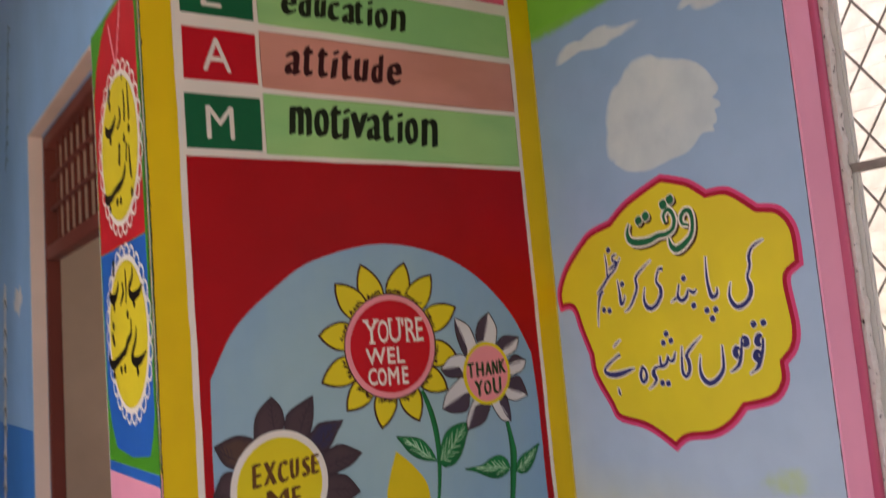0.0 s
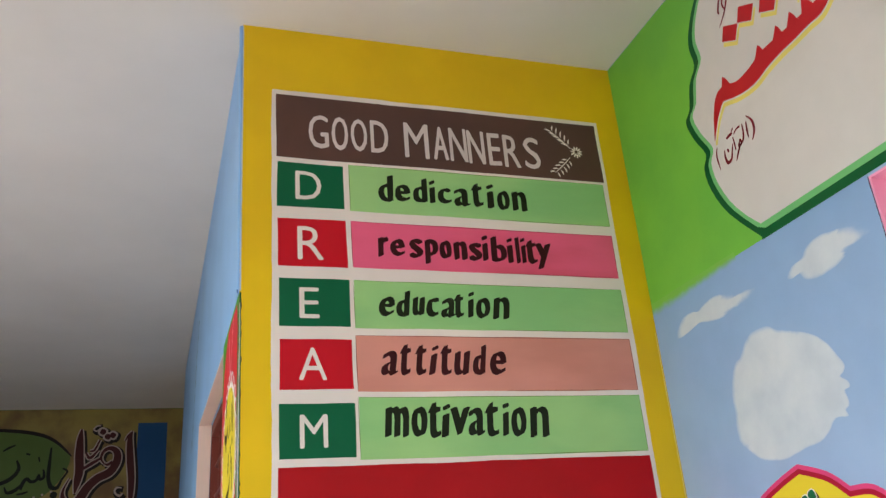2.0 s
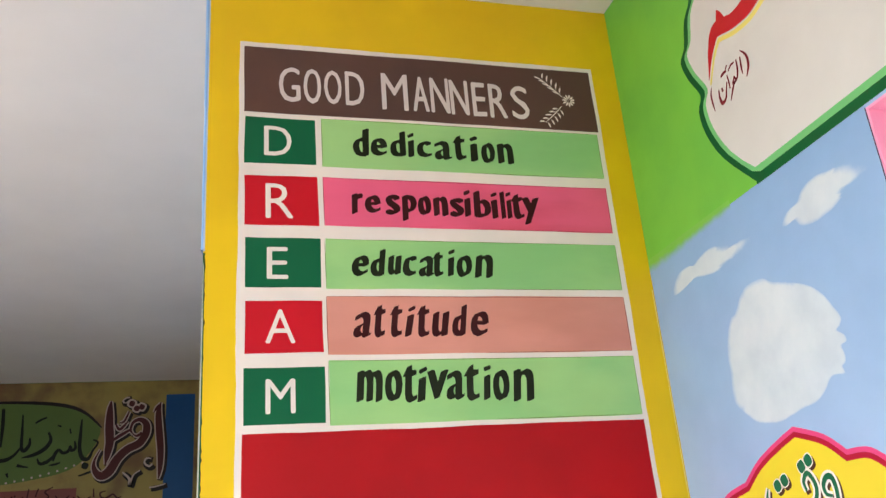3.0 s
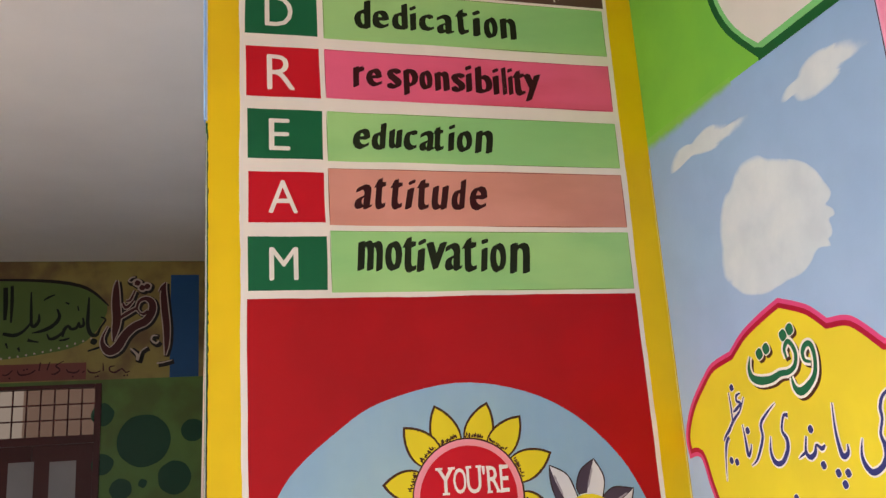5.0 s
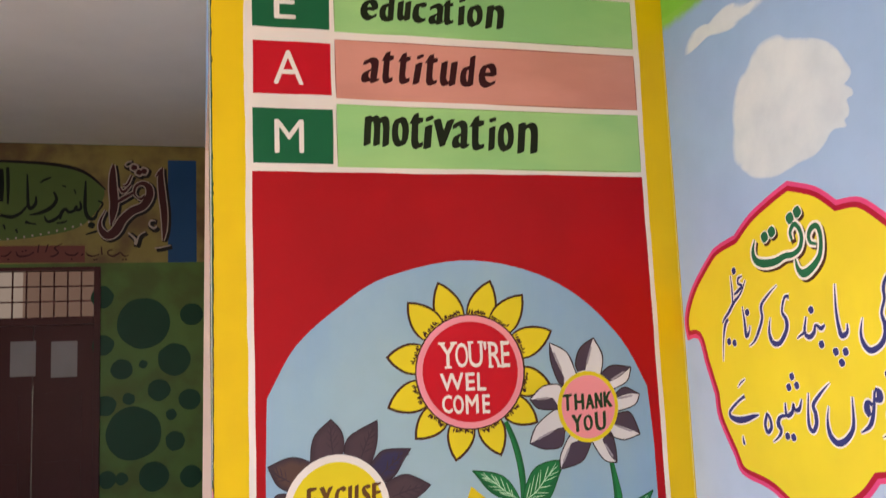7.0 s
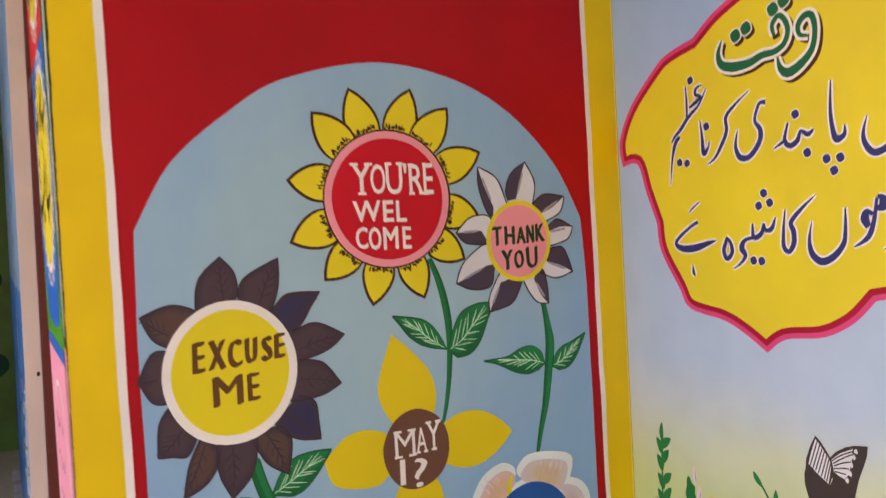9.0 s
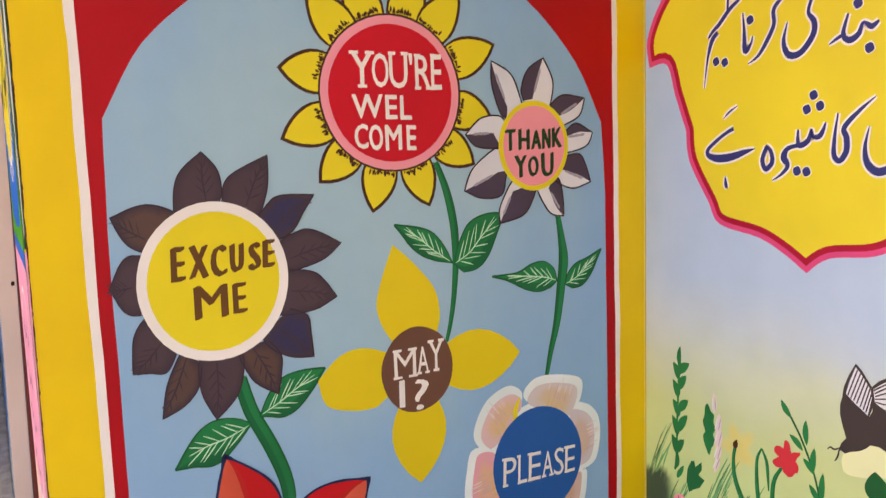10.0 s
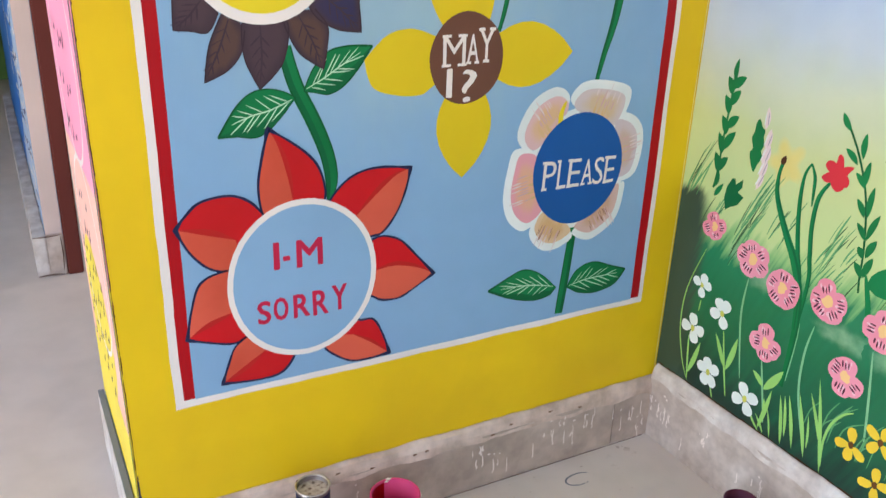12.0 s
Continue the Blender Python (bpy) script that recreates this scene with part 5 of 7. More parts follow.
Coat(sky, 0.002).poly(shield_shape(0.0, 0.0)).done("dark_edge", P["deep_green"], shield, "dark green edge")
Coat(sky, 0.003).poly(shield_shape(0.022, 0.025)).done("mint_edge", P["mint"], shield, "mint green edge")
Coat(sky, 0.004).poly(shield_shape(0.037, 0.043)).done("panel", P["cream"], shield, "off-white panel")
HUSN = ["-47.3,286.3,0.3 -48.6,289.4,1.1 -50.6,293.4,2.6 -54.3,297.1,4.5 -61.0,295.1,4.3 -67.2,294.9,5.4 -72.9,296.2,5.6 -79.0,296.6,4.9 -84.3,296.6,4.6 -89.9,296.8,4.2 -94.0,296.9,4.3 -97.3,298.3,3.5 -100.3,300.3,3.7 -104.7,300.8,4.1 -108.6,301.5,3.7 -111.4,303.1,3.1",
        "-88.6,304.1,0.3 -90.3,306.2,1.5 -93.1,307.7,3.7 -97.4,306.6,3.9 -102.1,304.0,3.4 -107.3,301.9,3.2",
        "-110.4,302.7,1.6 -111.0,300.0,2.9 -112.8,297.4,3.6 -115.6,296.5,2.8 -117.6,297.4,1.4",
        "-116.3,293.8,0.3 -118.5,291.0,1.6 -121.5,289.5,2.6 -124.6,288.7,3.2 -127.2,289.5,2.7"]
TEETH = pairs("-55.9,295.2 -56.3,302.1 -70.7,295.5 -72.1,301.6 -78.2,295.8 -79.8,302.2 -84.0,296.0 -85.2,302.3 -90.4,296.4 -89.8,302.5")
for name, depth, shift, mat, grow in (("brush_shadow", 0.005, (-0.002, -0.017), "soft_yellow", 0.002), ("halo", 0.0062, (0.0, 0.0), "cream", 0.005), ("lettering", 0.0074, (0.0, 0.0), "calligraphy_red", 0.0)):
    c, move = Coat(sky, depth), Vector(shift)
    for text in HUSN:
        c.brush(text, grow, *shift)
    for root, tip in zip(TEETH[::2], TEETH[1::2]):
        c.petal(Vector(root) + move, Vector(tip) + move, 0.046 + grow, 0.006, 0.22, grow=grow)
    for u, v in pairs("-63.4,312.1 -70.8,313.2 -79.3,310.0"):
        u, v, g = u + shift[0], v + shift[1], 1 + grow / 0.04
        c.poly([(u + 0.019 * g, v + 0.036 * g), (u - 0.038 * g, v + 0.004 * g), (u - 0.015 * g, v - 0.036 * g), (u + 0.037 * g, v - 0.005 * g)])
    c.done(name, P[mat], shield)
for text in ("-75.6,319.5,0.3 -79.3,321.7,0.9 -83.3,324.0,1.2", "-80.4,314.4,0.3 -84.7,316.8,1.1 -89.3,319.2,1.4",
             "-60.1,316.4,0.3 -63.1,319.0,0.6 -65.3,322.3,0.7 -65.4,324.6,0.7 -63.3,322.7,0.7 -63.8,320.0,0.5", "-65.2,322.0,0.4 -67.0,324.8,0.6 -66.4,327.6,0.7 -63.2,325.5,0.7 -61.1,321.6,0.7 -61.4,320.3,0.4"):
    Coat(sky, 0.0074).brush(text).done("small_letter", P["script_maroon"], shield, "small maroon lettering")


for text in ("-61.4,286.0,0.23 -63.2,283.3,0.77 -63.2,280.4,0.90 -61.7,278.1,0.34",
             "-60.9,284.4,0.43 -60.6,282.1,0.67 -60.5,279.7,0.34",
             "-59.2,284.7,0.43 -59.0,281.9,0.70 -58.2,280.1,0.67 -56.6,279.2,0.46",
             "-57.0,281.2,0.60 -57.5,279.7,0.71 -56.2,279.6,0.71 -57.1,280.8,0.50",
             "-56.8,279.7,0.57 -55.5,278.1,0.67 -54.0,276.0,0.34",
             "-54.6,283.1,0.34 -54.7,281.1,0.57 -54.7,279.0,0.37",
             "-55.3,283.7,0.34 -56.6,284.5,0.57 -58.2,284.6,0.57",
             "-50.2,281.4,0.50 -49.9,279.4,0.71 -50.5,277.3,1.08 -52.2,277.6,0.81 -53.1,279.5,0.58 -54.0,281.5,0.37",
             "-51.5,281.2,0.60 -51.7,280.0,0.73",
             "-52.0,284.1,0.60 -53.4,284.4,0.94 -54.7,284.4,0.60",
             "-54.3,284.7,0.36 -55.4,285.6,0.50",
             "-47.5,283.9,0.27 -46.6,281.9,0.60 -46.6,279.4,0.60 -46.9,277.0,0.23"):
    Coat(sky, 0.0074).brush(text).done("small_letter", P["script_maroon"], shield, "small maroon lettering")


BIG_CLOUD = "-50.2,229.1 -53.5,227.1 -59.5,224.8 -64.6,222.3 -68.1,219.2 -70.4,215.5 -71.6,213.1 -70.8,211.7 -69.6,210.9 -71.2,209.5 -71.5,208.1 -69.8,207.6 -70.1,205.5 -69.7,204.2 -68.6,203.5 -68.8,202.0 -65.1,202.4 -62.0,200.0 -58.6,198.3 -53.6,197.8 -49.2,197.0 -44.9,196.5 -37.6,197.7 -33.8,200.1 -30.1,203.4 -29.7,207.0 -30.4,211.1 -30.7,215.4 -32.6,220.8 -35.0,223.8 -37.3,224.6 -40.1,227.4 -43.2,229.3 -46.9,229.5"
WISPS = ["-11.5,238.5 -13.6,241.5 -16.1,243.1 -20.5,243.3 -23.3,242.6 -27.2,243.6 -31.1,244.1 -36.8,243.2 -42.1,241.1 -44.6,241.3 -49.6,240.2 -44.0,238.2 -38.9,238.0 -33.9,237.4 -28.1,238.1 -22.7,239.3 -17.9,238.5 -13.9,238.0",
         "-62.0,238.5 -64.2,240.5 -67.9,241.1 -69.7,242.8 -72.9,243.8 -76.3,243.8 -79.7,243.1 -81.9,243.2 -85.5,242.1 -89.4,239.1 -86.5,238.0 -83.0,237.8 -80.5,236.4 -75.9,235.2 -71.2,235.0 -67.6,236.0 -65.9,237.9 -63.2,237.7"]
LIME_TUFTS = ["-67.0,109.5 -70.9,113.4 -78.5,116.8 -85.1,115.3 -86.8,111.5 -84.2,108.0 -76.0,106.5"]


def cloud(text, label, rings):
    f = thing("painted_cloud", label, "painted cloud", "painted clouds")
    rim = [(q.x, q.y) for q in smooth_line(pairs(text), 4, True)]
    sponge(sky, "puff", rim, rings, M_CLOUD, f)


cloud(BIG_CLOUD, "soft white painted cloud on the blue sky", [(1.03, 0.0), (1.0, lambda a, b: 0.62 if a < -0.06 or b < -0.1 else 0.4), (0.95, lambda a, b: 0.95 if a < -0.06 or b < -0.1 else 0.75), (0.8, 0.98), (0.6, 1.0)])
for text in WISPS:
    # crisp where the brush was set down, thinning out towards the far end
    cloud(text, "small wispy white painted cloud on the blue sky", [(1.1, 0.0), (1.0, lambda a, b: 0.45 if a > -0.06 else 0.1), (0.84, lambda a, b: 0.82 if a > -0.07 else 0.4), (0.6, 0.95), (0.3, 1.0)])
for text in LIME_TUFTS:
    lime = thing("painted_lime_tuft", "soft lime sponged tuft on the painted sky", "painted foliage", "lime tufts")
    rim = [(q.x, q.y) for q in smooth_line(pairs(text), 5, True)]
    sponge(sky, "puff", rim, [(1.1, 0.0), (0.85, 0.12), (0.55, 0.36), (0.3, 0.45)], M_LIME_SPONGE, lime)

cart = thing("painted_cartouche", "yellow scalloped cartouche edged in red and pink with Urdu lettering", "painted sign")
EDGE = pairs("-48.9,194.5 -58.2,191.3 -64.1,187.2 -71.2,186.5 -79.1,180.7 -85.3,179.0 -89.2,173.3 -89.6,163.9 -86.4,162.0 -85.6,159.8 -86.6,149.5 -85.3,143.8 -82.1,140.3 -81.7,135.5 -77.6,130.8 -68.7,128.6 -64.1,124.2 -57.6,121.0 -48.7,119.7 -44.0,116.5 -38.4,119.9 -32.5,122.4 -22.6,124.4 -19.3,129.1 -13.9,137.5 -12.9,144.0 -9.6,151.8 -7.0,158.6 -1.5,158.4 -0.8,164.8 -5.4,172.8 -13.9,180.2 -18.7,183.0 -26.9,184.8 -33.4,189.0 -41.8,192.3")
CUSPS = {0, 2, 4, 7, 8, 12, 15, 19, 25, 28, 33}


def scallop(points, cusps):
    order = sorted(cusps)
    out = []
    for a, b in zip(order, order[1:] + [order[0] + len(points)]):
        run = [points[k % len(points)] for k in range(a, b + 1)]
        out += [(q.x, q.y) for q in smooth_line(run, 5)][:-1]
    return out


OUT = scallop(EDGE, CUSPS)


def shrink(points, m):
    """The outline moved inwards by m all round, also along its notches."""
    n, out = len(points), []
    for k in range(n):
        a, b, c = (Vector(points[(k + j) % n]) for j in (-1, 0, 1))
        one, two = (b - a).normalized(), (c - b).normalized()
        nrm = Vector((-one.y - two.y, one.x + two.x))
        nrm = nrm.normalized() if nrm.length > 1e-6 else Vector((-one.y, one.x))
        reach = max(0.45, nrm.dot(Vector((-one.y, one.x))))
        q = b + nrm * TURNS * m / reach
        # where the notches turn sharply, points that fell back towards the edge are left out
        if min((q - Vector(p)).length for p in points) > 0.9 * m:
            out.append((q.x, q.y))
    return out


TURNS = 1 if sum(a[0] * b[1] - b[0] * a[1] for a, b in zip(OUT, OUT[1:] + OUT[:1])) > 0 else -1


Coat(sky, 0.001).poly(OUT).done("pink_edge", P["cart_pink"], cart, "pink outer edge")
Coat(sky, 0.002).poly(shrink(OUT, 0.011)).done("red_edge", P["cart_red"], cart, "crimson inner edge")
Coat(sky, 0.003).poly(shrink(OUT, 0.023)).done("ground", P["cart_yellow"], cart, "yellow ground")


def urdu(plane, depth, strokes, dots, dot, ink, parent, halo=None, grow=0.006, shade=None):
    layers = ([("shadow", depth, shade, grow * 0.8, (-0.007, -0.007))] if shade else []) + ([("halo", depth + 0.0010, halo, grow, (0, 0))] if halo else []) + [("lettering", depth + 0.0020, ink, 0.0, (0, 0))]
    for name, d, mat, g, (su, sv) in layers:
        c = Coat(plane, d)
        for s in strokes:
            c.brush(s, g, su, sv)
        for u, v in pairs(dots):
            c.nuqta(u + su, v + sv, dot + g / 2)
        c.done(name, mat, parent)


urdu(sky, 0.004, ["-56.9,178.7,0.58 -55.0,179.3,0.87 -54.7,181.1,1.16 -56.1,182.6,1.30 -57.8,182.3,1.30 -58.4,179.4,1.16 -57.5,175.9,1.30 -54.6,173.5,1.74 -51.9,172.6,1.88 -50.2,173.8,1.30 -49.6,176.1,0.43",
                  "-49.0,180.5,0.72 -48.6,182.5,1.01 -50.1,184.1,1.16 -51.6,183.0,1.16 -52.3,180.7,1.16 -51.3,178.4,1.16 -48.9,177.3,1.30 -45.8,177.2,1.45 -42.4,176.3,1.74 -38.1,176.3,2.03 -35.1,177.4,1.74 -34.3,179.7,1.16 -35.4,182.4,0.29"],
     "-48.9,185.7 -51.5,186.7 -39.2,182.6 -42.0,183.5", 0.0145, P["teal_green"], cart, P["white"], 0.006, P["outline"])
urdu(sky, 0.004, ["-79.7,171.5,0.14 -77.5,170.8,0.58 -75.7,169.6,0.72 -74.7,167.6,0.87 -74.7,165.4,0.72 -73.6,162.6,0.72 -74.2,160.4,1.16 -74.0,158.2,1.16 -72.4,156.2,1.16 -69.8,155.2,1.30 -68.1,156.5,1.16 -67.5,158.8,0.72 -68.4,162.0,0.14",
                  "-61.3,169.5,0.29 -61.0,163.9,0.72 -61.4,160.1,1.01 -62.1,158.4,1.30 -63.7,159.1,0.87 -63.9,160.9,0.29",
                  "-57.2,160.9,0.43 -55.9,160.1,1.01 -54.3,160.9,0.58 -53.5,159.2,1.01 -51.8,158.3,1.16 -50.5,159.5,0.87 -51.4,162.9,0.43",
                  "-51.0,159.6,0.72 -49.2,158.8,0.58 -47.7,158.0,0.14",
                  "-46.2,167.7,1.01 -44.6,167.6,0.72 -43.3,164.5,0.72 -44.6,162.4,1.16 -44.3,160.0,1.16 -41.8,157.3,1.16 -39.2,157.2,1.30 -38.0,159.7,0.87 -38.8,163.3,0.14",
                  "-42.3,170.8,0.14 -38.7,168.7,0.58 -35.7,166.2,0.87 -35.7,163.2,0.87 -33.9,160.0,0.87 -32.0,157.7,0.58 -29.7,156.5,0.14",
                  "-28.2,166.5,0.29 -28.6,163.0,0.72 -28.9,159.1,1.16 -30.3,160.3,0.58 -30.7,161.7,0.29",
                  "-30.3,173.1,0.29 -28.0,169.9,0.58 -24.8,167.7,0.87 -22.3,165.3,0.87 -20.3,163.8,0.72 -19.2,162.6,0.43",
                  "-24.2,174.7,0.29 -24.4,171.2,0.58 -24.3,167.4,0.58",
                  "-29.1,174.1,0.29 -27.4,173.6,0.72 -27.2,172.3,0.72 -28.7,171.6,0.72 -26.6,170.3,0.87 -25.1,169.7,0.43",
                  "-21.8,163.6,0.87 -20.3,162.2,1.01 -19.1,158.6,0.58 -18.2,152.6,0.14"],
     "-59.8,155.0 -62.7,155.0 -61.3,152.7 -53.2,164.3 -55.6,156.6 -30.0,164.9 -25.8,175.7 -21.4,157.8 -23.7,157.4", 0.0095, P["ink_blue"], cart, P["white"], 0.004)
urdu(sky, 0.004, ["-75.7,147.2,0.72 -74.8,147.6,1.30 -74.1,145.9,1.74 -75.1,145.0,1.16",
                  "-75.9,146.9,0.72 -75.4,143.8,0.87 -73.9,140.3,1.16 -72.6,138.9,0.58 -70.7,137.9,0.14",
                  "-75.0,143.0,0.87 -73.7,143.6,1.30 -73.2,142.2,1.74 -74.1,141.3,1.30",
                  "-69.8,147.6,0.43 -70.8,146.9,1.59 -70.9,145.7,1.74 -69.7,145.2,0.87",
                  "-69.7,147.2,0.58 -69.0,143.3,0.87 -67.9,140.4,1.01 -66.1,139.0,0.58 -64.8,138.4,0.14",
                  "-68.8,144.3,0.72 -67.6,144.7,1.16 -67.2,143.4,1.74 -67.9,142.0,1.16",
                  "-63.3,145.7,0.29 -63.2,142.0,0.72 -62.7,139.0,1.01 -60.4,136.5,1.30 -57.8,135.6,1.45 -55.8,137.1,1.30 -55.3,139.9,0.72 -56.0,143.4,0.14",
                  "-57.1,148.4,0.14 -53.9,146.0,0.72 -51.2,143.3,1.01 -51.7,141.5,1.16 -51.7,139.2,1.16 -50.5,137.5,1.01 -49.3,138.4,1.01 -49.3,141.5,0.72 -49.9,145.9,0.29",
                  "-47.5,144.4,0.29 -46.4,142.1,1.01 -44.9,141.9,0.72 -44.5,143.2,0.43 -43.8,141.2,1.01 -41.8,140.4,1.01 -41.6,143.3,0.43",
                  "-41.8,140.4,0.72 -39.4,139.8,0.87 -38.5,138.2,1.45 -39.4,136.6,1.01 -38.1,135.0,0.58 -35.9,133.7,0.14",
                  "-34.5,140.2,0.87 -33.5,137.7,1.01 -34.3,135.9,1.01 -35.8,137.2,1.01 -35.5,139.3,0.87 -34.3,140.5,0.58",
                  "-26.2,144.0,0.87 -24.7,143.4,0.72 -22.4,142.1,0.72 -19.5,140.0,0.87 -19.5,138.7,1.16 -22.0,138.0,1.59 -25.6,138.3,1.59 -29.2,139.3,1.01 -31.6,139.9,0.14",
                  "-27.1,148.5,0.14 -25.1,147.4,0.43 -23.5,146.1,0.14",
                  "-24.1,134.4,0.14 -24.3,132.7,0.87 -24.7,131.9,0.43"],
     "-73.7,150.5 -76.6,150.7 -44.8,149.4 -43.4,146.9 -46.2,147.4 -41.5,135.6 -43.6,135.5", 0.0095, P["ink_blue"], cart, P["white"], 0.004)


# ---- the meadow at the foot of the mural ----
def lobe(coat, u, v, way, near, length, width, n=18):
    """A round-ended petal lying along way, set off from the flower's heart."""
    ax, c = Vector((math.cos(way), math.sin(way))), Vector((u, v))
    nrm, mid = Vector((-ax.y, ax.x)), c + ax * (near + length / 2)
    pts = []
    for k in range(n):
        a = 2 * math.pi * k / n
        q = mid + ax * math.cos(a) * length / 2 + nrm * math.sin(a) * width / 2 * (1 + 0.22 * math.cos(a))
        q += Vector((noise.noise((q.x * 60, q.y * 60, 2.0)), noise.noise((q.x * 60, q.y * 60, 7.0)))) * 0.0022
        pts.append((q.x, q.y))
    coat.poly(pts)
    return coat


def pink_flower(u, v, r, ways, stalk=()):
    f = thing("painted_pink_flower", "pink painted meadow flower with dark tick marks", "painted flower", "painted pink flowers")
    for k, way in enumerate(ways):
        a, g = radians(way), 1 + 0.22 * noise.noise((u * 40, v * 40, k * 1.7))
        ob = lobe(Coat(sky, 0.0036 + 0.0001 * k), u, v, a, -r * 0.12, r * 1.12 * g, r * 1.04 / g).done("petal", P["flower_pink"], f)
        c, ax = Vector((u, v)), Vector((math.cos(a), math.sin(a)))
        nrm = Vector((-ax.y, ax.x))
        pale = Coat(sky, 0.0042)
        for j in range(5):
            q = c + ax * r * g * random.uniform(0.35, 0.66) + nrm * r * random.uniform(-0.28, 0.28)
            pale.line([tuple(q), tuple(q + ax * r * 0.2)], r * random.uniform(0.06, 0.14), taper=True)
        pale.done("pale_streak", P["pink_pale"], ob)
        for j in range(3 + (k + int(u * 90)) % 2):
            side_step = (j - 1.2) * r * 0.15
            near = 0.42 + random.uniform(-0.06, 0.06)
            root = c + ax * r * near + nrm * side_step
            Coat(sky, 0.0046).line([tuple(root), tuple(root + (ax + nrm * side_step * 4) * r * random.uniform(0.24, 0.42) * g)], r * random.uniform(0.06, 0.1), taper=True).done("tick", P["plum_ink"], ob)
    Coat(sky, 0.0044).disc(u, v, r * 0.25, r * 0.29, 14, 0.008).done("heart", P["heart_gold"], f)
    if stalk:
        Coat(sky, 0.0017).line(list(stalk), 0.0055, taper=True).done("stalk", P["stalk_pale"], f)


def small_blossom(name, label, u, v, r, ways, material, heart, slim=0.62):
    f = thing(name, label, "painted flower", name.replace("_", " ") + "s")
    for k, way in enumerate(ways):
        lobe(Coat(sky, 0.0036 + 0.0001 * k), u, v, radians(way), r * 0.12, r * 0.92, r * slim).done("petal", material, f)
    Coat(sky, 0.0044).disc(u, v, r * 0.17, r * 0.22, 12, 0.002).done("heart", heart, f)


pink_flower(-0.121, 0.580, 0.036, (70, 160, 245, 330))
pink_flower(-0.245, 0.546, 0.046, (75, 10, 205, 290, 140), [(-0.243, 0.5), (-0.241, 0.405), (-0.269, 0.258)])
pink_flower(-0.334, 0.514, 0.047, (90, 165, 225, 300, 20), [(-0.373, 0.492), (-0.392, 0.449), (-0.388, 0.317)])
pink_flower(-0.446, 0.534, 0.046, (70, 170, 235, 300, 0), [(-0.428, 0.47), (-0.419, 0.40), (-0.427, 0.303), (-0.469, 0.179)])
pink_flower(-0.321, 0.376, 0.044, (80, 350, 200, 265), [(-0.318, 0.335), (-0.335, 0.27), (-0.355, 0.19)])
pink_flower(-0.521, 0.401, 0.045, (80, 20, 210, 280))
pink_flower(-0.572, 0.528, 0.046, (95, 180, 270, 0), [(-0.562, 0.48), (-0.582, 0.354), (-0.591, 0.283)])
pink_flower(-0.67, 0.44, 0.044, (60, 150, 240, 330))
for u, v, r, ways in ((-0.114, 0.427, 0.03, (80, 15, 165, 275)), (-0.188, 0.386, 0.037, (120, 65, 200, 290)), (-0.106, 0.309, 0.037, (95, 5, 185, 290)), (-0.176, 0.222, 0.037, (105, 40, 250, 165, 310)), (-0.295, 0.216, 0.039, (110, 30, 205, 300))):
    small_blossom("painted_white_flower", "small white four-petalled painted flower", u, v, r, [180 - w for w in ways], P["blossom_white"], P["heart_lime"], 0.76)
for u, v, ways in ((-0.567, 0.269, (95, 330, 265, 200)), (-0.623, 0.311, (75, 150, 235, 320)), (-0.634, 0.217, (95, 20, 200, 280)), (-0.70, 0.25, (60, 150, 240, 330))):
    small_blossom("painted_yellow_blossom", "small yellow four-petalled painted flower", u, v, 0.037, [180 - w for w in ways], P["flower_yellow"], P["ex_brown"], 0.56)
faint = thing("painted_faint_blossom", "faint blurred yellow painted meadow flower", "painted flower")
sponge(sky, "blur", [(-0.283 + 0.042 * math.cos(a) * (1 + 0.22 * math.cos(5 * a + 0.6)), 0.778 + 0.046 * math.sin(a) * (1 + 0.22 * math.cos(5 * a + 0.6))) for a in (2 * math.pi * k / 50 for k in range(50))], [(1.08, 0.0), (1.0, 0.3), (0.7, 0.6), (0.3, 0.75)], M_FAINT, faint, 0.0003)


def red_blossom():
    f = thing("painted_red_blossom", "red painted meadow flower with blunt uneven petals", "painted flower")
    for k, text in enumerate(("-39.3,79.5 -39.6,80.9 -39.9,82.8 -40.9,82.5 -41.4,80.5 -41.2,79.2", "-40.6,80.6 -41.3,80.7 -42.6,81.2 -43.6,81.2 -42.8,80.0 -42.2,79.0 -40.6,78.6",
                              "-40.6,79.2 -42.4,79.3 -43.2,78.2 -42.8,77.0 -41.5,77.4 -40.4,78.4", "-42.0,78.6 -42.4,76.9 -41.3,75.7 -40.0,76.0 -39.2,77.2 -39.8,78.8",
                              "-40.2,78.8 -39.2,77.1 -37.9,76.8 -37.0,77.6 -38.0,78.6 -39.4,79.6", "-40.2,79.2 -38.6,79.0 -37.4,80.0 -37.9,81.1 -39.2,81.2 -40.2,80.4")):
        Coat(sky, 0.0036 + 0.0001 * k).poly([(q.x, q.y) for q in smooth_line(pairs(text), 4, True)]).done("petal", P["flower_red"], f)
    Coat(sky, 0.0044).disc(-0.404, 0.79, 0.012, None, 12, 0.004).done("heart", P["flower_red"], f)


red_blossom()


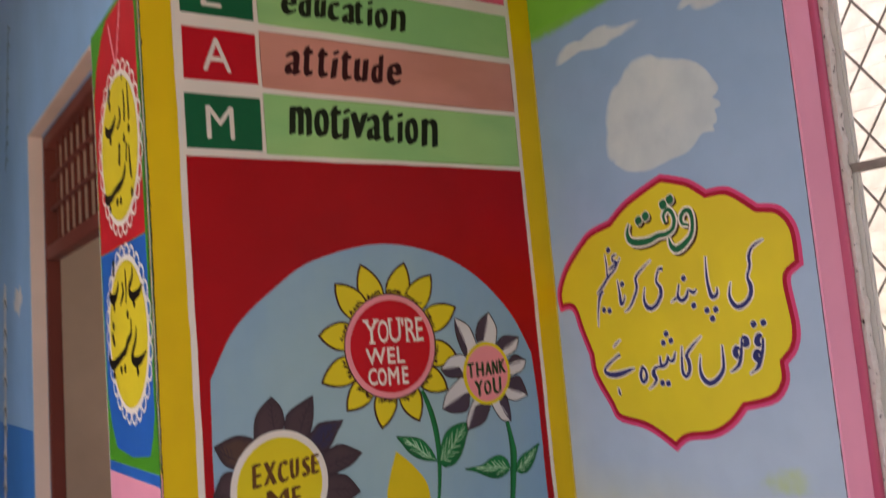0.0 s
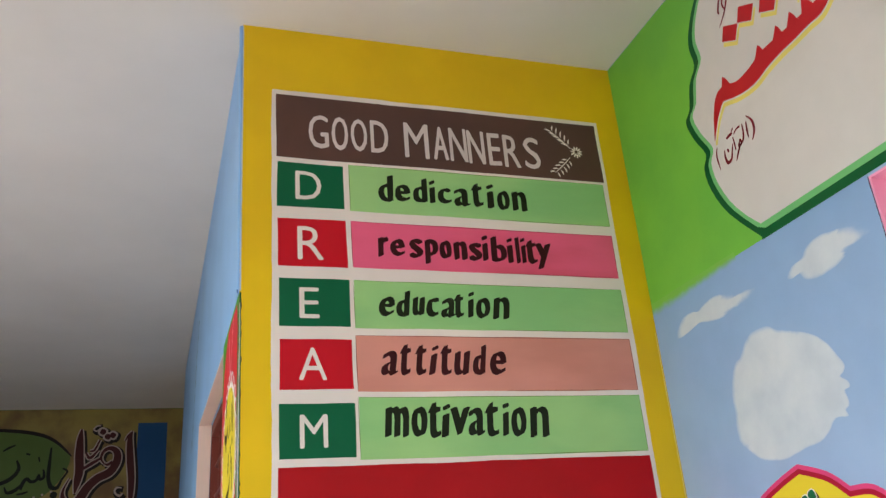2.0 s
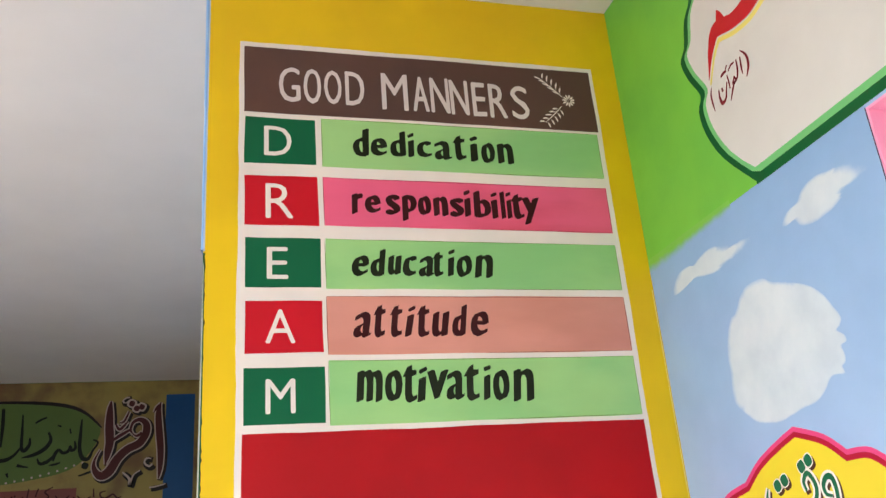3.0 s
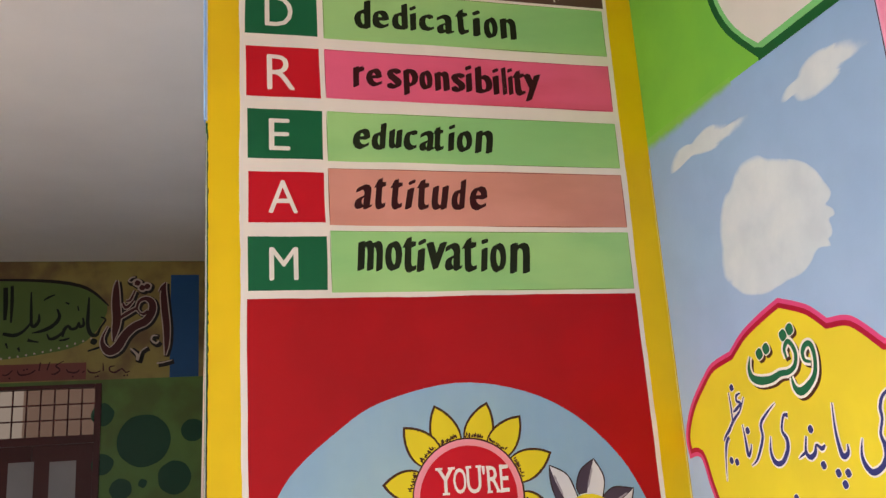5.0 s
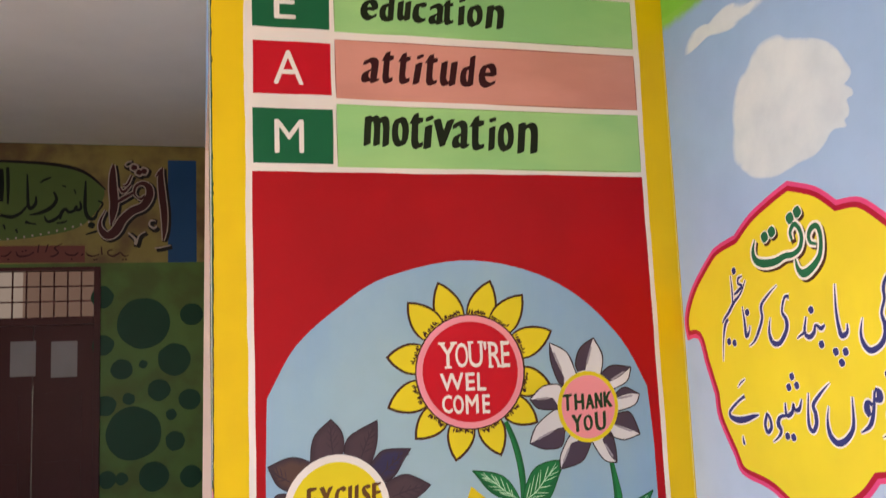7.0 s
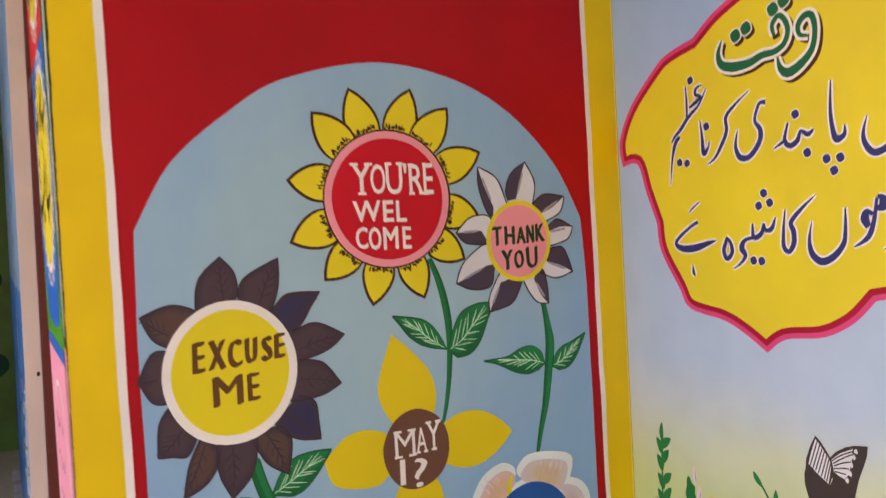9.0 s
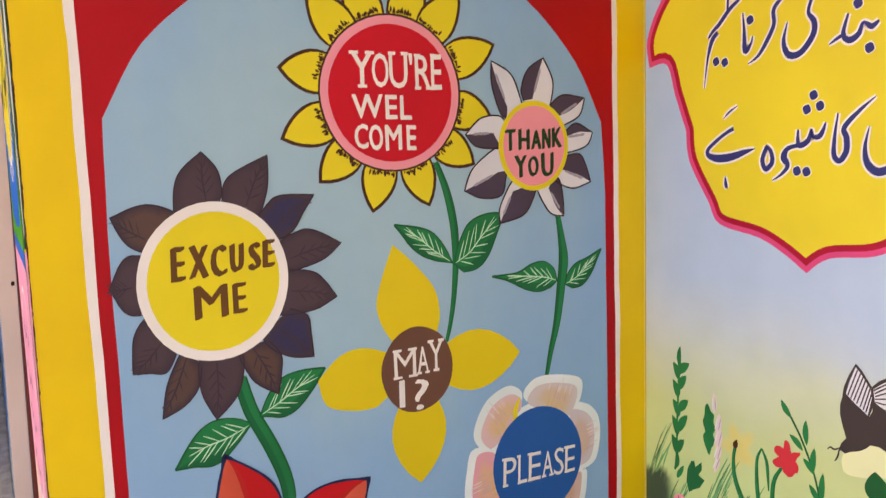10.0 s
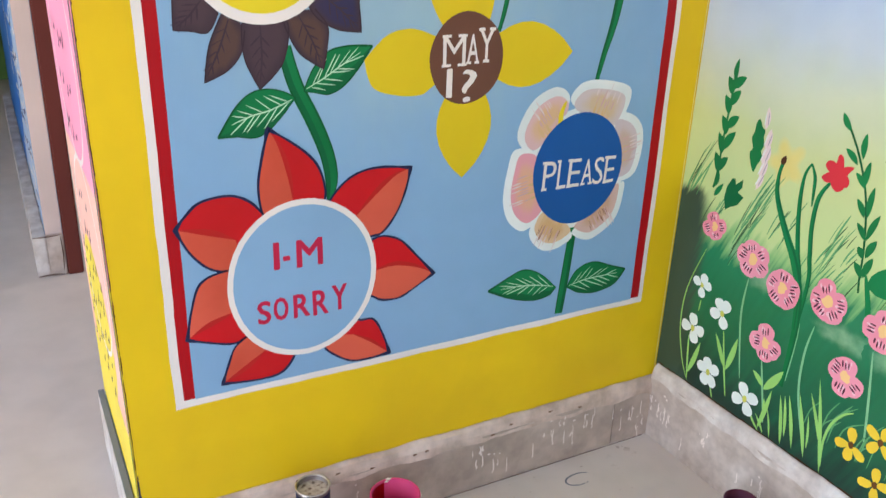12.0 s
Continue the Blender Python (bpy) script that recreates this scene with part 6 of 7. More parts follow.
def sprays():
    rng = random.Random(11)
    green = thing("painted_meadow", "brushed green meadow grass at the mural's foot", "painted grass", kind="stuff")
    pale, dark, lime = Coat(sky, 0.0010), Coat(sky, 0.0014), Coat(sky, 0.0024)
    for u0, v0, u1, v1, spread, count, h0, h1 in ((-0.034, 0.66, -0.05, 0.71, 0.022, 16, 0.05, 0.1), (-0.175, 0.52, -0.225, 0.68, 0.022, 34, 0.05, 0.1), (-0.10, 0.6, -0.13, 0.62, 0.02, 8, 0.04, 0.07),
                                                  (-0.28, 0.6, -0.30, 0.66, 0.03, 9, 0.05, 0.08), (-0.40, 0.6, -0.42, 0.66, 0.02, 16, 0.05, 0.09), (-0.455, 0.62, -0.46, 0.66, 0.012, 5, 0.02, 0.04), (-0.36, 0.55, -0.47, 0.56, 0.04, 16, 0.04, 0.08), (-0.55, 0.58, -0.66, 0.62, 0.04, 24, 0.04, 0.09)):
        for k in range(count):
            t, h = rng.random(), rng.uniform(h0, h1)
            u, v = u0 + (u1 - u0) * t + rng.gauss(0, spread * 0.5), v0 + (v1 - v0) * t + rng.gauss(0, 0.012) - 0.02
            if u > -0.006:
                continue
            slope = rng.uniform(0.34, 0.56)
            pen, wide = (dark, rng.uniform(0.0014, 0.003)) if k % 4 == 0 else (pale, rng.uniform(0.0014, 0.004))
            pen.line([(u, v), (u - h * slope * 0.45, v + h * 0.5), (u - h * slope, v + h)], wide, taper=True)
    for line, w in ((((-0.109, 0.52), (-0.069, 0.404), (-0.064, 0.304), (-0.087, 0.215), (-0.114, 0.165)), 0.004), (((-0.118, 0.39), (-0.115, 0.36)), 0.004), (((-0.098, 0.285), (-0.104, 0.23), (-0.112, 0.169)), 0.0055),
                    (((-0.201, 0.347), (-0.218, 0.27), (-0.239, 0.19)), 0.0055), (((-0.19, 0.19), (-0.2, 0.165)), 0.005), (((-0.318, 0.19), (-0.33, 0.175), (-0.346, 0.162)), 0.006)):
        lime.line(list(line), w, taper=True)
    for root, tip, w in (((-0.216, 0.262), (-0.179, 0.332), 0.012), ((-0.225, 0.255), (-0.245, 0.35), 0.016), ((-0.111, 0.186), (-0.138, 0.285), 0.014), ((-0.335, 0.273), (-0.302, 0.298), 0.014), ((-0.338, 0.267), (-0.38, 0.337), 0.02),
                         ((-0.342, 0.166), (-0.361, 0.278), 0.012), ((-0.352, 0.19), (-0.345, 0.25), 0.009), ((-0.408, 0.165), (-0.385, 0.28), 0.009), ((-0.414, 0.189), (-0.396, 0.286), 0.008), ((-0.438, 0.174), (-0.406, 0.293), 0.009),
                         ((-0.47, 0.172), (-0.429, 0.312), 0.01), ((-0.514, 0.161), (-0.467, 0.37), 0.009), ((-0.5, 0.225), (-0.455, 0.328), 0.008), ((-0.378, 0.162), (-0.359, 0.23), 0.005), ((-0.472, 0.196), (-0.461, 0.274), 0.006), ((-0.36, 0.163), (-0.33, 0.2), 0.006)):
        lime.petal(root, tip, w, 0.002, 0.45)
    lime.line([(-0.513, 0.178), (-0.507, 0.24), (-0.515, 0.285), (-0.535, 0.32), (-0.556, 0.337)], 0.006, taper=True)
    for k in range(16):
        u = -0.45 - 0.25 * rng.random()
        h = rng.uniform(0.05, 0.12)
        pale.line([(u, 0.24), (u - 0.01, 0.24 + h * 0.6), (u - rng.uniform(0.02, 0.05), 0.24 + h)], 0.003, taper=True)
    pale.done("blades", P["blade"], green)
    dark.done("dark_strokes", P["dash"], green)
    lime.done("lime_blades", P["blade_lime"], green)


sprays()


def dry_brush(cu, cv, ru, rv, seed):
    f = thing("painted_highlight", "pale dry-brushed patch on the painted green meadow", "painted grass", "pale meadow patches")
    rim = [(cu + ru * math.cos(a) * (1 + 0.3 * noise.noise((math.cos(a) * 2, math.sin(a) * 2, seed))), cv + rv * math.sin(a) * (1 + 0.3 * noise.noise((math.cos(a) * 2, math.sin(a) * 2, seed + 3)))) for a in (2 * math.pi * k / 40 for k in range(40))]
    sponge(sky, "patch", rim, [(1.2, 0.0), (0.8, 0.2), (0.5, 0.34), (0.2, 0.42)], M_DRY_SPONGE, f, 0.0002 + 0.00001 * seed)


dry_brush(-0.29, 0.515, 0.075, 0.035, 1.0)
dry_brush(-0.50, 0.475, 0.085, 0.03, 2.0)
dry_brush(-0.20, 0.55, 0.035, 0.03, 5.0)
dry_brush(-0.60, 0.47, 0.05, 0.03, 7.0)


def tiered_weed():
    f = thing("painted_weed", "upright dark green painted weed with leaves in pairs", "painted plant", "painted weeds")
    Coat(sky, 0.0022).line(pairs("-11.0,92.4 -11.0,90.5 -10.8,85.5 -10.6,81.1 -10.4,76.5 -10.4,71.9 -10.0,67.8 -9.7,66.8"), 0.0058).done("stalk", P["weed_green"], f)
    spots = pairs("-11.2,91.2 -11.4,96.2 -10.9,88.3 -9.2,92.1 -11.1,89.8 -14.2,92.7 -10.8,84.0 -9.1,88.0 -11.0,86.0 -13.3,89.7 -11.0,79.5 -9.1,83.4 -11.2,81.0 -13.9,84.2 -10.7,75.0 -8.9,79.5 -10.9,76.1 -13.7,80.7 -10.3,70.7 -8.8,75.0 -10.2,70.9 -12.7,74.7 -9.9,66.9 -10.5,71.5")
    for k, (root, tip) in enumerate(zip(spots[::2], spots[1::2])):
        Coat(sky, 0.0024 + 0.0001 * (k % 3)).petal(root, tip, 0.014 if k in (0, 11) else 0.021, 0.004 if k % 2 else -0.003, 0.45).done("leaf", P["weed_green"], f)


tiered_weed()


def arching_weed():
    f = thing("painted_weed", "long arching painted weed with narrow leaves", "painted plant", "painted weeds")
    Coat(sky, 0.0022).line(pairs("-41.1,88.0 -42.5,86.0 -43.6,84.3 -45.6,80.5 -47.2,76.5 -48.5,71.3 -49.4,65.9 -49.8,61.0 -50.3,58.0"), 0.0046).done("stalk", P["deep_green"], f)
    spots = pairs("-41.3,87.7 -38.8,90.8 -44.1,81.9 -40.9,84.4 -44.9,83.2 -44.6,88.2 -46.7,78.0 -44.1,80.5 -46.5,78.3 -46.6,83.3 -47.8,72.6 -45.6,75.8 -48.5,72.8 -48.6,79.0 -49.1,68.4 -46.7,71.3 -49.3,68.5 -51.0,74.2 -49.4,64.9 -48.0,66.9 -50.0,65.2 -51.5,69.3 -50.2,61.0 -48.0,63.7 -50.4,61.2 -51.6,65.8")
    for k, (root, tip) in enumerate(zip(spots[::2], spots[1::2])):
        Coat(sky, 0.0024 + 0.0001 * (k % 3)).petal(root, tip, 0.0135 if k < 9 else 0.016, 0.002 if k % 2 else -0.002, 0.5).done("leaf", P["weed_green"], f)


arching_weed()


def flower_spike():
    f = thing("painted_spike", "pale pink painted flower spike with white edges", "painted plant", "painted weeds")
    for k, (root, tip, w) in enumerate((((-0.217, 0.700), (-0.229, 0.747), 0.014), ((-0.221, 0.725), (-0.231, 0.775), 0.018), ((-0.222, 0.756), (-0.232, 0.807), 0.021), ((-0.223, 0.79), (-0.230, 0.836), 0.017), ((-0.215, 0.832), (-0.214, 0.879), 0.014))):
        p = Coat(sky, 0.0023 + 0.0001 * k).petal(root, tip, w, 0.002, 0.5).done("petal", P["spike"], f)
        Coat(sky, 0.0031).line([(root[0] + 0.3 * w, root[1] + 0.008), (tip[0] + 0.22 * w, tip[1] - 0.012)], 0.003, taper=True).done("white_edge", P["blossom_white"], p)
        Coat(sky, 0.0031).line([(root[0] - 0.3 * w, root[1] + 0.008), (tip[0] - 0.25 * w, tip[1] - 0.01)], 0.0022, taper=True).done("mauve_edge", P["plum_grey"], p)


flower_spike()


def sprigs():
    f = thing("painted_sprig", "short dark green lobed painted leaf", "painted plant", "painted weeds")
    Coat(sky, 0.0026).poly([(q.x, q.y) for q in smooth_line(pairs("-20.2,73.5 -18.9,75.6 -18.4,77.4 -19.0,78.6 -18.3,80.5 -18.8,82.2 -18.9,84.0 -19.7,85.0 -20.6,83.5 -21.5,82.9 -21.4,81.3 -21.9,79.8 -21.3,78.4 -21.9,77.1 -20.9,75.3"), 3, True)]).done("leaf", P["weed_green"], f)
    f = thing("painted_sprig", "broad dark green notched painted leaf", "painted plant", "painted weeds")
    Coat(sky, 0.0026).poly(pairs("-14.3,62.9 -13.5,65.5 -13.8,68.3 -15.0,70.5 -15.8,70.7 -16.2,69.4 -18.0,71.1 -18.1,69.3 -17.1,67.9 -18.9,67.2 -17.5,65.0 -15.7,64.0")).done("leaf", P["leaf_shade"], f)
    Coat(sky, 0.0026).petal((-0.104, 0.65), (-0.127, 0.686), 0.013).done("leaf", P["leaf"], f)


sprigs()


def tall_stalks():
    f = thing("painted_stalks", "thick green painted flower stalks", "painted plant", "painted weeds")
    for k, text in enumerate(("-27.6,78.2,0.8 -27.0,74.9,0.9 -27.5,70.7,1.2 -29.7,66.4,1.5 -32.3,62.3,1.8 -34.7,58.7,2.0 -37.4,52.4,1.9 -38.5,44.0,1.6 -38.0,30.0,1.0", "-34.3,79.4,0.4 -33.2,76.7,0.7 -33.2,71.9,1.0 -34.0,66.1,1.1 -35.3,60.3,1.2 -37.0,54.5,1.2 -38.0,44.0,0.8",
                              "-34.3,79.4,0.4 -35.6,76.9,0.8 -36.0,73.5,0.7 -36.2,71.0,0.3", "-39.4,77.2,0.6 -37.4,73.3,1.0 -37.2,67.2,1.1 -38.2,60.8,1.1 -39.1,55.4,1.0 -38.6,44.0,0.7")):
        p = Coat(sky, 0.0021 + 0.0001 * k).brush(text).done("stalk", P["leaf"], f)
        spots = [tuple(float(c) for c in q.split(",")) for q in text.split()]
        Coat(sky, 0.0027 + 0.0001 * k).brush(" ".join("%.2f,%.2f,%.2f" % (u - 0.3 * w, v, 0.3 * w) for u, v, w in spots)).done("stalk_shade", P["leaf_shade"], p)
    Coat(sky, 0.0025).petal((-0.515, 0.60), (-0.64, 0.66), 0.062).done("leaf", P["leaf"], f)
    Coat(sky, 0.0026).line([(-0.51, 0.62), (-0.53, 0.56), (-0.54, 0.50)], 0.012, taper=True).done("stalk", P["leaf"], f)
    Coat(sky, 0.0034).petal((-0.272, 0.772), (-0.279, 0.793), 0.013).done("stalk_tip", P["outline"], f, "dark brown stalk tip")


tall_stalks()


def butterfly():
    f = thing("painted_butterfly", "dark brown painted butterfly with white-barred wings on a pale bloom", "painted butterfly")
    soft = lambda text: [(q.x, q.y) for q in smooth_line(pairs(text), 4, True)]
    Coat(sky, 0.0026).poly(soft("-52.8,84.2 -53.9,85.0 -55.9,86.2 -57.9,87.6 -61.0,87.4 -63.7,87.1 -63.9,83.9 -58.9,81.5 -53.6,80.5 -52.4,82.3")).done("bloom", P["lemon_cream"], f, "cream painted bloom")
    Coat(sky, 0.003).poly(pairs("-52.3,94.9 -51.8,93.4 -51.8,91.4 -52.3,89.6 -53.2,87.2 -52.2,86.0 -51.8,84.6 -53.1,84.3 -54.3,85.0 -55.9,85.6 -57.2,86.5 -57.9,87.3 -59.6,87.5 -61.0,87.0 -62.1,86.3 -63.4,86.2 -64.2,88.0 -63.9,90.0 -62.9,91.5 -63.8,94.9 -64.9,97.7 -62.5,98.0 -58.2,93.6 -57.4,92.1")).done("body", P["butterfly"], f)
    wings = []
    for name, rim, pale, lift in (("near_wing", "-54.7,101.5 -55.9,100.5 -57.0,99.1 -58.1,97.7 -58.5,96.1 -58.2,94.3 -57.4,91.9 -54.8,93.3 -52.2,94.8 -52.4,96.5 -53.4,99.1", "-54.7,100.8 -55.6,100.0 -56.7,98.7 -57.7,97.4 -58.0,96.0 -57.3,92.6 -55.0,94.0 -52.9,95.5 -53.6,98.0", 0.0004),
                                  ("far_wing", "-57.8,97.8 -59.2,99.3 -61.3,100.6 -63.3,101.3 -65.9,101.7 -65.7,99.9 -64.9,97.7 -63.8,94.9 -62.8,91.3 -58.4,90.1 -58.2,93.6", "-58.2,97.6 -60.0,99.1 -62.8,100.6 -62.6,98.6 -61.8,95.5 -60.8,94.4 -59.5,94.8 -58.6,95.3", 0.0)):
        wing = Coat(sky, 0.0033 + lift).poly(pairs(rim)).done(name, P["butterfly"], f)
        wings.append(wing)
        Coat(sky, 0.0040 + lift).poly(pairs(pale)).done("pale_field", P["petal_white"], wing, "white wing field")
    spots = pairs("-55.1,100.4 -53.3,95.3 -55.7,99.9 -53.9,94.9 -56.2,99.3 -54.5,94.6 -56.7,98.8 -55.1,94.2 -57.2,98.2 -55.8,93.8 -57.6,97.5 -56.4,93.4 -57.9,96.6 -56.9,93.0")
    for a, b in zip(spots[::2], spots[1::2]):
        Coat(sky, 0.0050).line([a, b], 0.0026).done("wing_bar", P["butterfly"], wings[0])
    spots = pairs("-58.5,96.9 -60.4,98.2 -62.6,99.5 -58.6,96.4 -60.5,97.4 -62.3,98.0 -58.6,95.9 -60.5,96.4 -61.9,96.6 -58.3,97.4 -60.4,98.9 -62.8,100.1 -58.7,95.4 -60.0,95.4 -61.2,95.4")
    for k in range(0, 15, 3):
        Coat(sky, 0.0048).line(spots[k:k + 3], 0.0026).done("wing_bar", P["butterfly"], wings[1])
    for u, v in pairs("-63.5,100.2 -63.0,99.0 -62.4,97.4 -62.1,95.7 -61.4,94.3 -62.6,90.6 -63.0,89.4 -63.1,88.1"):
        Coat(sky, 0.0052).disc(u, v, 0.0042, 0.0048, 10, 0.002).done("white_bead", P["petal_white"], f)
    legs = Coat(sky, 0.0045)
    legs.line(pairs("-52.2,85.2 -50.9,84.4 -50.1,84.6 -49.4,84.0"), 0.0034, taper=True)
    legs.line(pairs("-51.9,84.8 -51.6,83.3 -51.0,82.2"), 0.0034, taper=True)
    legs.done("legs", P["butterfly"], f)
    c = Coat(sky, 0.0028)
    c.petal((-0.6, 0.77), (-0.59, 0.828), 0.05)
    c.line([(-0.6, 0.82), (-0.605, 0.7), (-0.6, 0.6)], 0.008)
    c.done("stem", P["deep_green"], f)


butterfly()


# ---- the painted panel beside the doorway ----
panel = thing("painted_side_panel", "tall painted panel with two yellow lace medallions and Urdu lettering", "painted sign")
Coat(side, 0.002).rect(0.004, 1.272, D0 - 0.004, 2.53).done("green_border", P["panel_green"], panel, "green painted border")
Coat(side, 0.003).poly([(0.026, 1.862), (0.512, 1.862), (0.512, 2.33), (0.47, 2.41), (0.40, 2.475), (0.33, 2.515), (0.05, 2.515), (0.026, 2.44)]).done("red_field", P["panel_red"], panel)
Coat(side, 0.003).poly([(0.026, 1.42), (0.05, 1.36), (0.085, 1.312), (0.25, 1.298), (0.42, 1.312), (0.47, 1.37), (0.505, 1.46), (0.512, 1.86), (0.026, 1.86)]).done("blue_field", P["panel_blue"], panel)
Coat(side, 0.002).rect(0.004, 0.781, D0 - 0.004, 1.243).done("pink_field", P["panel_pink"], panel)
Coat(side, 0.0026).rect(0.004, 1.244, D0 - 0.004, 1.271).done("blue_line", P["panel_blue"], panel)
Coat(side, 0.002).rect(0.004, 0.30, D0 - 0.004, 0.78).done("peach_field", P["peach"], panel)
Coat(side, 0.002).rect(0.004, 0.12, D0 - 0.004, 0.299).done("lemon_field", P["lemon"], panel)
edge = Coat(side, 0.004)
edge.line([(0.004, 0.14), (0.006, 0.6), (0.003, 1.0), (0.006, 1.6), (0.003, 2.1), (0.005, 2.52)], 0.006)
edge.done("dark_edge", P["deep_green"], panel)


def medallion(cu, cv, strokes, dots):
    lace = Coat(side, 0.004)
    for k in range(26):
        a = 2 * math.pi * k / 26
        pts = [(cu + (0.218 + 0.02 * math.cos(b)) * math.cos(a + 0.1 * math.sin(b)), cv + (0.218 + 0.02 * math.cos(b)) * math.sin(a + 0.1 * math.sin(b))) for b in (j * math.pi / 5 for j in range(10))]
        lace.line(pts, 0.008, closed=True)
    lace.disc(cu, cv, 0.212)
    ring = lace.done("lace_edge", P["white"], panel, "white painted lace edge")
    d = Coat(side, 0.0075).disc(cu, cv, 0.196, None, 48).done("disc", P["cart_yellow"], panel, "yellow medallion")
    urdu(side, 0.0065, strokes, dots, 0.013, P["ink"], d)


medallion(0.243, 2.124, ["38.1,221.8,1.0 37.1,219.9,2.6 33.0,218.8,2.8 28.6,220.0,2.2 26.1,222.0,0.8",
                         "21.8,223.2,1.2 21.2,220.2,1.8 23.5,218.4,1.2 25.5,218.2,0.6",
                         "16.7,226.4,0.9 16.4,221.7,1.6 17.1,218.1,1.4",
                         "12.7,227.5,0.8 12.3,220.6,1.6 12.3,217.3,1.6",
                         "17.6,231.3,0.6 17.9,229.6,0.9",
                         "42.1,203.0,1.0 40.4,200.9,2.8 35.4,200.5,2.6 30.4,201.6,2.0 26.3,202.0,2.4 22.2,202.8,2.0 19.2,204.8,2.0 18.2,206.9,1.0",
                         "15.8,212.4,1.0 16.8,207.3,1.6",
                         "13.6,211.1,1.0 13.1,205.0,1.8 12.5,201.9,1.6"],
          "32.0,230.1 33.1,228.3 32.1,226.1 32.8,216.5 12.8,215.1 18.0,213.7 23.4,212.4 23.8,210.4 24.2,208.7 12.6,198.2 28.3,198.4 24.5,198.0 36.7,197.8")
medallion(0.245, 1.622, ["42.2,175.1,1.0 40.6,172.8,2.8 36.5,172.5,2.8 33.3,174.4,1.8 31.6,176.6,0.8",
                         "27.7,176.2,1.0 27.1,173.1,1.8 30.9,170.3,0.8",
                         "23.9,179.3,0.9 23.6,174.3,1.6 24.5,170.3,1.0",
                         "16.4,179.5,0.9 17.0,176.6,1.6 20.7,173.7,2.0 17.5,171.5,2.6 11.6,172.0,2.2 7.3,173.8,0.6",
                         "20.4,166.1,0.9 20.6,162.1,1.6 24.7,159.9,2.2 27.0,157.9,2.0 31.8,156.5,2.0 36.7,155.1,2.4 41.7,154.1,2.8 45.7,155.3,2.0 46.0,157.2,0.8",
                         "15.0,163.6,0.9 16.2,160.5,1.6 19.1,157.7,1.8 20.7,155.5,2.2 16.2,154.5,2.8 11.0,155.4,2.0 6.8,157.1,0.6"],
          "36.5,182.2 37.0,179.7 37.7,170.1 16.1,169.7 23.2,167.2 39.4,164.9 40.7,162.0 39.7,160.5 15.6,152.1 32.6,152.7 28.7,153.0 40.9,151.4")
cord = Coat(side, 0.0045)
cord.line([(0.235, 2.345), (0.27, 2.42), (0.3, 2.49)], 0.011)
cord.line([(0.235, 2.345), (0.2, 2.43), (0.165, 2.51)], 0.011)
for k in range(5):
    cord.line([(0.236 + 0.012 * k, 2.37 + 0.025 * k), (0.252 + 0.012 * k, 2.365 + 0.025 * k)], 0.008)
    cord.line([(0.234 - 0.013 * k, 2.37 + 0.027 * k), (0.216 - 0.013 * k, 2.362 + 0.027 * k)], 0.008)
cord.done("cord", P["disc_pink"], panel, "white and pink painted cord")
for cv in (0.98, 0.58):
    Coat(side, 0.0036).line([(0.26 + 0.2 * math.cos(a), cv + 0.2 * math.sin(a)) for a in (k * math.pi / 10 for k in range(20))], 0.011, closed=True).done("oval_outline", P["white"], panel, "white painted oval outline")
Coat(side, 0.0030).disc(0.29, 0.43, 0.19, 0.17, 30, 0.02).done("yellow_round", P["lemon"], panel, "yellow painted round with rows of script")
for top, rows, gap, count, reach in ((1.09, 4, 0.085, 4, 0.032), (0.69, 2, 0.07, 3, 0.03), (0.555, 5, 0.058, 6, 0.034)):
    for row in range(rows):
        for k in range(count):
            u, v = 0.29 + (k - (count - 1) / 2) * 0.056 + 0.012 * math.sin(row * 2.1 + k * 1.3), top - gap * row + 0.008 * math.sin(row + 2.3 * k)
            long = reach * (0.7 + 0.4 * math.sin(row * 1.7 + 3 * k))
            Coat(side, 0.0042).brush("%.1f,%.1f,0.5 %.1f,%.1f,1.1 %.1f,%.1f,0.8 %.1f,%.1f,0.3" % (100 * u, 100 * (v + long * 0.5), 100 * (u + 0.006), 100 * v, 100 * (u + 0.016), 100 * (v - long * 0.45), 100 * (u + 0.03), 100 * (v - long * 0.4))).done("script_bar", P["plum_ink"], panel)

# paintwork on the wall past the doorway
Coat(side, 0.001).rect(D1 + 0.02, 0.108, 4.14, 1.30).done("blue_dado", P["dado_blue"], side_wall, "deeper blue dado")
far_cloud = thing("painted_cloud", "small faint white painted cloud past the doorway", "painted cloud", "painted clouds")
Coat(side, 0.0015).disc(2.05, 1.86, 0.13, 0.06, 30, 0.06).done("puff", P["petal_white"], far_cloud)
pole = thing("painted_pole", "black and white ringed pole painted on the blue wall", "painted ornament")
Coat(side, 0.002).line([(2.48, 1.97), (2.52, 1.64), (2.57, 1.2), (2.62, 0.88), (2.64, 0.5)], 0.07).done("shaft", P["petal_white"], pole)
for k in range(11):
    v = 0.62 + 0.125 * k + 0.02 * (k % 3)
    u = 2.64 - (v - 0.6) * 0.115
    Coat(side, 0.003).line([(u - 0.06, v - 0.02), (u, v + 0.03), (u + 0.06, v - 0.01)], 0.03, taper=True).done("ring", P["white"], pole)
    Coat(side, 0.0034).line([(u - 0.06, v - 0.05), (u, v), (u + 0.06, v - 0.04)], 0.018, taper=True).done("ring_shadow", P["ink"], pole)
scrawl = thing("painted_scrawl", "column of small dark brush marks on the blue wall", "painted ornament")
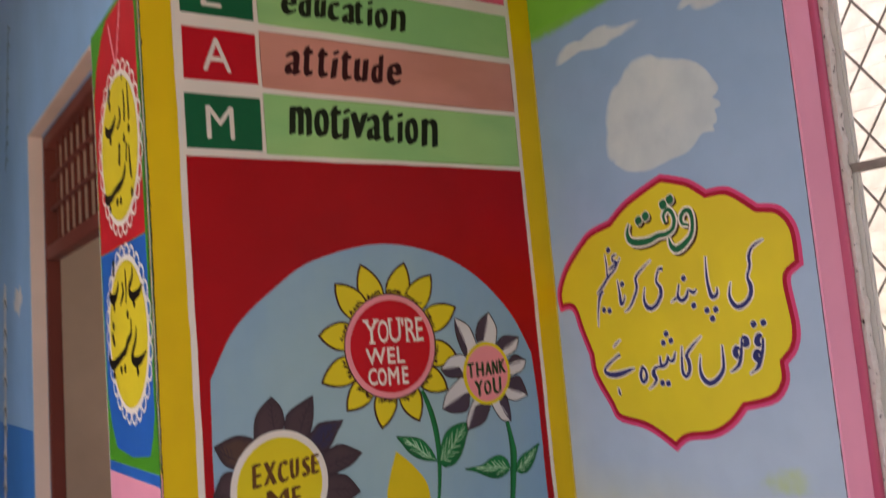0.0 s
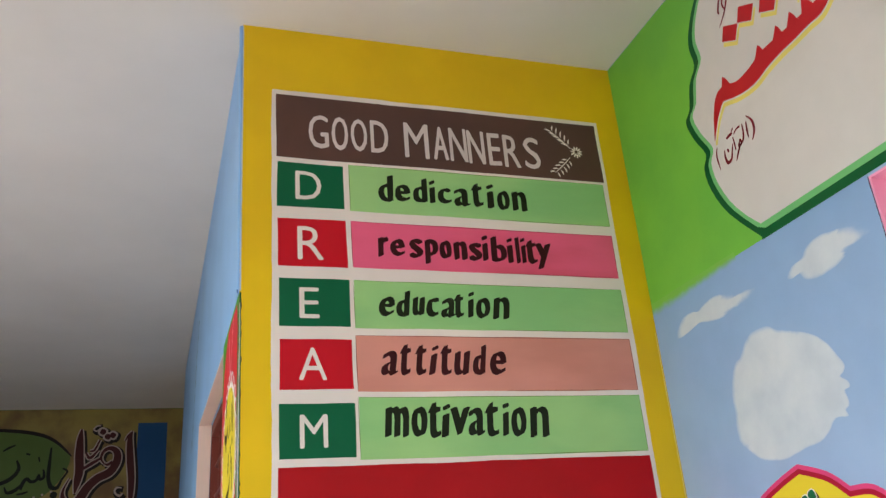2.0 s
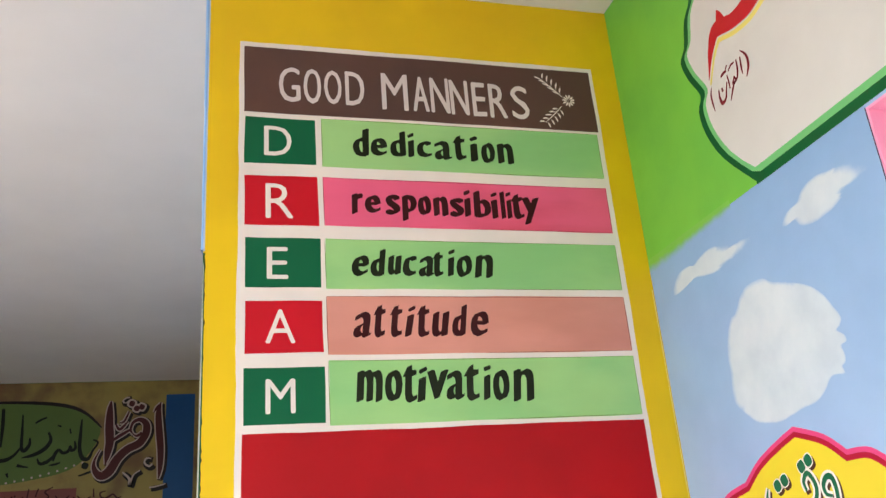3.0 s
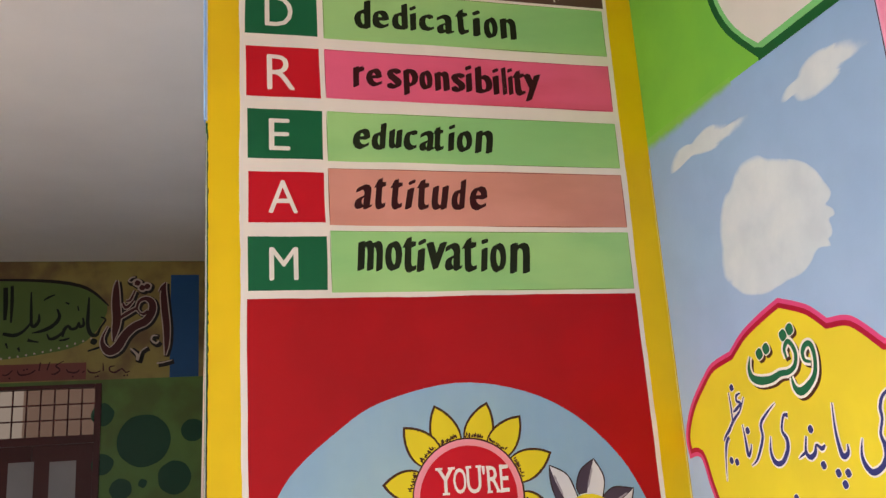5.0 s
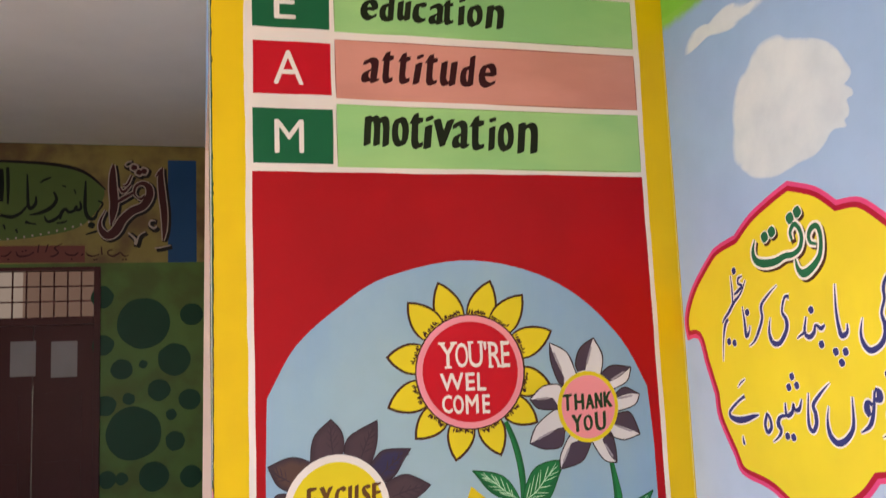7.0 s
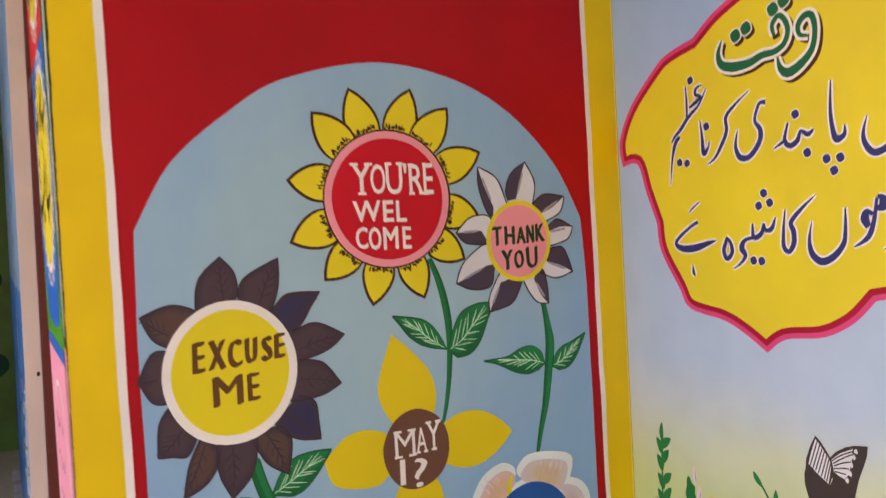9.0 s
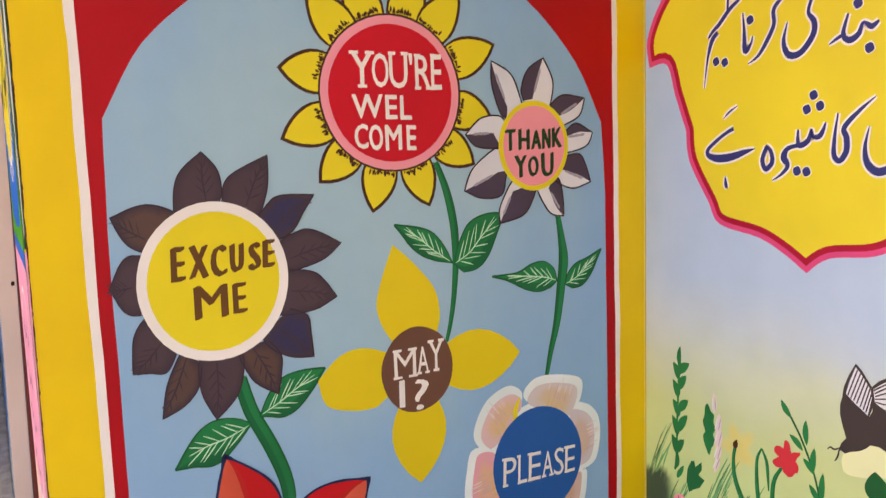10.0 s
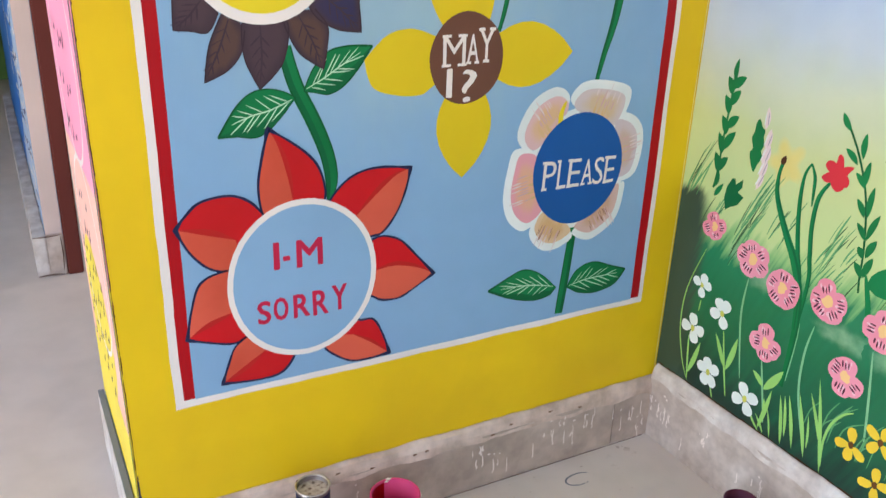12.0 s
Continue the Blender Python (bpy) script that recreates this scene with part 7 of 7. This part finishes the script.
for k in range(9):
    v = 2.54 + 0.075 * k
    u = 2.335 - (v - 2.54) * 0.255
    Coat(side, 0.002).pen([(u - 0.04, v), (u, v + 0.025), (u + 0.04, v - 0.01), (u + 0.02, v - 0.04)], 0.02, 0.4).done("mark", P["ink"], scrawl)
# chips and smears along the corner of the doorway
rubbed = Coat(side, 0.0016)
rubbed.poly([(D1 + 0.004, 0.11), (D1 + 0.9, 0.11), (D1 + 0.75, 0.3), (D1 + 0.5, 0.52), (D1 + 0.42, 0.7), (D1 + 0.2, 0.86), (D1 + 0.004, 1.02)])
rubbed.done("rubbed_patch", P["cloud_haze"], side_wall, "pale patch where the blue paint is rubbed off")
worn = random.Random(5)
for k in range(70):
    v, u = worn.uniform(0.12, 0.95), D1 + 0.02 + abs(worn.gauss(0, 0.3))
    Coat(side, 0.002).brush("%.1f,%.1f,%.2f %.1f,%.1f,%.2f %.1f,%.1f,0.2" % (100 * u, 100 * v, worn.uniform(0.6, 1.6), 100 * u + worn.uniform(4, 14), 100 * v - worn.uniform(0, 3), worn.uniform(0.8, 2.4), 100 * u + worn.uniform(15, 34), 100 * v - worn.uniform(1, 6))).done("chip", P["ink_blue"] if k % 4 == 0 else P["white"] if k % 2 else P["cloud_haze"], side_wall)


# ---- the far wall ----
far_paint = thing("painted_banner", "painted Arabic banner in brown and white over green and mustard", "painted sign")
Coat(far, 0.001).rect(-1.95, 2.41, 0.10, CEIL - 0.004).done("mustard_ground", P["dimmed_yellow"], far_paint)
oval = [(q.x, q.y) for q in smooth_line([(-1.95, 3.272), (-1.48, 3.26), (-1.2, 3.23), (-0.9, 3.05), (-1.06, 2.74), (-1.45, 2.63), (-1.95, 2.59)], 5)]
Coat(far, 0.002).poly(oval).done("green_oval", P["banner_green"], far_paint, "dark green oval")
Coat(far, 0.002).rect(-1.95, 2.42, -1.05, 2.56).done("pink_ground", P["banner_pink"], far_paint)
Coat(far, 0.003).line([(-1.95, 3.275), (-1.48, 3.265), (-1.2, 3.235), (-1.03, 3.17), (-0.89, 3.04)], 0.03, taper=True).done("oval_edge", P["ink"], far_paint)
Coat(far, 0.002).rect(-0.385, 2.41, -0.148, 3.305).done("blue_panel", P["dimmed_blue"], far_paint, "dark blue panel")
for k in range(16):
    t = k / 15
    Coat(far, 0.003).disc(-1.95 + 0.93 * t, 2.60 + 0.16 * t * t, 0.009, None, 10).done("dot", P["banner_cream"], far_paint)
IQRA = ["-48.3,315.5,0.6 -45.6,319.7,2.1 -42.7,323.6,0.6",
        "-42.7,324.0,0.6 -44.4,315.6,4.3 -43.3,300.6,5.5 -41.5,284.1,5.2 -41.3,269.3,3.7 -42.4,259.8,0.6",
        "-63.6,297.2,0.9 -66.1,301.4,1.8 -64.3,307.4,2.4 -59.0,309.7,3.4 -54.1,306.2,5.2 -53.7,298.6,6.1 -58.7,290.0,6.4 -67.8,285.3,6.4 -75.1,278.1,6.7 -81.0,268.1,7.3 -87.3,264.5,6.4 -92.3,269.4,4.0 -93.1,276.5,1.8 -88.9,286.2,0.6",
        "-63.6,297.2,0.9 -60.6,296.2,2.1 -56.9,298.5,2.8",
        "-82.7,326.2,0.9 -83.3,318.3,4.6 -83.1,305.2,6.4 -82.1,292.1,6.4 -83.2,282.3,4.9 -84.4,273.6,0.9",
        "-65.5,302.1,1.8 -73.3,297.4,2.8 -79.7,293.1,2.1",
        "-68.5,308.6,1.2 -74.6,302.0,2.4 -77.9,306.2,1.2",
        "-67.9,316.9,1.2 -71.6,308.6,1.8 -75.2,307.6,1.2"]
MARKS = ["-48.6,276.9,0.9 -52.4,277.2,1.5 -53.8,273.6,1.5 -50.1,270.6,1.8 -47.6,272.6,1.2",
        "-70.8,266.8,1.2 -65.3,261.5,2.1 -64.7,256.7,2.1 -62.0,264.1,1.2 -56.8,267.7,0.9",
        "-49.2,253.3,1.2 -43.3,254.1,1.2 -36.4,255.8,0.8",
        "-68.0,328.8,1.1 -71.0,328.4,1.2 -73.5,325.7,1.2 -71.0,324.1,1.1 -68.6,326.5,0.9"]
BISMI = ["-104.8,311.4,0.9 -105.1,298.4,2.3 -105.0,287.1,2.6 -102.3,279.7,3.1 -97.8,279.1,2.6 -94.9,285.2,1.4 -91.2,291.7,1.4 -95.0,294.3,0.9",
        "-104.4,265.4,0.9 -97.7,267.5,1.5 -91.5,269.7,0.8",
        "-109.2,293.9,0.9 -108.3,288.1,2.1 -111.2,286.1,2.0 -112.1,289.7,1.5 -113.8,285.5,2.1 -117.8,284.5,2.3 -120.7,287.0,2.1 -123.5,283.5,2.6 -124.5,278.1,1.2",
        "-136.6,280.9,0.6 -134.1,276.5,2.1 -128.6,278.1,2.6 -124.0,282.5,1.5",
        "-129.5,301.7,1.2 -127.5,295.0,2.4 -131.6,288.3,2.9 -139.5,283.8,2.6 -148.1,281.8,0.6",
        "-143.3,297.8,0.9 -143.4,291.7,2.3 -146.6,287.6,2.8 -148.9,289.8,2.3 -149.6,302.8,1.8 -150.2,316.6,0.8",
        "-149.0,291.0,1.2 -154.5,283.7,2.0 -161.6,280.2,2.9 -170.1,281.8,2.3",
        "-165.2,322.1,2.1 -164.5,307.4,2.4 -164.5,290.9,1.2",
        "-170.1,320.7,3.1 -169.3,307.4,3.4 -169.2,293.1,2.1",
        "-140.3,309.3,0.8 -136.3,312.0,1.5 -131.7,314.0,0.8",
        "-127.1,274.9,0.9 -122.8,275.5,1.5 -119.0,276.8,0.8",
        "-151.1,276.1,2.6 -147.3,274.9,1.5 -142.7,274.1,0.8",
        "-158.0,270.1,1.7 -156.8,266.7,0.9",
        "-167.4,273.9,1.5 -166.0,269.5,0.8",
        "-113.6,304.0,0.9 -112.5,300.0,0.9",
        "-123.2,307.1,0.9 -120.2,306.0,1.2"]
SMALL = ["-70.4,247.5,0.6 -73.7,246.6,1.2 -76.8,249.6,1.2 -79.7,248.2,1.5 -82.7,246.8,1.5 -86.3,248.1,1.2 -86.6,251.3,1.2 -82.8,252.3,0.9",
        "-92.0,254.9,0.9 -91.5,248.2,1.2",
        "-93.9,248.5,0.9 -97.6,247.0,1.2 -102.0,247.6,1.5 -104.2,250.2,0.6",
        "-106.1,249.0,1.1 -107.9,247.5,0.9",
        "-110.1,250.3,0.8 -113.0,247.8,1.5 -118.7,248.6,1.2 -120.3,251.0,0.6",
        "-122.6,257.7,0.6 -128.3,254.2,1.2 -125.4,250.4,1.2 -128.8,247.3,1.5 -131.8,247.3,0.8",
        "-133.4,257.1,0.9 -135.2,250.5,1.2",
        "-140.4,257.2,0.9 -141.2,250.2,1.2",
        "-144.0,250.9,1.1 -148.3,248.1,1.2 -155.3,247.4,1.5 -157.7,251.3,0.6",
        "-161.0,251.4,0.9 -165.2,247.7,1.2 -168.8,248.0,0.9"]


def reed_words(name, strokes, dots, dot, ink, depth, grow=0.0, su=0.0, sv=0.0):
    c = Coat(far, depth)
    for s in strokes:
        c.brush(s, grow, su, sv)
    for u, v in pairs(dots):
        c.nuqta(u + su, v + sv, dot + 1.3 * grow)
    c.done(name, ink, far_paint)


reed_words("letter_shadow", IQRA + MARKS, "-62.1,319.3 -58.1,320.4 -66.1,323.5", 0.03, P["ink"], 0.003, 0.017, 0.014, -0.012)
reed_words("halo", IQRA, "-62.1,319.3 -58.1,320.4 -66.1,323.5", 0.03, P["banner_cream"], 0.0052, 0.0095)
reed_words("lettering", IQRA, "-62.1,319.3 -58.1,320.4 -66.1,323.5", 0.026, P["dimmed_maroon"], 0.0074)
for mark in MARKS:
    reed_words("vowel_mark", [mark], "", 0.02, P["banner_cream"], 0.0074)
reed_words("verse_lettering", BISMI, "-99.9,273.3", 0.028, P["banner_ink"], 0.003, 0.0015)
for word in SMALL:
    reed_words("small_word", [word], "", 0.008, P["ink_maroon"], 0.003)
for point in "-72.5,244.1 -74.9,243.8 -97.5,243.8 -95.8,244.1 -115.1,244.6 -152.6,251.3 -150.3,251.9 -163.2,244.8".split():
    reed_words("word_point", [], point, 0.008, P["ink_maroon"], 0.003)

spots = thing("painted_dots", "green painted discs on the lime wall", "painted ornament")
for u, v, r in ((-0.582, 1.893, 0.215), (-0.335, 1.58, 0.135), (-0.755, 1.515, 0.085), (-0.585, 1.55, 0.036), (-0.19, 1.96, 0.095), (-0.91, 2.12, 0.09), (-0.90, 1.72, 0.085), (-0.46, 1.33, 0.09), (-0.70, 1.27, 0.05), (-0.21, 1.24, 0.09),
                (-0.66, 0.98, 0.22), (-0.36, 1.12, 0.045), (-0.33, 0.9, 0.08), (-0.88, 1.22, 0.085), (-0.5, 0.62, 0.12), (-0.2, 0.6, 0.09), (-0.75, 0.62, 0.05), (-0.86, 0.62, 0.07)):
    Coat(far, 0.001).disc(u, v, r, None, 36, 0.01).done("dot", P["dot_green"], spots)


def far_door():
    d = thing("door_2", "maroon double door with a gridded fanlight above", "door", kind="structure")
    part("jamb", box_bm(FX1 - 0.05, F - 0.02, FLOOR, FX1, F + 0.1, FTOP, 0.004), P["dimmed_maroon"], d)
    part("jamb", box_bm(FX0, F - 0.02, FLOOR, FX0 + 0.05, F + 0.1, FTOP, 0.004), P["dimmed_maroon"], d)
    part("head", box_bm(FX0 + 0.05, F - 0.02, FTOP - 0.03, FX1 - 0.05, F + 0.1, FTOP, 0.004), P["dimmed_maroon"], d)
    part("transom", box_bm(FX0 + 0.05, F - 0.02, 1.9, FX1 - 0.05, F + 0.1, 1.965, 0.004), P["dimmed_maroon"], d)
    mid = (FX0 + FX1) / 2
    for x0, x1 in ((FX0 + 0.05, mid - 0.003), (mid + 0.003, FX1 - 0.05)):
        lf = part("leaf", box_bm(x0, F + 0.01, FLOOR + 0.01, x1, F + 0.05, 1.898, 0.005), P["dimmed_maroon"], d)
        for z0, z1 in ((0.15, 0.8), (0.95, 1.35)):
            part("raised_panel", box_bm(x0 + 0.09, F + 0.002, z0, x1 - 0.09, F + 0.012, z1, 0.004), P["dimmed_maroon"], lf)
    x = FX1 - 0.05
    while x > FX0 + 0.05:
        part("grid_bar", box_bm(x - 0.006, F + 0.02, 1.965, x + 0.006, F + 0.032, FTOP - 0.03, 0.002), P["dimmed_maroon"], d)
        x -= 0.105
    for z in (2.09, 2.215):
        part("grid_bar", box_bm(FX0 + 0.05, F + 0.018, z, FX1 - 0.05, F + 0.034, z + 0.012, 0.002), P["dimmed_maroon"], d)


far_door()


def sheet(u0, v0, u1, v1):
    s = box("paper_notice", u0, F - 0.004, v0, u1, F - 0.001, v1, P["paper"])
    tagged(s, "blank white paper sheet pasted on the maroon door", "paper", "papers on the door")
    s.location.y = 0.012
    return s


sheet(-1.605, 1.49, -1.415, 1.775)
sheet(-1.30, 1.47, -1.10, 1.765)
# glowing sheets added behind the fanlight for its bright and its dull panes
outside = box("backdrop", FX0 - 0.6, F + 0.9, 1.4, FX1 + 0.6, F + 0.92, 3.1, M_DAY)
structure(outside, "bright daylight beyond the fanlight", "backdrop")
shaded = box("backdrop_dull", -1.63, F + 0.55, 1.4, FX1 + 0.6, F + 0.57, 3.1, M_DULL_GLOW)
structure(shaded, "dull brown glowing sheet behind the fanlight", "backdrop")


# ---- tins on the floor ----
def tin(name, label, category, x, y, r, height, coat, inside, band=None, flare=1.0, group="", full=0.62, streak=None, edge=None, dabs=0):
    t = thing(name, label, category, group)
    n, wall = 36, 0.003
    prof = [(r * 0.94, 0.0), (r, 0.004), (r * (1 + (flare - 1) * 0.5), height * 0.5), (r * flare, height - 0.004), (r * flare + 0.002, height), (r * flare - wall, height), (r * flare - wall, height * 0.55)]
    bm = bmesh.new()
    rings = [[bm.verts.new((x + rr * math.cos(2 * math.pi * k / n), y + rr * math.sin(2 * math.pi * k / n), FLOOR + z)) for k in range(n)] for rr, z in prof]
    for a, b in zip(rings, rings[1:]):
        for k in range(n):
            bm.faces.new((a[k], a[(k + 1) % n], b[(k + 1) % n], b[k]))
    bm.faces.new(list(reversed(rings[0])))
    part("body", bm, coat, t, smooth=True)
    bm = bmesh.new()
    bmesh.ops.create_circle(bm, cap_ends=True, segments=n, radius=r * flare - wall)
    bm.transform(Matrix.Translation((x, y, FLOOR + height * full)))
    part("paint_fill", bm, inside, t)
    bm = bmesh.new()
    rim = [[bm.verts.new((x + (r * flare - 0.0006 + 0.0026 * math.cos(b)) * math.cos(a), y + (r * flare - 0.0006 + 0.0026 * math.cos(b)) * math.sin(a), FLOOR + height + 0.0024 * math.sin(b)))
            for b in (2 * math.pi * j / 6 for j in range(6))] for a in (2 * math.pi * k / n for k in range(n))]
    for k in range(n):
        for j in range(6):
            bm.faces.new((rim[k][j], rim[(k + 1) % n][j], rim[(k + 1) % n][(j + 1) % 6], rim[k][(j + 1) % 6]))
    part("rim", bm, edge or coat, t, smooth=True)
    rng = random.Random(int(x * 1000))
    for k in range(dabs):
        a, rr = rng.uniform(0, 2 * math.pi), r * flare + rng.uniform(-0.003, 0.002)
        bm = bmesh.new()
        bmesh.ops.create_icosphere(bm, subdivisions=1, radius=1.0)
        bm.transform(Matrix.Translation((x + rr * math.cos(a), y + rr * math.sin(a), FLOOR + height - rng.uniform(-0.001, 0.004))) @ Matrix.Rotation(a, 4, "Z") @ Matrix.Diagonal((0.0026, rng.uniform(0.003, 0.009), 0.003, 1)))
        part("paint_dab", bm, P["white"] if k % 2 else P["plum_ink"], t, smooth=True)
    if streak:
        # half of the inner wall is streaked with darker paint
        bm = bmesh.new()
        for k in range(n // 2):
            quad = []
            for j, z in ((k, 0.6), (k + 1, 0.6), (k + 1, 0.985), (k, 0.985)):
                a, rr = radians(95) + 2 * math.pi * j / n, r * flare - wall - 0.0012
                quad.append(bm.verts.new((x + rr * math.cos(a), y + rr * math.sin(a), FLOOR + height * z)))
            bm.faces.new(quad)
        part("paint_streak", bm, streak, t, "dark red paint streak inside")
    if band:
        bm = bmesh.new()
        bmesh.ops.create_cone(bm, cap_ends=False, segments=n, radius1=r * 1.012, radius2=r * 1.012, depth=height * 0.34)
        bm.transform(Matrix.Translation((x, y, FLOOR + height * 0.79)))
        part("label_band", bm, band, t, smooth=True)
    return t


M_TIN = metal("tin_metal", (128, 118, 112), 0.45, 0.8)
M_RIM = metal("worn_tin_rim", (196, 186, 178), 0.35, 0.7)
M_SKIN = mottled("dried_cream_paint", [(0.36, (92, 66, 50)), (0.44, (186, 168, 150)), (0.6, (216, 204, 188))], 90, 0.4, 0.5)
tin("paint_tin", "small open tin with a purple label band and cream paint", "paint tin", 0.318, -0.10, 0.034, 0.215, M_TIN, M_SKIN, P["navy"], 1.0, "tins on the floor", 0.95, None, M_RIM, 5)
tin("paint_cup", "pink plastic mug streaked with red paint", "mug", 0.484, -0.135, 0.046, 0.16, P["mug_pink"], P["text_red"], None, 1.12, "tins on the floor", 0.6, P["red"], None, 9)
tin("paint_pot", "dark maroon paint-stained pot", "paint pot", 1.165, -0.44, 0.034, 0.13, P["plum_ink"], P["ink"], None, 1.05, "tins on the floor")


# ---- outside the window: whitewashed brick wall ----
yard = thing("wall_yard", "sunlit whitewashed brick wall outside the window", "wall", kind="structure")
box("core", 2.62, -4.4, FLOOR, 2.8, -0.02, 3.2, M_BRICK, yard)
structure(box("ground", W + 0.16, -5.5, FLOOR - 0.12, 3.6, -0.01, FLOOR - 0.02, M_FLOOR), "pale yard floor outside", "ground")
_bm = box_bm(0, -0.1108, -0.0378, 0.016, 0.1108, 0.0378, 0.0)
BRICK = bpy.data.meshes.new("brick")
_bm.to_mesh(BRICK)
_bm.free()
BRICK.materials.append(M_BRICK)
for row in range(25):
    for col in range(12):
        b = new("brick", BRICK)
        b.parent = yard
        b.location = (2.6188 + _rng.uniform(-0.0004, 0.0004), -2.9 + 0.2245 * col + (0.112 if row % 2 else 0), 1.05 + 0.0785 * row)

# mould spots spattered over the whitewash
spots_rng = random.Random(12)
mould = tagged(new("mould_spots"), "black mould spots spattered on the whitewashed brick", "stain", kind="stuff")
dabs = Coat(lambda u, v, d: (2.617 - d, u, v), 0.001)
for _k in range(12):
    cy, cz = spots_rng.uniform(-1.3, -0.05), spots_rng.uniform(1.4, 3.1)
    for _j in range(16):
        size = spots_rng.uniform(0.0012, 0.0075) * (1.0 if _j % 4 == 0 else 0.5)
        dabs.disc(cy + spots_rng.gauss(0, 0.06), cz + spots_rng.gauss(0, 0.06), size, size * spots_rng.uniform(0.7, 1.3), 8, size * 0.5)
dabs.done("spots", P["ink"], mould)

# the outer corner of the end wall: the yellow stops short of the arris, with a dark brushed line and flakes
def arris(z):
    return float(np.interp(z, (0.0, 1.0, 1.25, 1.7, 1.95, 2.3, 2.6, 3.43), (0.0015, 0.0015, 0.003, 0.0055, 0.0075, 0.0065, 0.004, 0.003)))


# the top strip's haze blue also carries the highlight on the corner
for coat_name, z0, z1 in (("cloud_haze", 2.535, CEIL - 0.004), ("deep_green", 1.28, 2.53), ("panel_pink", 0.62, 1.275), ("lemon", 0.14, 0.615)):
    steps = max(4, int((z1 - z0) / 0.02))
    line = [z0 + (z1 - z0) * j / steps for j in range(steps + 1)]
    strip = Coat(board, 0.0012)
    strip.poly([(0.0002, z) for z in line] + [(arris(z) + 0.0008 * noise.noise((z * 30, 1, 1)), z) for z in reversed(line)])
    strip.done("worn_arris", P[coat_name], WALL, "paint of the side wall lapping round the corner")
flake_rng = random.Random(31)
dark, stains = Coat(board, 0.0018), Coat(board, 0.0022)
dark.ribbon([Vector((arris(z) + 0.0006 + 0.0008 * noise.noise((z * 22, 4, 1)), z)) for z in (0.13 + 0.01 * j for j in range(178))], [max(0.0003, 0.0016 + 0.0022 * noise.noise((j * 0.37, 2, 8))) for j in range(178)])
for _k in range(70):
    _v = flake_rng.uniform(0.3, 2.53)
    long, wide = flake_rng.uniform(0.006, 0.03), flake_rng.uniform(0.001, 0.0028)
    _u = arris(_v)
    (dark if _k % 3 else stains).poly([(_u, _v), (_u + wide, _v + long * 0.4), (_u + wide * 0.6, _v + long * 0.8), (_u, _v + long)])
dark.done("flaked_edge", P["outline"], WALL, "dark flaked paint edge")
stains.done("flaked_edge", P["door_maroon"], WALL, "reddish flaked paint edge")
chips = Coat(board, 0.0024)
chips.ribbon([Vector((0.003 + 0.003 * abs(noise.noise((j * 0.5, 2, 1))), 0.115 + 0.004 * j)) for j in range(28)], [max(0.001, 0.0065 + 0.006 * noise.noise((j * 0.6, 7, 1))) * (1 - j / 34) for j in range(28)])
chips.done("blue_chips", P["navy"], WALL, "dark blue paint chips at the foot of the corner")
# highlight of the rounded corner, painted as a pale strip
shine = Coat(board, 0.0026)
shine.ribbon([Vector((0.0008 + 0.18 * arris(z), z)) for z in (1.3 + 0.02 * j for j in range(61))], [max(0.0004, 0.4 * arris(z) + 0.0016 * noise.noise((z * 14, 5, 5))) for z in (1.3 + 0.02 * j for j in range(61))])
shine.done("arris_highlight", P["cream"], WALL, "pale highlight painted along the rounded corner")
# uneven plaster bead down the upper part of that corner
_verts, _faces, _n = [], [], 60
for _j in range(_n + 1):
    z = 2.54 + (CEIL - 2.545) * _j / _n
    w = 0.006 + 0.005 * (z - 2.54) + 0.002 * noise.noise((z * 9, 3, 3))
    _verts += [(0.0, -0.0006, z), (-0.45 * w, -0.0003, z), (-0.85 * w, 0.004, z), (-w, 0.012, z), (-0.6 * w, 0.03, z), (-0.0005, 0.05, z)]
for _j in range(_n):
    o = 6 * _j
    _faces += [(o + i, o + i + 1, o + 7 + i, o + 6 + i) for i in range(5)]
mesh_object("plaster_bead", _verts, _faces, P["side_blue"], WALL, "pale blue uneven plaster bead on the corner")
